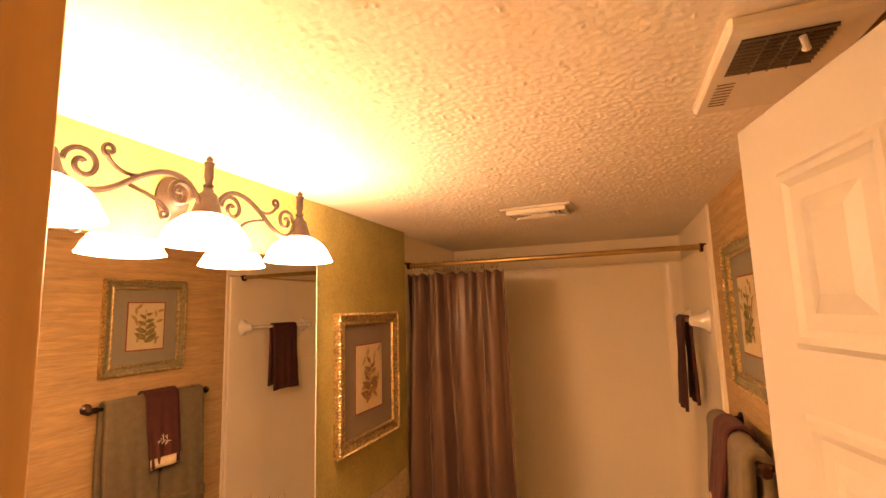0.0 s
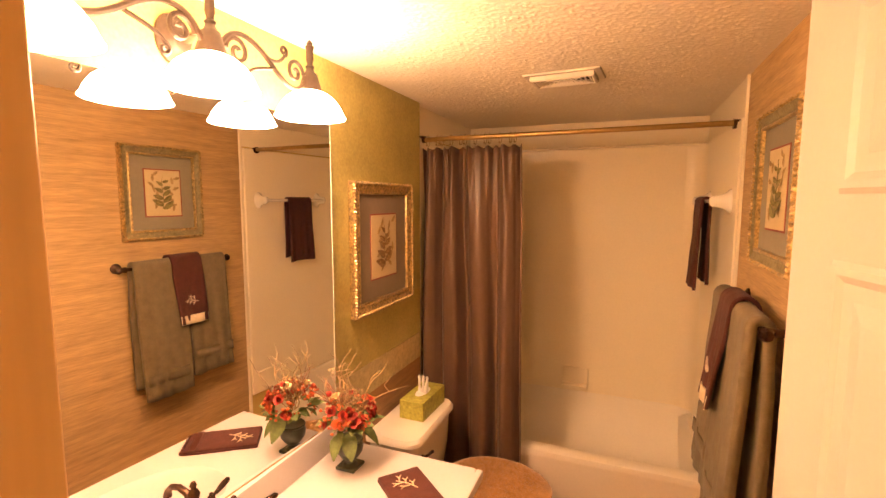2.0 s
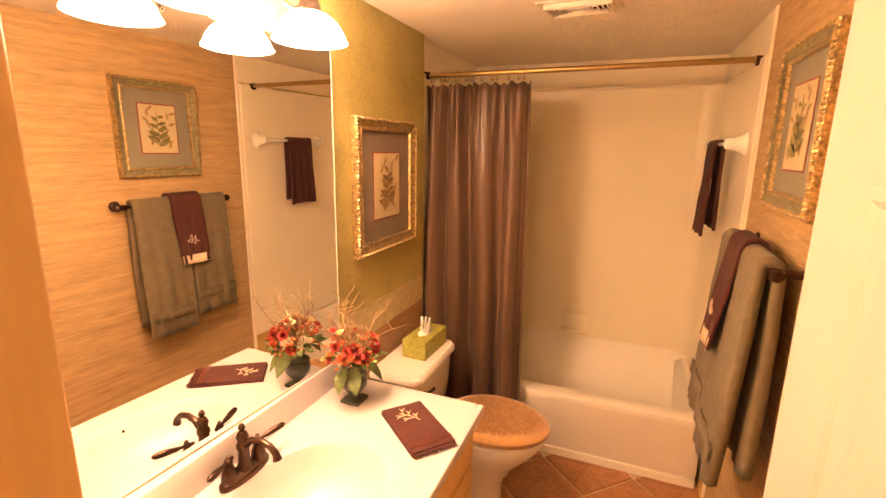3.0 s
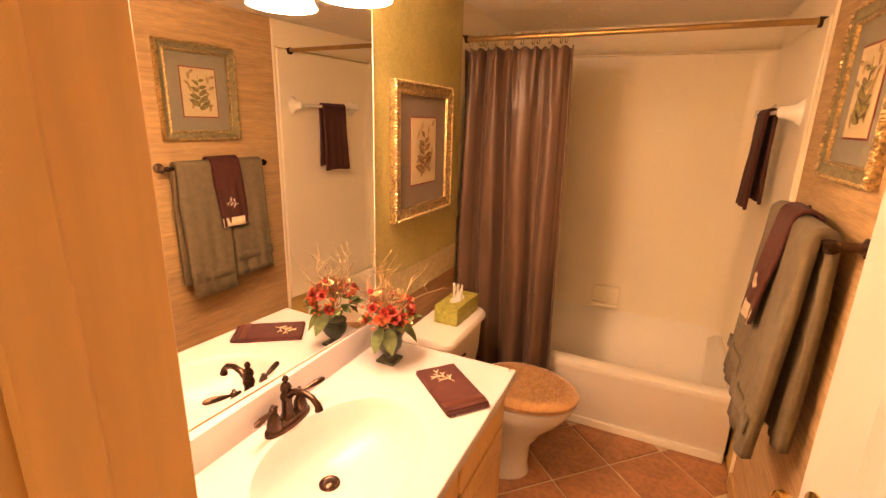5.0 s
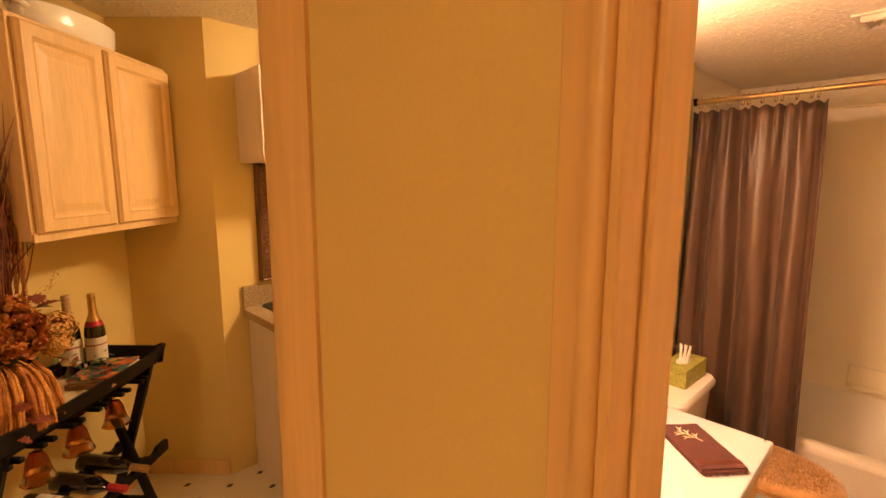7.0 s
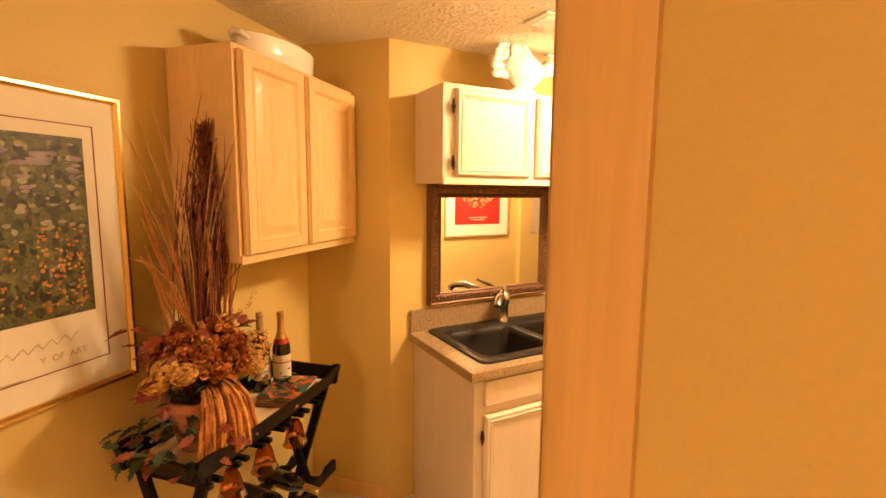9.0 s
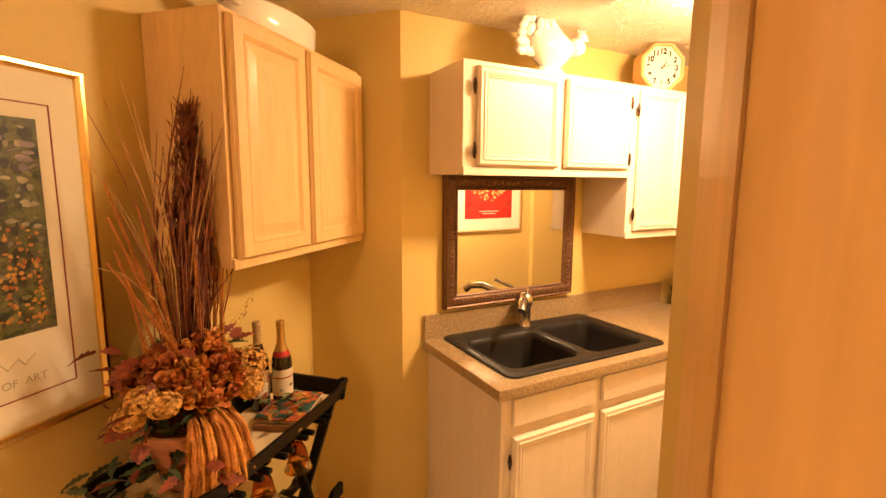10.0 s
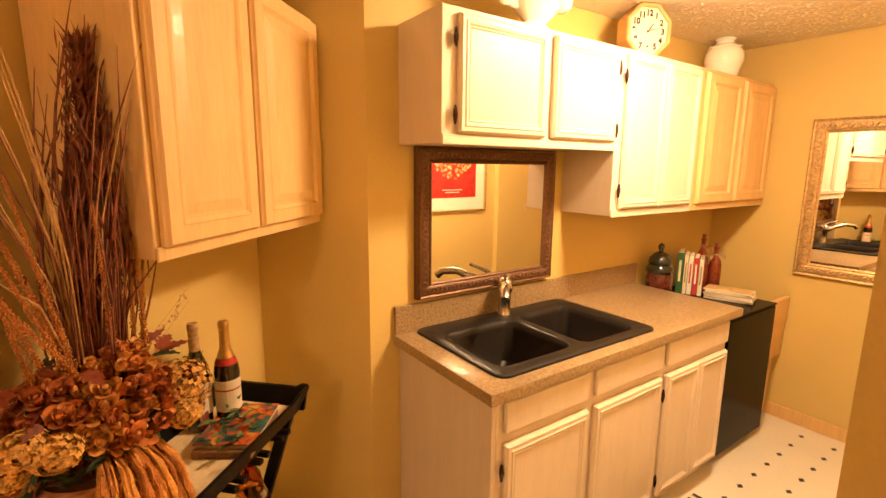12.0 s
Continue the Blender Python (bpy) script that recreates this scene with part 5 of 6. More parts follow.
def garden_print():
    w, h = 0.76, 0.885
    p = thing("art_print", "autumn garden art print in a gold frame with cream mat", "picture", DIAG @ pose(0.575 - w / 2, LW - 0.001, 1.50))
    bm = bmesh.new()
    frame_ring(bm, w, h, [(0, 0.001), (0, 0.016), (0.005, 0.021), (0.013, 0.021), (0.020, 0.012), (0.022, 0.006)])
    put("frame", bm, GOLDM, p, "polished gold frame")
    put("mat_board", B(-w / 2 + 0.018, w / 2 - 0.018, -0.006, -0.0008, -h / 2 + 0.018, h / 2 - 0.018), CREAMMAT, p)
    bm = bmesh.new()
    frame_ring(bm, w - 0.17, h - 0.19, [(0, 0.0062), (0, 0.0075), (0.003, 0.0075), (0.003, 0.0062)])
    put("inner_line", bm, WINE, p, "thin brown inner line")
    px0, px1, pz0, pz1 = -0.25, 0.262, -0.195, 0.31
    put("painting", B(px0, px1, -0.0078, -0.0062, pz0, pz1), GARDEN, p, "painted autumn garden scene")
    rnd = random.Random(31)
    dabs = (("shadow_brushwork", DABS[0], 150, pz0 + 0.02, pz1 - 0.02, 0.016, 0.022), ("leaf_brushwork", DABS[1], 190, pz0 + 0.02, pz1 - 0.02, 0.013, 0.015), ("light_brushwork", DABS[2], 110, 0.05, pz1 - 0.02, 0.014, 0.010),
            ("orange_brushwork", DABS[3], 190, pz0 + 0.02, 0.06, 0.007, 0.006), ("mauve_brushwork", PURPLEP, 26, 0.16, pz1 - 0.03, 0.026, 0.010))
    for q, (name, material, n, lo, hi, rx, rz) in enumerate(dabs):
        bm = bmesh.new()
        for k in range(n):
            x = rnd.uniform(px0 + 0.02, px1 - 0.02) if q != 3 or k % 2 else rnd.uniform(px1 - 0.14, px1 - 0.02)
            blob(bm, x, rnd.uniform(lo, hi), rx * rnd.uniform(0.4, 1.1), rz * rnd.uniform(0.4, 1.1), -0.0079 - 0.0002 * q - 0.0000009 * k, rnd, 8)
        tagged(put(name, bm, material, p), kind="stuff")
    words("Y  OF  ART", 0.026, GREYINK, p, pose(0.165, -0.0064, -0.315))
    bm = bmesh.new()
    tube(bm, [(-0.02 + 0.012 * k, -0.0066, -0.275 + 0.011 * math.sin(k * 2.1) + 0.001 * k) for k in range(20)], 0.0012, 4)
    put("script_line", bm, GREYINK, p)
    put("caption_bar", B(-0.05, 0.06, -0.0068, -0.0062, -0.345, -0.340), GREYINK, p)


garden_print()


def red_print():
    w, h = 0.70, 0.80
    p = thing("flower_poster", "red flower poster with cream mat in a thin frame", "picture", pose(-0.1195, 2.065, 1.66, 0, 0, -90))
    bm = bmesh.new()
    frame_ring(bm, w, h, [(0, 0.001), (0, 0.016), (0.008, 0.018), (0.016, 0.006)])
    put("frame", bm, GOLDLEAF, p)
    put("mat_board", B(-w / 2 + 0.014, w / 2 - 0.014, -0.006, -0.0008, -h / 2 + 0.014, h / 2 - 0.014), CREAMMAT, p)
    put("poster", B(-0.245, 0.245, -0.0076, -0.0062, -0.285, 0.30), REDP, p)
    rnd = random.Random(8)
    bm = bmesh.new()
    for k in range(170):
        a, r = rnd.uniform(0, 6.28), rnd.uniform(0, 1) ** 0.6
        blob(bm, 0.20 * r * math.cos(a), 0.06 + 0.19 * r * math.sin(a), 0.014, 0.013, -0.0079 - 0.000006 * k, rnd)
    tagged(put("painted_bouquet", bm, FLOWERP, p), kind="stuff")
    bm = bmesh.new()
    for x, z, r in ((0.11, 0.12, 0.05), (0.13, 0.08, 0.035)):
        blob(bm, x, z, r, r * 1.1, -0.0092, rnd)
    tagged(put("dark_shadow_shapes", bm, DARK, p), kind="stuff")
    for z, hw in ((-0.225, 0.10), (-0.245, 0.07)):
        put("caption_bar", B(-hw, hw, -0.0082, -0.0077, z, z + 0.006), CREAMMAT, p)


red_print()

# ---- things on the wall cabinets ----
CLOCKF = mat("cream_clock_face", (0.56, 0.52, 0.40), 0.5, var=0.03)
OAK = mat("light_oak", (0.52, 0.30, 0.11), 0.4, var=0.15, scale=6, bump=0.05, stretch=(3, 3, 1))


def octagon_clock():
    c = thing("octagon_clock", "octagonal oak clock with black numerals on a cabinet", "clock", pose(-1.44, 1.985, 2.1525 + 0.1223, 0, 0, 70))
    def octo(bm, r, y):
        return [bm.verts.new((r * math.cos(radians(22.5 + 45 * k)), y, r * math.sin(radians(22.5 + 45 * k)))) for k in range(8)]
    bm = bmesh.new()
    R = 0.132
    lp = [octo(bm, R, 0.045), octo(bm, R, -0.03), octo(bm, R - 0.006, -0.036), octo(bm, R - 0.018, -0.034), octo(bm, R - 0.022, -0.024)]
    for a, b in zip(lp, lp[1:]):
        for k in range(8):
            bm.faces.new((a[k], a[(k + 1) % 8], b[(k + 1) % 8], b[k]))
    bm.faces.new(lp[0])
    put("case", bm, OAK, c)
    bm = bmesh.new()
    a, b = octo(bm, R - 0.020, -0.026), octo(bm, R - 0.020, -0.022)
    for k in range(8):
        bm.faces.new((a[k], a[(k + 1) % 8], b[(k + 1) % 8], b[k]))
    bm.faces.new(a)
    put("dial", bm, CLOCKF, c)
    for n in range(1, 13):
        t = radians(90 - 30 * n)
        words(str(n), 0.038, DARK, c, pose(0.080 * math.cos(t), -0.0268, 0.080 * math.sin(t) - 0.013), bold=0.0018)
    for name, ang, ln, wd in (("hour_hand", 90 - 36, 0.042, 0.0035), ("minute_hand", 90 - 76, 0.062, 0.0025)):
        t = radians(ang)
        bm = bmesh.new()
        tube(bm, [(-0.01 * math.cos(t), -0.029, -0.01 * math.sin(t)), (ln * math.cos(t), -0.029, ln * math.sin(t))], [wd, wd * 0.5], 6)
        put(name, bm, DARK, c)
    put("hub", L([(0.005, 0), (0.005, 0.004), (0, 0.005)], 12, pose(0, -0.028, 0, 90, 0, 0)), GOLDM, c)


octagon_clock()

jr = thing("ginger_jar", "white ceramic jar on the end wall cabinet", "vase", pose(-1.50, 2.90, 2.1525))
put("body", L([(0, 0), (0.07, 0), (0.075, 0.01), (0.092, 0.06), (0.108, 0.11), (0.106, 0.15), (0.088, 0.185), (0.064, 0.205), (0.050, 0.212), (0.050, 0.228), (0.060, 0.238), (0.056, 0.244), (0, 0.240)], 32), WHITECER, jr, smooth=True)
put("rope_band", T([(0.088 * math.cos(a), 0.088 * math.sin(a), 0.188 + 0.004 * math.sin(5 * a)) for a in [2 * math.pi * k / 28 for k in range(29)]], 0.006, 8), WHITECER, jr, smooth=True)

tu = thing("oval_dish", "long cream ceramic dish with a handle on the diagonal cabinet", "dish", DIAG @ pose(1.16, 1.06, 2.1525))
put("body", L([(0, 0), (0.132, 0), (0.140, 0.01), (0.145, 0.05), (0.147, 0.095), (0.138, 0.10), (0.12, 0.09), (0, 0.085)], 32, None, (1.55, 0.72)), WHITECER, tu, smooth=True)
put("handle", T([(-0.205, -0.03, 0.07), (-0.235, -0.02, 0.085), (-0.24, 0.0, 0.09), (-0.235, 0.02, 0.085), (-0.205, 0.03, 0.07)], 0.012, 10), WHITECER, tu, smooth=True)


def rooster():
    """A white glazed bird figurine as one plain mesh."""
    bm = bmesh.new()
    lathe(bm, [(0, 0), (0.05, 0), (0.045, 0.02), (0.03, 0.035), (0.05, 0.06), (0.07, 0.09), (0.065, 0.12), (0.04, 0.15), (0.025, 0.165), (0, 0.17)], 20, None, (0.8, 1.5))
    rnd = random.Random(3)
    for ring, (reach, count, size) in enumerate(((0.045, 6, 0.026), (0.080, 9, 0.026), (0.112, 12, 0.022))):
        for k in range(count):
            a = radians(35 + 150 * k / (count - 1) + rnd.uniform(-5, 5))
            c = (rnd.uniform(-0.016, 0.016), -0.055 + reach * 0.85 * math.cos(a), 0.085 + reach * math.sin(a))
            lathe(bm, [(0, -size * 1.1), (size * 0.7, -size * 0.6), (size * 0.85, 0), (size * 0.6, size * 0.8), (0, size * 1.15)], 9, pose(*c, 90 - math.degrees(a), 0, 0), (0.6, 0.8))
    lathe(bm, [(0, -0.03), (0.028, -0.02), (0.036, 0), (0.028, 0.03), (0, 0.045)], 14, pose(0, 0.13, 0.115, 25, 0, 0))
    lathe(bm, [(0, -0.02), (0.02, -0.01), (0.022, 0.006), (0.012, 0.02), (0, 0.024)], 12, pose(0, 0.155, 0.155))
    lathe(bm, [(0, -0.005), (0.007, 0), (0.004, 0.014), (0, 0.024)], 8, pose(0, 0.175, 0.155, -90, 0, 0))
    for k in range(4):
        lathe(bm, [(0, -0.008), (0.008, 0), (0, 0.014)], 8, pose(0, 0.135 + 0.012 * k, 0.178 + 0.003 * (k % 2)))
    ob = finish("bird_figurine", bm, WHITECER, smooth=True)
    ob.matrix_basis = pose(-1.46, 1.26, 2.1525, 0, 0, 4) @ Matrix.Scale(1.3, 4)
    tagged(ob, "white glazed bird figurine on a wall cabinet", "figurine")


rooster()

# ---- things on the counter ----
GREENGLASS = mat("dark_green_glazed_jar", (0.012, 0.017, 0.011), 0.2, var=0.3, coat=0.5)
POT = mat("dried_fruit_mix", (0.16, 0.02, 0.012), 0.25, scale=45, second=(0.012, 0.012, 0.006), coat=0.6)
cj = thing("apothecary_jar", "dark green lidded jar of red potpourri on the refrigerator", "jar", pose(-1.545, 2.485, 0.8485) @ Matrix.Scale(1.22, 4))
put("base", L([(0, 0), (0.052, 0), (0.056, 0.006), (0.062, 0.03), (0.064, 0.10), (0.060, 0.125)], 28), POT, cj, "red potpourri seen through glass", smooth=True)
put("shoulder", L([(0.061, 0.1255), (0.066, 0.135), (0.064, 0.15), (0.054, 0.165), (0.048, 0.172)], 28), GREENGLASS, cj, smooth=True)
put("lid", L([(0.054, 0.1725), (0.056, 0.18), (0.05, 0.20), (0.032, 0.222), (0.012, 0.232), (0.010, 0.24), (0.016, 0.25), (0.015, 0.262), (0.006, 0.272), (0, 0.273)], 28), GREENGLASS, cj, smooth=True)

PAGES = mat("book_pages", (0.66, 0.58, 0.42), 0.8, var=0.1, scale=60, stretch=(1, 1, 8))


def book(m, w, h, th, color, name="book", label="", strip=(0.8, 0.75, 0.6)):
    c = mat("book_cover_cloth", color, 0.5, var=0.1, scale=20)
    b = thing(name, label, "book", m, group="books on the counter")
    put("cover", B(0, w, 0, th, 0, h, bevel=0.0015), c, b)
    put("pages", B(0.003, w + 0.0015, 0.003, th - 0.003, 0.003, h + 0.0012), PAGES, b)
    put("spine_title", B(-0.0012, 0.0003, th * 0.32, th * 0.68, h * 0.3, h * 0.82), mat("title_foil", strip, 0.5, var=0.1), b)


for k, (dy, th, h, c, st, word) in enumerate(((0.0, 0.036, 0.215, (0.03, 0.10, 0.035), (0.6, 0.55, 0.35), "dark green"), (0.038, 0.022, 0.20, (0.66, 0.58, 0.40), (0.3, 0.2, 0.1), "cream"), (0.062, 0.026, 0.195, (0.70, 0.66, 0.56), (0.45, 0.05, 0.03), "white"), (0.090, 0.028, 0.19, (0.42, 0.035, 0.025), (0.75, 0.7, 0.55), "red"), (0.120, 0.024, 0.18, (0.68, 0.64, 0.52), (0.3, 0.2, 0.12), "off-white"))):
    book(pose(-1.535, 2.665, 0.8485, 0, 0, 25) @ pose(dy * 1.02, 0, 0, 0, 0, 90) @ pose(0, -th * 0.97, 0), 0.17, h + 0.045, th * 0.97, c, label="upright %s book with a titled spine on the refrigerator" % word, strip=st)

REDLIQ = mat("dark_red_infusion", (0.16, 0.025, 0.010), 0.12, var=0.4, scale=40, coat=0.8)
CORK = mat("cork", (0.45, 0.28, 0.13), 0.85, var=0.3, scale=80)
for x, y, h in ((-1.515, 2.925, 0.345), (-1.475, 2.850, 0.29), (-1.430, 2.925, 0.30)):
    o = thing("oil_bottle", "glass bottle of dark red infused oil with raffia", "bottle", pose(x, y, 0.8485), group="infused oil bottles")
    put("bottle", L([(0, 0), (0.034, 0), (0.038, 0.008), (0.038, h * 0.55), (0.030, h * 0.68), (0.014, h * 0.76), (0.013, h * 0.92), (0.016, h * 0.93), (0.016, h * 0.96), (0, h * 0.96)], 20), REDLIQ, o, smooth=True)
    put("stopper", L([(0.010, h * 0.9605), (0.012, h * 1.04), (0, h * 1.045)], 12), WINE, o)
    bm = bmesh.new()
    for a in range(7):
        tube(bm, [(0.015, 0, h * 0.80), (0.03 + 0.004 * a, 0.012 * math.sin(a * 2), h * 0.80 + 0.014 * math.cos(a)), (0.045 + 0.003 * a, 0.028 * math.sin(a * 2), h * 0.80 - 0.016 + 0.01 * math.cos(a * 1.7))], 0.0014, 4)
    tube(bm, [(0.0155 * math.cos(q), 0.0155 * math.sin(q), h * 0.80) for q in [2 * math.pi * k / 12 for k in range(13)]], 0.004, 5)
    put("raffia_bow", bm, TWIG, o)
for k, (c, dx, r) in enumerate((((0.20, 0.16, 0.22), 0.0, 3), ((0.62, 0.56, 0.46), 0.006, -4), ((0.12, 0.14, 0.22), -0.004, 2), ((0.60, 0.5, 0.4), 0.004, 5), ((0.50, 0.34, 0.16), -0.002, -3))):
    b = thing("magazine", "stacked magazine lying on the black refrigerator", "magazine", pose(-1.275 + dx, 2.805, 0.8485 + 0.0125 * k, 0, 0, r * 0.7 - 75), group="stack of magazines")
    put("cover", B(-0.065, 0.065, -0.125, 0.125, 0, 0.0115, bevel=0.001), mat("magazine_cover", c, 0.3, var=0.5, scale=25), b)
    put("page_block", B(-0.063, 0.0665, -0.1265, 0.1265, 0.0015, 0.0098), PAGES, b)

# ---- ceiling fittings and mat ----
kl = thing("ceiling_light", "lit frosted dome ceiling light", "ceiling light", pose(-0.72, 1.60, CK))
put("pan", L([(0.15, 0.0), (0.15, -0.015), (0.14, -0.02), (0, -0.02)], 32), GRILLE, kl, smooth=True)
put("diffuser", L([(0.138, -0.0205), (0.135, -0.045), (0.11, -0.075), (0.06, -0.092), (0, -0.096)], 32), DOME, kl, "glowing frosted dome", smooth=True)
# Out-of-view dome lamp, added to brighten the hall walls and casings.
hl = thing("added_hall_light", "unseen dome lamp added to brighten the hall", "ceiling light", pose(1.05, -2.05, CK + 0.011))
put("pan", L([(0.16, 0.0), (0.16, -0.02), (0.15, -0.025), (0, -0.025)], 32), GRILLE, hl, smooth=True)
put("diffuser", L([(0.148, -0.0255), (0.145, -0.05), (0.115, -0.085), (0.06, -0.10), (0, -0.105)], 32), HALLDOME, hl, "glowing frosted dome", smooth=True)
kv = thing("ceiling_register", "cream ceiling air register above the sink", "vent", pose(-1.10, 1.18, CK - 0.004))
put("flange", B(-0.08, 0.08, -0.15, 0.15, -0.010, 0.0, bevel=0.003), GRILLE, kv)
for k in range(7):
    put("slat", B(-0.055 + 0.016 * k, -0.049 + 0.016 * k, -0.125, 0.125, -0.016, -0.0102), GRILLE, kv)
rg = thing("floor_mat", "dark woven floor mat with pale stripes by the counter", "rug", pose(-0.75, 1.675, 0.0))
put("weave", B(-0.27, 0.27, -0.40, 0.40, 0.0025, 0.010, bevel=0.002), mat("dark_woven_wool", (0.02, 0.022, 0.016), 0.95, var=0.4, scale=60, bump=0.8), rg)
for y in (-0.36, 0.36):
    put("stripe", B(-0.269, 0.269, y - 0.012, y + 0.012, 0.0102, 0.0115), CREAMT, rg)


# ---- tray table with wine rack ----
TERRA = mat("terracotta_clay", (0.42, 0.17, 0.08), 0.75, var=0.2, scale=12, bump=0.2)
TRAYTOP = mat("cream_tray_top", (0.78, 0.62, 0.38), 0.5, var=0.12, scale=6)
DARKGLASS = mat("dark_wine_glass", (0.012, 0.008, 0.005), 0.08, var=0.3, coat=0.8)
LABELP = mat("wine_label_paper", (0.70, 0.62, 0.48), 0.6, var=0.08, scale=30)
FOILG = mat("gold_foil", (0.62, 0.40, 0.14), 0.3, metal=0.8, var=0.15, scale=40)
FOILR = mat("red_foil", (0.40, 0.03, 0.03), 0.35, metal=0.3, var=0.2, scale=40)
AMBER = glass("amber_goblet_glass", (0.62, 0.22, 0.03), 0.03)
T0, T1, TY0, TY1, TZ = 0.475, 1.285, 0.885, 1.200, 0.803


def tray_table():
    t = thing("tray_table", "black butler tray table with crossed legs and wine rack", "table", DIAG.copy())
    put("tray_base", B(T0 + 0.02, T1 - 0.02, TY0 + 0.02, TY1 - 0.02, TZ - 0.016, TZ - 0.003), BLACKWOOD, t)
    put("tray_top", B(T0 + 0.03, T1 - 0.03, TY0 + 0.03, TY1 - 0.03, TZ - 0.0028, TZ), TRAYTOP, t, "cream coloured tray surface")
    def rim(name, a, b, out):
        bm = bmesh.new()
        a, b, out = Vector(a), Vector(b), Vector(out)
        along = (b - a).normalized()
        n = 14
        rows = []
        for k in range(n + 1):
            f = k / n
            lift = 0.050 + (0.012 if f < 0.12 or f > 0.88 else 0.0)
            p = a + (b - a) * f
            rows.append([p + Vector((0, 0, TZ - 0.018)), p + out * 0.030 + Vector((0, 0, TZ + lift)), p + out * 0.042 + Vector((0, 0, TZ + lift)), p + out * 0.014 + Vector((0, 0, TZ - 0.018)), p + Vector((0, 0, TZ - 0.018))])
        sheet(bm, rows)
        bm.faces.new([bm.verts.new(p) for p in rows[0][:4]])
        bm.faces.new([bm.verts.new(p) for p in rows[-1][:4]])
        put(name, bm, BLACKWOOD, t)
    x0, x1, y0, y1 = T0 + 0.02, T1 - 0.02, TY0 + 0.02, TY1 - 0.035
    rim("tray_rim", (x0 - 0.03, y0, 0), (x1 + 0.03, y0, 0), (0, -1, 0))
    rim("tray_rim", (x0 - 0.03, y1, 0), (x1 + 0.03, y1, 0), (0, 1, 0))
    rim("tray_rim", (x0, y0 - 0.03, 0), (x0, y1 + 0.03, 0), (-1, 0, 0))
    rim("tray_rim", (x1, y0 - 0.03, 0), (x1, y1 + 0.03, 0), (1, 0, 0))
    for u in (T0 + 0.055, T1 - 0.055):
        for s in (0, 1):
            top, foot = (TY0 + 0.035, TY1 - 0.03) if s else (TY1 - 0.035, TY0 + 0.02)
            d = Vector((0, foot - top, -(TZ - 0.02)))
            ang = math.degrees(math.atan2(d.y, -d.z))
            m = pose(u + (0.012 if s else -0.012), top, TZ - 0.02) @ pose(0, 0, 0, ang, 0, 0)
            put("leg", B(-0.011, 0.011, -0.020, 0.020, -d.length - 0.006, 0.0, bevel=0.003, m=m), BLACKWOOD, t)
    for y in (TY0 + 0.06, TY1 - 0.06):
        put("top_rail", B(T0 + 0.04, T1 - 0.04, y - 0.010, y + 0.010, TZ - 0.058, TZ - 0.0165, bevel=0.002), BLACKWOOD, t)
    for k in range(6):
        u = T0 + 0.085 + 0.125 * k
        put("glass_runner", B(u - 0.030, u - 0.010, TY0 + 0.012, TY1 - 0.05, TZ - 0.075, TZ - 0.0585, bevel=0.002), BLACKWOOD, t)
        put("glass_runner", B(u + 0.010, u + 0.030, TY0 + 0.012, TY1 - 0.05, TZ - 0.075, TZ - 0.0585, bevel=0.002), BLACKWOOD, t)
    for y, z in ((TY0 + 0.055, 0.335), (TY1 - 0.075, 0.355)):
        bm = bmesh.new()
        n = 48
        rows = []
        for k in range(n + 1):
            f = k / n
            u = T0 - 0.0 + (T1 - T0 + 0.06) * f
            dip = 0.018 * max(0.0, math.sin(f * math.pi * 12)) ** 0.6
            rows.append([(u, y - 0.010, z - 0.03), (u, y - 0.010, z + 0.022 - dip), (u, y + 0.010, z + 0.022 - dip), (u, y + 0.010, z - 0.03), (u, y - 0.010, z - 0.03)])
        sheet(bm, rows)
        put("bottle_rail", bm, BLACKWOOD, t, "scalloped black bottle rail")
    for z in (0.315, 0.12):
        for u in (T0 + 0.055, T1 - 0.055):
            put("end_stretcher", B(u - 0.009, u + 0.009, TY0 + 0.05, TY1 - 0.06, z - 0.012, z + 0.012, bevel=0.002), BLACKWOOD, t)


def wine_bottle(name, label, m, h, foil, band, lab=True, group="wine bottles"):
    b = thing(name, label, "bottle", m, group=group)
    r = 0.038
    put("glass", L([(0, 0.004), (r * 0.6, 0.0), (r * 0.95, 0.003), (r, 0.012), (r, h * 0.52), (r * 0.93, h * 0.58), (r * 0.6, h * 0.68), (r * 0.38, h * 0.76), (r * 0.36, h * 0.80)], 24), DARKGLASS, b, smooth=True)
    put("capsule", L([(r * (0.40 if band is None else 0.69), h * (0.74 if band is None else 0.662)), (r * 0.42, h * 0.75), (r * 0.39, h * 0.93), (r * 0.43, h * 0.935), (r * 0.43, h * 0.97), (r * 0.38, h), (0, h)], 20), foil, b, "metallic foil capsule", smooth=True)
    if band is not None:
        put("neck_band", L([(r * 0.90, h * 0.60), (r * 0.76, h * 0.645), (r * 0.70, h * 0.66)], 20), band, b, smooth=True)
    if lab:
        put("label", L([(r + 0.0008, h * 0.16), (r + 0.0008, h * 0.46)], 24), LABELP, b, "cream paper label")
        put("label_stripe", L([(r + 0.0015, h * 0.36), (r + 0.0015, h * 0.375)], 24), FOILR, b)
    return b


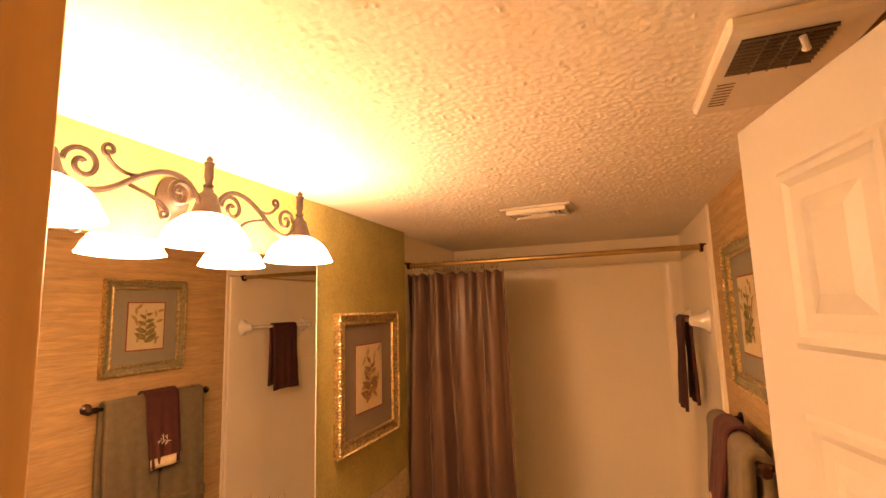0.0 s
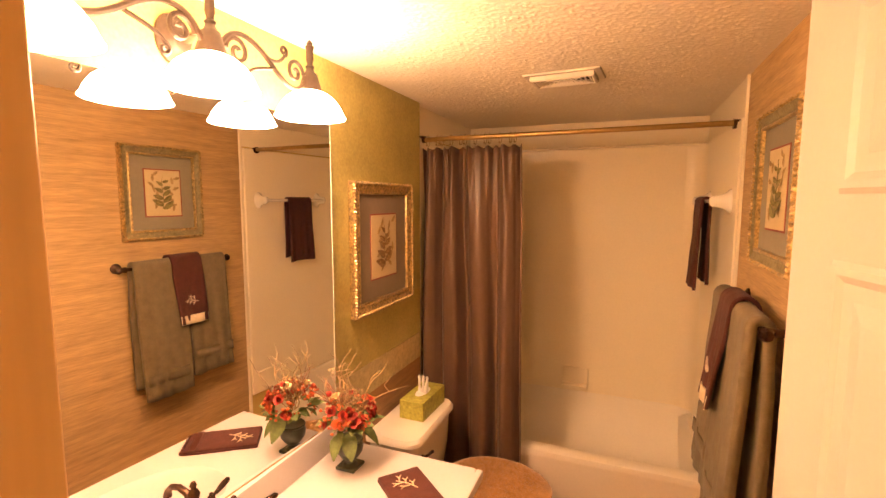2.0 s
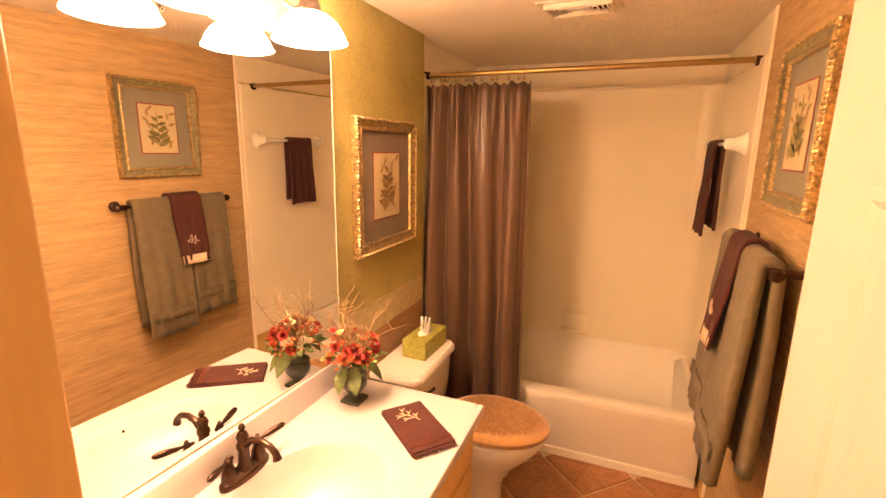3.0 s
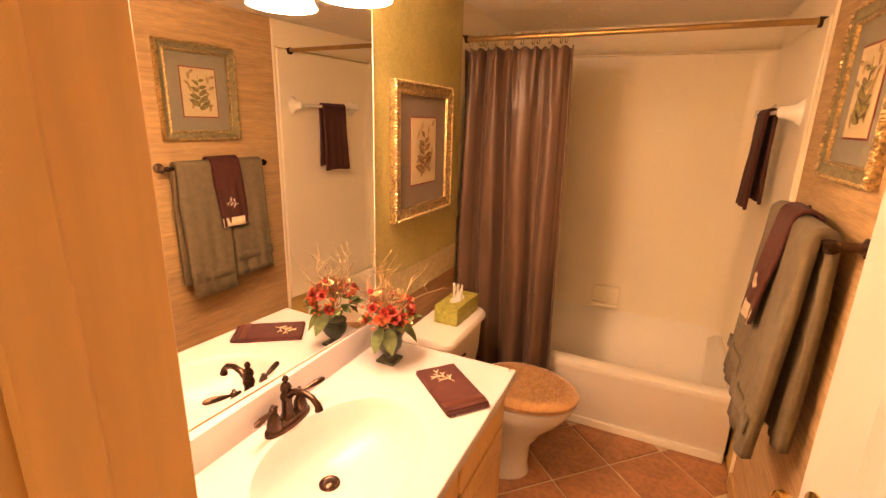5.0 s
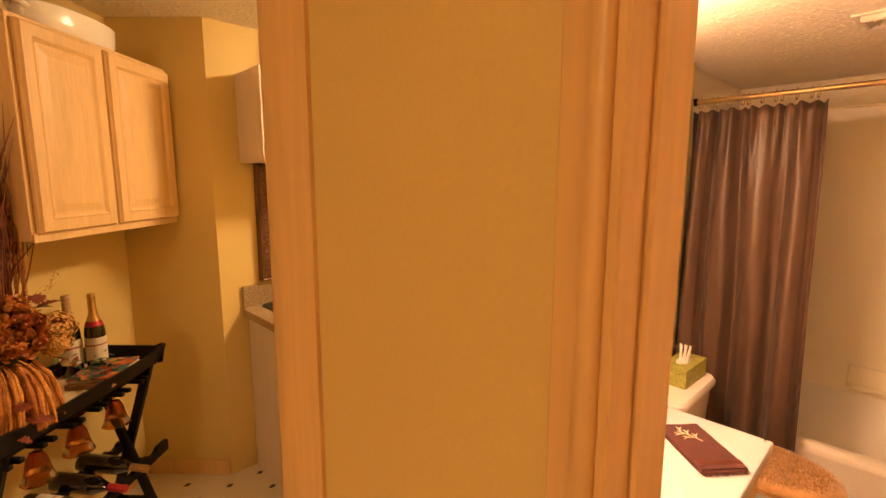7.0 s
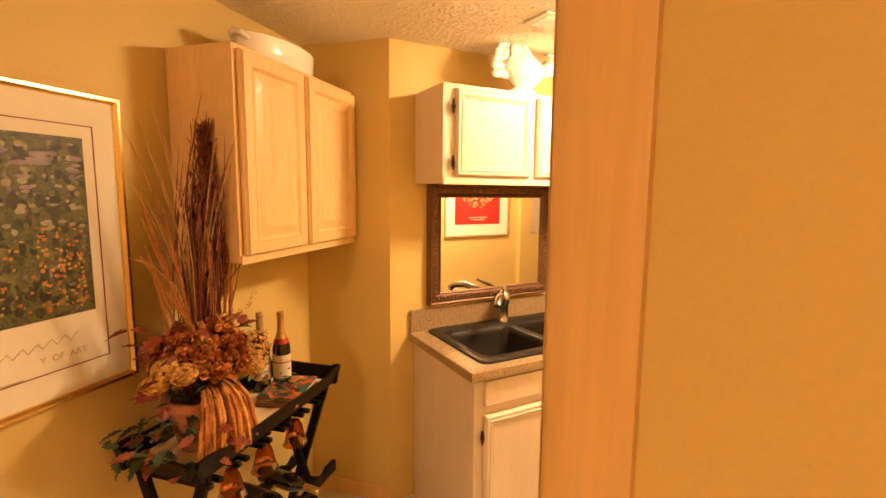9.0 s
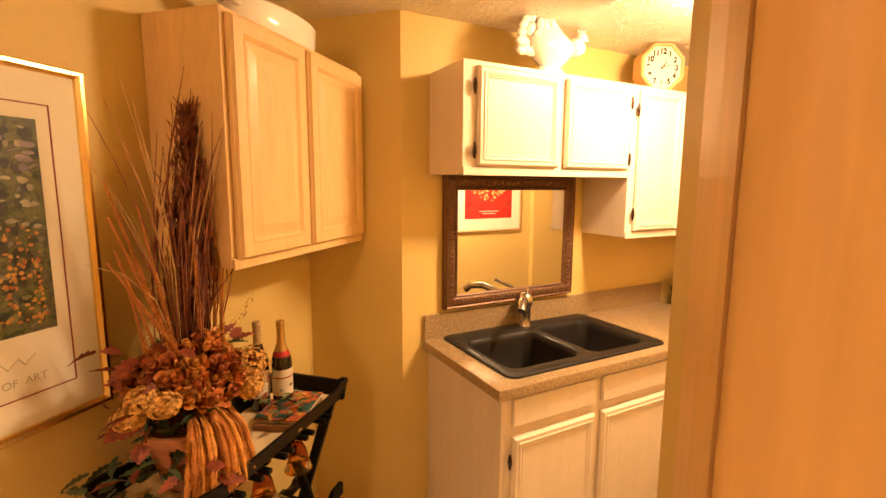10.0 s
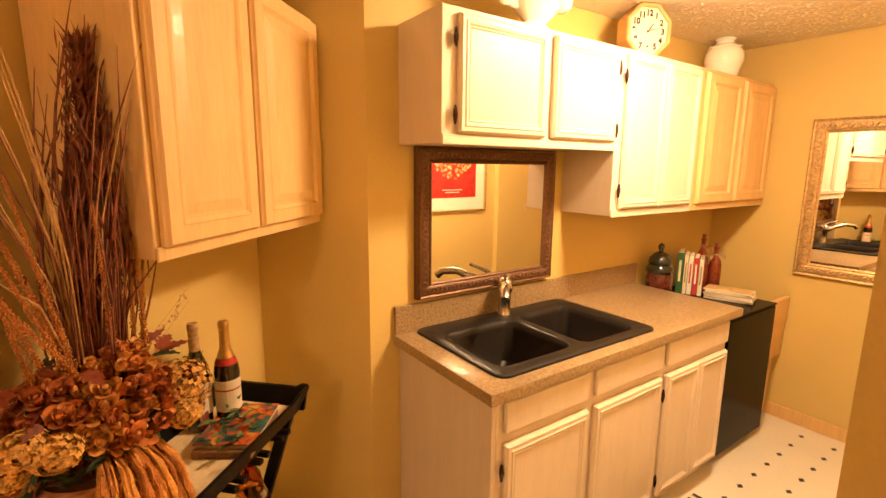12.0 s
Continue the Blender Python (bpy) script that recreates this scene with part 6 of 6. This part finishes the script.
tray_table()
wine_bottle("wine_bottle", "dark sparkling wine bottle with gold and red foil", DIAG @ pose(1.122, 1.055, TZ + 0.0005), 0.342, FOILG, FOILR)
wine_bottle("wine_bottle", "dark wine bottle with a tan capsule", DIAG @ pose(1.075, 1.125, TZ + 0.0005), 0.345, CORK, None)
for u, f in ((0.70, FOILR), (0.835, FOILG), (0.97, FOILR), (1.105, FOILG)):
    wine_bottle("rack_bottle", "wine bottle lying on the black rack", DIAG @ pose(u, TY1 - 0.03, 0.388) @ pose(0, 0, 0, 96, 0, 0), 0.30, f, None, lab=(u < 0.9), group="bottles lying in the rack")
for u in (0.685, 0.86, 1.06):
    g = thing("amber_goblet", "amber glass goblet hanging upside down below the tray", "wine glass", DIAG @ pose(u, 0.955, TZ - 0.058), group="hanging amber goblets")
    put("foot", L([(0.0, 0.0), (0.030, -0.001), (0.030, -0.004), (0.006, -0.008)], 24), AMBER, g, smooth=True)
    put("stem", L([(0.0045, -0.0085), (0.004, -0.04)], 12), AMBER, g, smooth=True)
    put("bowl", L([(0.004, -0.0405), (0.018, -0.046), (0.030, -0.070), (0.036, -0.10), (0.044, -0.135), (0.052, -0.15), (0.0505, -0.15), (0.034, -0.10), (0.027, -0.070), (0.014, -0.049), (0, -0.045)], 28), AMBER, g, smooth=True)

COVER = paint_material("bright_book_cover", ((0.36, (0.01, 0.05, 0.05)), (0.70, (0.55, 0.38, 0.08)), (0.46, (0.03, 0.14, 0.11)), (0.53, (0.42, 0.03, 0.015)), (0.60, (0.50, 0.15, 0.02))), 22, 6)
cb = thing("picture_book", "colourful picture book lying on the tray", "book", DIAG @ pose(1.065, 0.985, TZ + 0.0005, 0, 0, 12))
put("slate_block", B(-0.125, 0.11, -0.085, 0.085, 0, 0.022, bevel=0.002), mat("brown_book_block", (0.26, 0.13, 0.06), 0.6, var=0.3, scale=30), cb)
put("pages", B(-0.11, 0.115, -0.082, 0.082, 0.0222, 0.034), PAGES, cb)
put("cover", B(-0.115, 0.12, -0.086, 0.086, 0.0342, 0.038, bevel=0.001), COVER, cb, "glossy cover in teal, red and yellow")


# ---- dried arrangement ----
SPIKE = mat("orange_dried_grass", (0.66, 0.30, 0.06), 0.85, var=0.35, scale=40, bump=0.8, bscale=200)
ROSED = mat("dried_copper_rose", (0.50, 0.17, 0.035), 0.6, var=0.45, scale=40)
FOX = mat("brown_dried_grass", (0.42, 0.15, 0.025), 0.85, var=0.4, scale=40, bump=0.8, bscale=200)
COPPERS = [ROSED, mat("dried_amber_rose", (0.56, 0.26, 0.06), 0.6, var=0.45, scale=40), mat("dried_dark_rose", (0.34, 0.09, 0.02), 0.65, var=0.5, scale=40)]
HYDR = mat("dried_golden_hydrangea", (0.58, 0.31, 0.07), 0.8, var=0.5, scale=50)
RUST = mat("rust_oak_leaves", (0.19, 0.036, 0.010), 0.7, var=0.5, scale=25)
DKLEAF = mat("dark_green_leaves", (0.035, 0.055, 0.018), 0.6, var=0.5, scale=25)
STALK = mat("purple_brown_stalks", (0.17, 0.045, 0.016), 0.7, var=0.6, scale=30)
STRAW = mat("pale_straw", (0.46, 0.27, 0.10), 0.75, var=0.3, scale=30)


def oak_leaf(bm, m, ln, wd):
    n = 9
    rows = []
    for k in range(n + 1):
        t = k / n
        w = wd * (0.25 + 0.75 * math.sin(math.pi * min(1, t + 0.05))) * (1.0 if k % 2 else 0.55)
        z = -0.25 * ln * t * t
        rows.append([m @ Vector((-w / 2, ln * t, z + 0.12 * w)), m @ Vector((0, ln * t, z)), m @ Vector((w / 2, ln * t, z + 0.12 * w))])
    sheet(bm, rows)


def bud(bm, c, r, up, rnd):
    """A half-closed bloom: overlapping upright petals round a core."""
    q = Matrix.Translation(c) @ Vector(up).normalized().to_track_quat("Z", "Y").to_matrix().to_4x4()
    lathe(bm, [(0, -r * 0.5), (r * 0.45, -r * 0.2), (r * 0.5, r * 0.3), (r * 0.2, r * 0.75), (0, r * 0.8)], 6, q)
    for k in range(7):
        ring = 0 if k < 3 else 1
        m = q @ pose(0, 0, 0, 0, 0, 120 * k + 50 * ring + rnd.uniform(-15, 15)) @ pose(0, r * (0.22 + 0.22 * ring), -r * 0.4, 84 - 14 * ring + rnd.uniform(-10, 6), 0, 0)
        leaf_shape(bm, m, r * 1.35, r * 1.25, curl=-r * 0.30 * ring, n=4, blunt=True)


def dried_arrangement():
    f = thing("dried_arrangement", "autumn dried flower arrangement with tall grasses in terracotta pot", "flower arrangement", DIAG @ pose(0.655, 1.035, TZ + 0.0005))
    rnd = random.Random(77)
    put("pot", L([(0, 0), (0.070, 0), (0.074, 0.006), (0.098, 0.10), (0.108, 0.15), (0.118, 0.155), (0.118, 0.178), (0.108, 0.182), (0.098, 0.172), (0, 0.165)], 32), TERRA, f, "terracotta pot", smooth=True)
    def inside(p, lim=0.165):
        p.y = min(p.y, lim)
        return p
    # tall stalks, tangled
    bm = bmesh.new()
    for k in range(150):
        a, lean = rnd.uniform(0, 6.28), abs(rnd.gauss(0, 0.065))
        h = rnd.choice((rnd.uniform(0.45, 0.80), rnd.uniform(0.70, 1.06))) - 0.6 * lean
        base = Vector((0.045 * math.cos(a + 2), 0.045 * math.sin(a + 2), 0.18))
        tip = inside(Vector((0.075 + 0.06 * h + lean * 1.1 * math.cos(a), 0.02 + 0.8 * lean * math.sin(a), 0.16 + h)))
        bow = Vector((rnd.gauss(-0.01, 0.034), rnd.gauss(0, 0.026), 0))
        pts = [inside(base.lerp(tip, f) + bow * math.sin(math.pi * f) + Vector((rnd.uniform(-1, 1), rnd.uniform(-1, 1), 0)) * 0.006) for f in (0, 0.25, 0.5, 0.75)] + [tip]
        tube(bm, pts, [0.0018, 0.0019, 0.0021, 0.0026, 0.0006], 5)
    tagged(put("grass_tuft", bm, STALK, f, "tall purple brown grass stalks"), kind="stuff")
    bm = bmesh.new()
    for k in range(1300):
        a, s = rnd.uniform(0, 6.28), abs(rnd.gauss(0, 0.9))
        z = rnd.uniform(0.48, 1.06)
        wide = 1.2 - 0.85 * (z - 0.48) / 0.58
        c = inside(Vector((0.03 + 0.085 * (z - 0.3) + 0.045 * wide * s * math.cos(a), 0.02 + 0.040 * wide * s * math.sin(a), z)))
        m = Matrix.Translation(c) @ pose(0, 0, 0, rnd.uniform(50, 100), rnd.uniform(-25, 25), rnd.uniform(0, 360))
        leaf_shape(bm, m, rnd.uniform(0.022, 0.060), rnd.uniform(0.004, 0.010), n=2)
    tagged(put("husk_mass", bm, STALK, f, "narrow dark seed husks"), kind="stuff")
    # fine pale blades that arch outwards
    for k in range(28):
        a = rnd.uniform(0, 6.28)
        out = rnd.uniform(0.08, 0.22)
        h = rnd.uniform(0.55, 1.0)
        base = Vector((0, 0, 0.16))
        tip = inside(Vector((out * math.cos(a) - 0.02, 0.6 * out * math.sin(a), 0.16 + h)))
        mid = inside(Vector((out * 0.32 * math.cos(a), 0.2 * out * math.sin(a), 0.16 + h * 0.6)))
        put("grass_blade", T([base, mid * 0.5 + base * 0.5, mid, mid * 0.45 + tip * 0.55 + Vector((0, 0, 0.02)), tip], [0.0022, 0.0020, 0.0018, 0.0013, 0.0005], 5), STRAW if k % 2 else STALK, f, smooth=True)
    put("long_straw", T([(-0.02, -0.02, 0.34), (-0.10, -0.03, 0.56), (-0.19, -0.04, 0.645), (-0.285, -0.05, 0.685)], [0.002, 0.002, 0.0016, 0.0008], 6), STRAW, f, "single pale straw leaning out", smooth=True)
    # bumpy seed spikes
    for x, y, dx, h0, h1 in ((-0.055, -0.03, -0.075, 0.42, 0.80), (-0.08, -0.02, -0.11, 0.36, 0.70), (0.085, -0.03, 0.02, 0.36, 0.60), (0.12, -0.02, 0.03, 0.36, 0.62), (0.02, -0.05, -0.01, 0.40, 0.74), (-0.10, 0.0, -0.05, 0.36, 0.60), (-0.07, -0.05, -0.15, 0.40, 0.78), (-0.04, 0.02, -0.13, 0.46, 0.86), (-0.05, -0.06, -0.19, 0.38, 0.68), (0.11, -0.04, 0.0, 0.36, 0.66)):
        bm = bmesh.new()
        tube(bm, [(x * 0.4, y * 0.4, 0.2), (x, y, h0), (x + dx, y, h1)], [0.002, 0.003, 0.001], 5)
        for q in range(190):
            t = q / 189
            c = Vector((x + dx * t, y, h0 + (h1 - h0) * t))
            rr = rnd.uniform(0.003, 0.010) * (1 - 0.75 * t)
            a = q * 2.4
            r = 0.0031 * (1 - 0.4 * t)
            lathe(bm, [(0, -r), (r, 0), (0, r * 1.3)], 5, pose(c.x + rr * math.cos(a), c.y + rr * math.sin(a), c.z))
        put("seed_spike", bm, FOX, f, "orange bumpy seed spike")
    # dark foliage inside the dome
    bm = bmesh.new()
    for k in range(420):
        d = Vector((rnd.gauss(0, 1), rnd.gauss(-0.2, 1), rnd.gauss(0.3, 0.8))).normalized()
        c = inside(Vector((-0.005, 0.0, 0.265)) + Vector((d.x * 0.13, d.y * 0.115, d.z * 0.125)) * rnd.uniform(0.55, 1.0), 0.13)
        leaf_shape(bm, Matrix.Translation(c) @ pose(0, 0, 0, rnd.uniform(-60, 60), rnd.uniform(-60, 60), rnd.uniform(0, 360)), rnd.uniform(0.03, 0.05), rnd.uniform(0.014, 0.024), n=3)
    tagged(put("inner_foliage", bm, DKLEAF, f, "dark dried foliage between the blooms"), kind="stuff")
    # copper rose buds
    for k in range(165):
        a, e = rnd.uniform(2.7, 6.7), rnd.uniform(-0.05, 1.25)
        d = Vector((math.cos(a) * math.cos(e), math.sin(a) * math.cos(e), math.sin(e)))
        c = inside(Vector((-0.005, 0.0, 0.270)) + Vector((d.x * 0.165, d.y * 0.145, d.z * 0.160)) * rnd.uniform(0.84, 1.08))
        bm = bmesh.new()
        bud(bm, c, rnd.uniform(0.015, 0.022), d + Vector((rnd.gauss(0, 0.35), rnd.gauss(0, 0.35), 0.45)), rnd)
        put("dried_rose", bm, COPPERS[k % 3], f, smooth=True)
    # hydrangea heads
    for cx, cy, cz, r in ((0.150, -0.085, 0.300, 0.070), (0.165, -0.07, 0.235, 0.055), (-0.195, -0.070, 0.335, 0.042), (-0.165, -0.105, 0.318, 0.038), (-0.215, -0.05, 0.300, 0.036), (0.10, -0.135, 0.255, 0.040)):
        bm = bmesh.new()
        for q in range(330):
            d = Vector((rnd.gauss(0, 1), rnd.gauss(0, 1), rnd.gauss(0.2, 1))).normalized()
            c = Vector((cx, cy, cz)) + Vector((d.x * r, d.y * r, d.z * r * 0.75)) * rnd.uniform(0.72, 1.10)
            qm = Matrix.Translation(c) @ d.to_track_quat("Z", "Y").to_matrix().to_4x4() @ pose(0, 0, 0, 0, 0, rnd.uniform(0, 90))
            for w in range(4):
                leaf_shape(bm, qm @ pose(0, 0, 0, 12, 0, 90 * w), 0.0078, 0.0068, n=2)
        put("hydrangea_head", bm, HYDR, f, "golden dried hydrangea head")
    # drooping grass heads over the pot
    for k in range(60):
        a = -1.70 + rnd.uniform(-0.66, 0.75)
        ca, sa = math.cos(a), math.sin(a)
        drop = rnd.uniform(0.17, 0.26)
        r = rnd.uniform(-0.012, 0.035)
        p0 = Vector((0.05 * ca, 0.05 * sa, 0.225))
        p1 = Vector((0.12 * ca, (0.128 + r) * sa, 0.245 + rnd.uniform(-0.015, 0.015)))
        p2 = Vector((0.15 * ca + rnd.uniform(-0.015, 0.012), (0.142 + r) * sa, 0.22 - drop * 0.45))
        p3 = Vector((0.16 * ca + rnd.uniform(-0.03, 0.015), (0.146 + r) * sa, max(0.012, 0.225 - drop)))
        pts = [tuple(v) for v in bez(p0, p1, p2, p3, 12)]
        rad = [0.0018 if q < 4 else 0.0018 + rnd.uniform(0.0032, 0.0058) * math.sin(math.pi * (q - 3.4) / 9.2) for q in range(13)]
        bm = bmesh.new()
        tube(bm, pts, rad, 9)
        for v in bm.verts:
            v.co += Vector((rnd.uniform(-1, 1), rnd.uniform(-1, 1), rnd.uniform(-1, 1))) * 0.0024
        for q in range(70):
            t = rnd.uniform(0.36, 0.98) * 12
            c = Vector(pts[int(t)]).lerp(Vector(pts[min(12, int(t) + 1)]), t - int(t))
            way = Vector((rnd.gauss(0, 1), rnd.gauss(0, 1), rnd.gauss(-1.1, 0.5))).normalized()
            leaf_shape(bm, Matrix.Translation(c) @ way.to_track_quat("Y", "Z").to_matrix().to_4x4(), rnd.uniform(0.014, 0.026), 0.0022, n=2)
        put("grass_head", bm, (SPIKE, FOX)[k % 2], f, "drooping orange foxtail head", smooth=True)
    # leaves
    for name, material, n, xr, yr, zr in (("rust_leaf", RUST, 16, (-0.22, -0.08), (-0.08, 0.10), (0.30, 0.44)), ("rust_leaf", RUST, 14, (-0.27, -0.15), (-0.10, 0.05), (0.22, 0.34)), ("rust_leaf", RUST, 16, (-0.33, -0.06), (-0.16, 0.04), (0.02, 0.15)),
                                          ("green_leaf", DKLEAF, 46, (-0.33, -0.05), (-0.15, 0.08), (0.03, 0.20)), ("green_leaf", DKLEAF, 12, (-0.18, 0.18), (-0.06, 0.08), (0.34, 0.44)), ("rust_leaf", RUST, 8, (0.12, 0.22), (-0.06, 0.06), (0.20, 0.40))):
        for k in range(n):
            x, y, z = rnd.uniform(*xr), rnd.uniform(*yr), rnd.uniform(*zr)
            m = pose(x * 0.85, y, z) @ pose(0, 0, 0, rnd.uniform(-30, 45), rnd.uniform(-60, 60), math.degrees(math.atan2(y - 0.03, x)) - 90 + rnd.uniform(-60, 60))
            bm = bmesh.new()
            oak_leaf(bm, m, rnd.uniform(0.04, 0.075), rnd.uniform(0.026, 0.044))
            for v in bm.verts:
                v.co.y = min(v.co.y, 0.18)
                v.co.z = max(v.co.z, 0.004)
            put(name, bm, material, f, smooth=True)
    for k in range(16):
        x = rnd.uniform(0.17, 0.30)
        m = pose(x, rnd.uniform(-0.06, 0.05), rnd.uniform(0.10, 0.30), rnd.uniform(-20, 40), rnd.uniform(-40, 40), rnd.uniform(-120, -60))
        bm = bmesh.new()
        leaf_shape(bm, m, rnd.uniform(0.05, 0.09), rnd.uniform(0.014, 0.024), curl=-0.015)
        put("narrow_leaf", bm, (RUST, DKLEAF, LEAFG)[k % 3], f, smooth=True)
    for k in range(40):
        m = pose(rnd.uniform(0.24, 0.46), rnd.uniform(-0.14, 0.0), rnd.uniform(0.046, 0.10), rnd.uniform(-30, 20), rnd.uniform(-40, 40), rnd.uniform(-140, -40))
        bm = bmesh.new()
        leaf_shape(bm, m, rnd.uniform(0.03, 0.06), rnd.uniform(0.010, 0.018), curl=-0.01)
        put("trailing_leaf", bm, DKLEAF if k % 2 else LEAFG, f, smooth=True)
    bm = bmesh.new()
    for k in range(40):
        t = rnd.random()
        c = Vector((0.20 + 0.16 * t, 0.04 + 0.01 * math.sin(9 * t), 0.36 + 0.10 * t + rnd.uniform(-0.014, 0.014)))
        lathe(bm, [(0, -0.003), (0.0028, 0), (0, 0.003)], 5, pose(*c))
    for dz in (0.0, -0.02, 0.018):
        tube(bm, [(0.12, 0.03, 0.30 + dz), (0.22, 0.04, 0.37 + dz), (0.36, 0.045, 0.455 + dz)], 0.0007, 4)
    tagged(put("seed_spray", bm, STRAW, f, "fine pale seed sprays"), kind="stuff")


dried_arrangement()


# ---- floor pieces ----
floor_bed = bpy.data.objects["floor_bath_bed"]
bm = B(-0.158, 0.158, -0.158, 0.158, -0.010, 0.0, bevel=0.003)
tile_first = finish("tile", bm, TILE)
tile_mesh = tile_first.data
bpy.data.objects.remove(tile_first)
for i in range(-9, 10):
    for j in range(-9, 10):
        c = Matrix.Rotation(radians(45), 4, "Z") @ Vector((i * 0.325, j * 0.325, 0)) + Vector((0.93, 1.99, 0))
        if -0.05 < c.x < W + 0.05 and 0.40 < c.y < TUBY + 0.15:
            t = new("tile", tile_mesh)
            t.matrix_basis = Matrix.Translation((c.x, c.y, 0.0012 * math.sin(i * 3 + j * 5))) @ pose(0, 0, 0, 0, 0, 45)
            t.parent = floor_bed

bm = bmesh.new()
for i in range(-9, 6):
    for j in range(-24, 4):
        x, y = -0.918 + 0.162 * i, 2.827 + 0.1625 * j
        if -2.0 < x < -0.13 and y < 3.28 and x + y > -1.7 and not (x < -1.0 and y > 0.72):
            prism(bm, [(x - 0.015, y), (x, y - 0.020), (x + 0.015, y), (x, y + 0.020)], -0.003, 0.0015)
diam = finish("diamond_inlay", bm, DIAMOND)
diam.parent = bpy.data.objects["floor_vinyl"]
tagged(diam, "small dark diamond inlays in vinyl", kind="stuff")
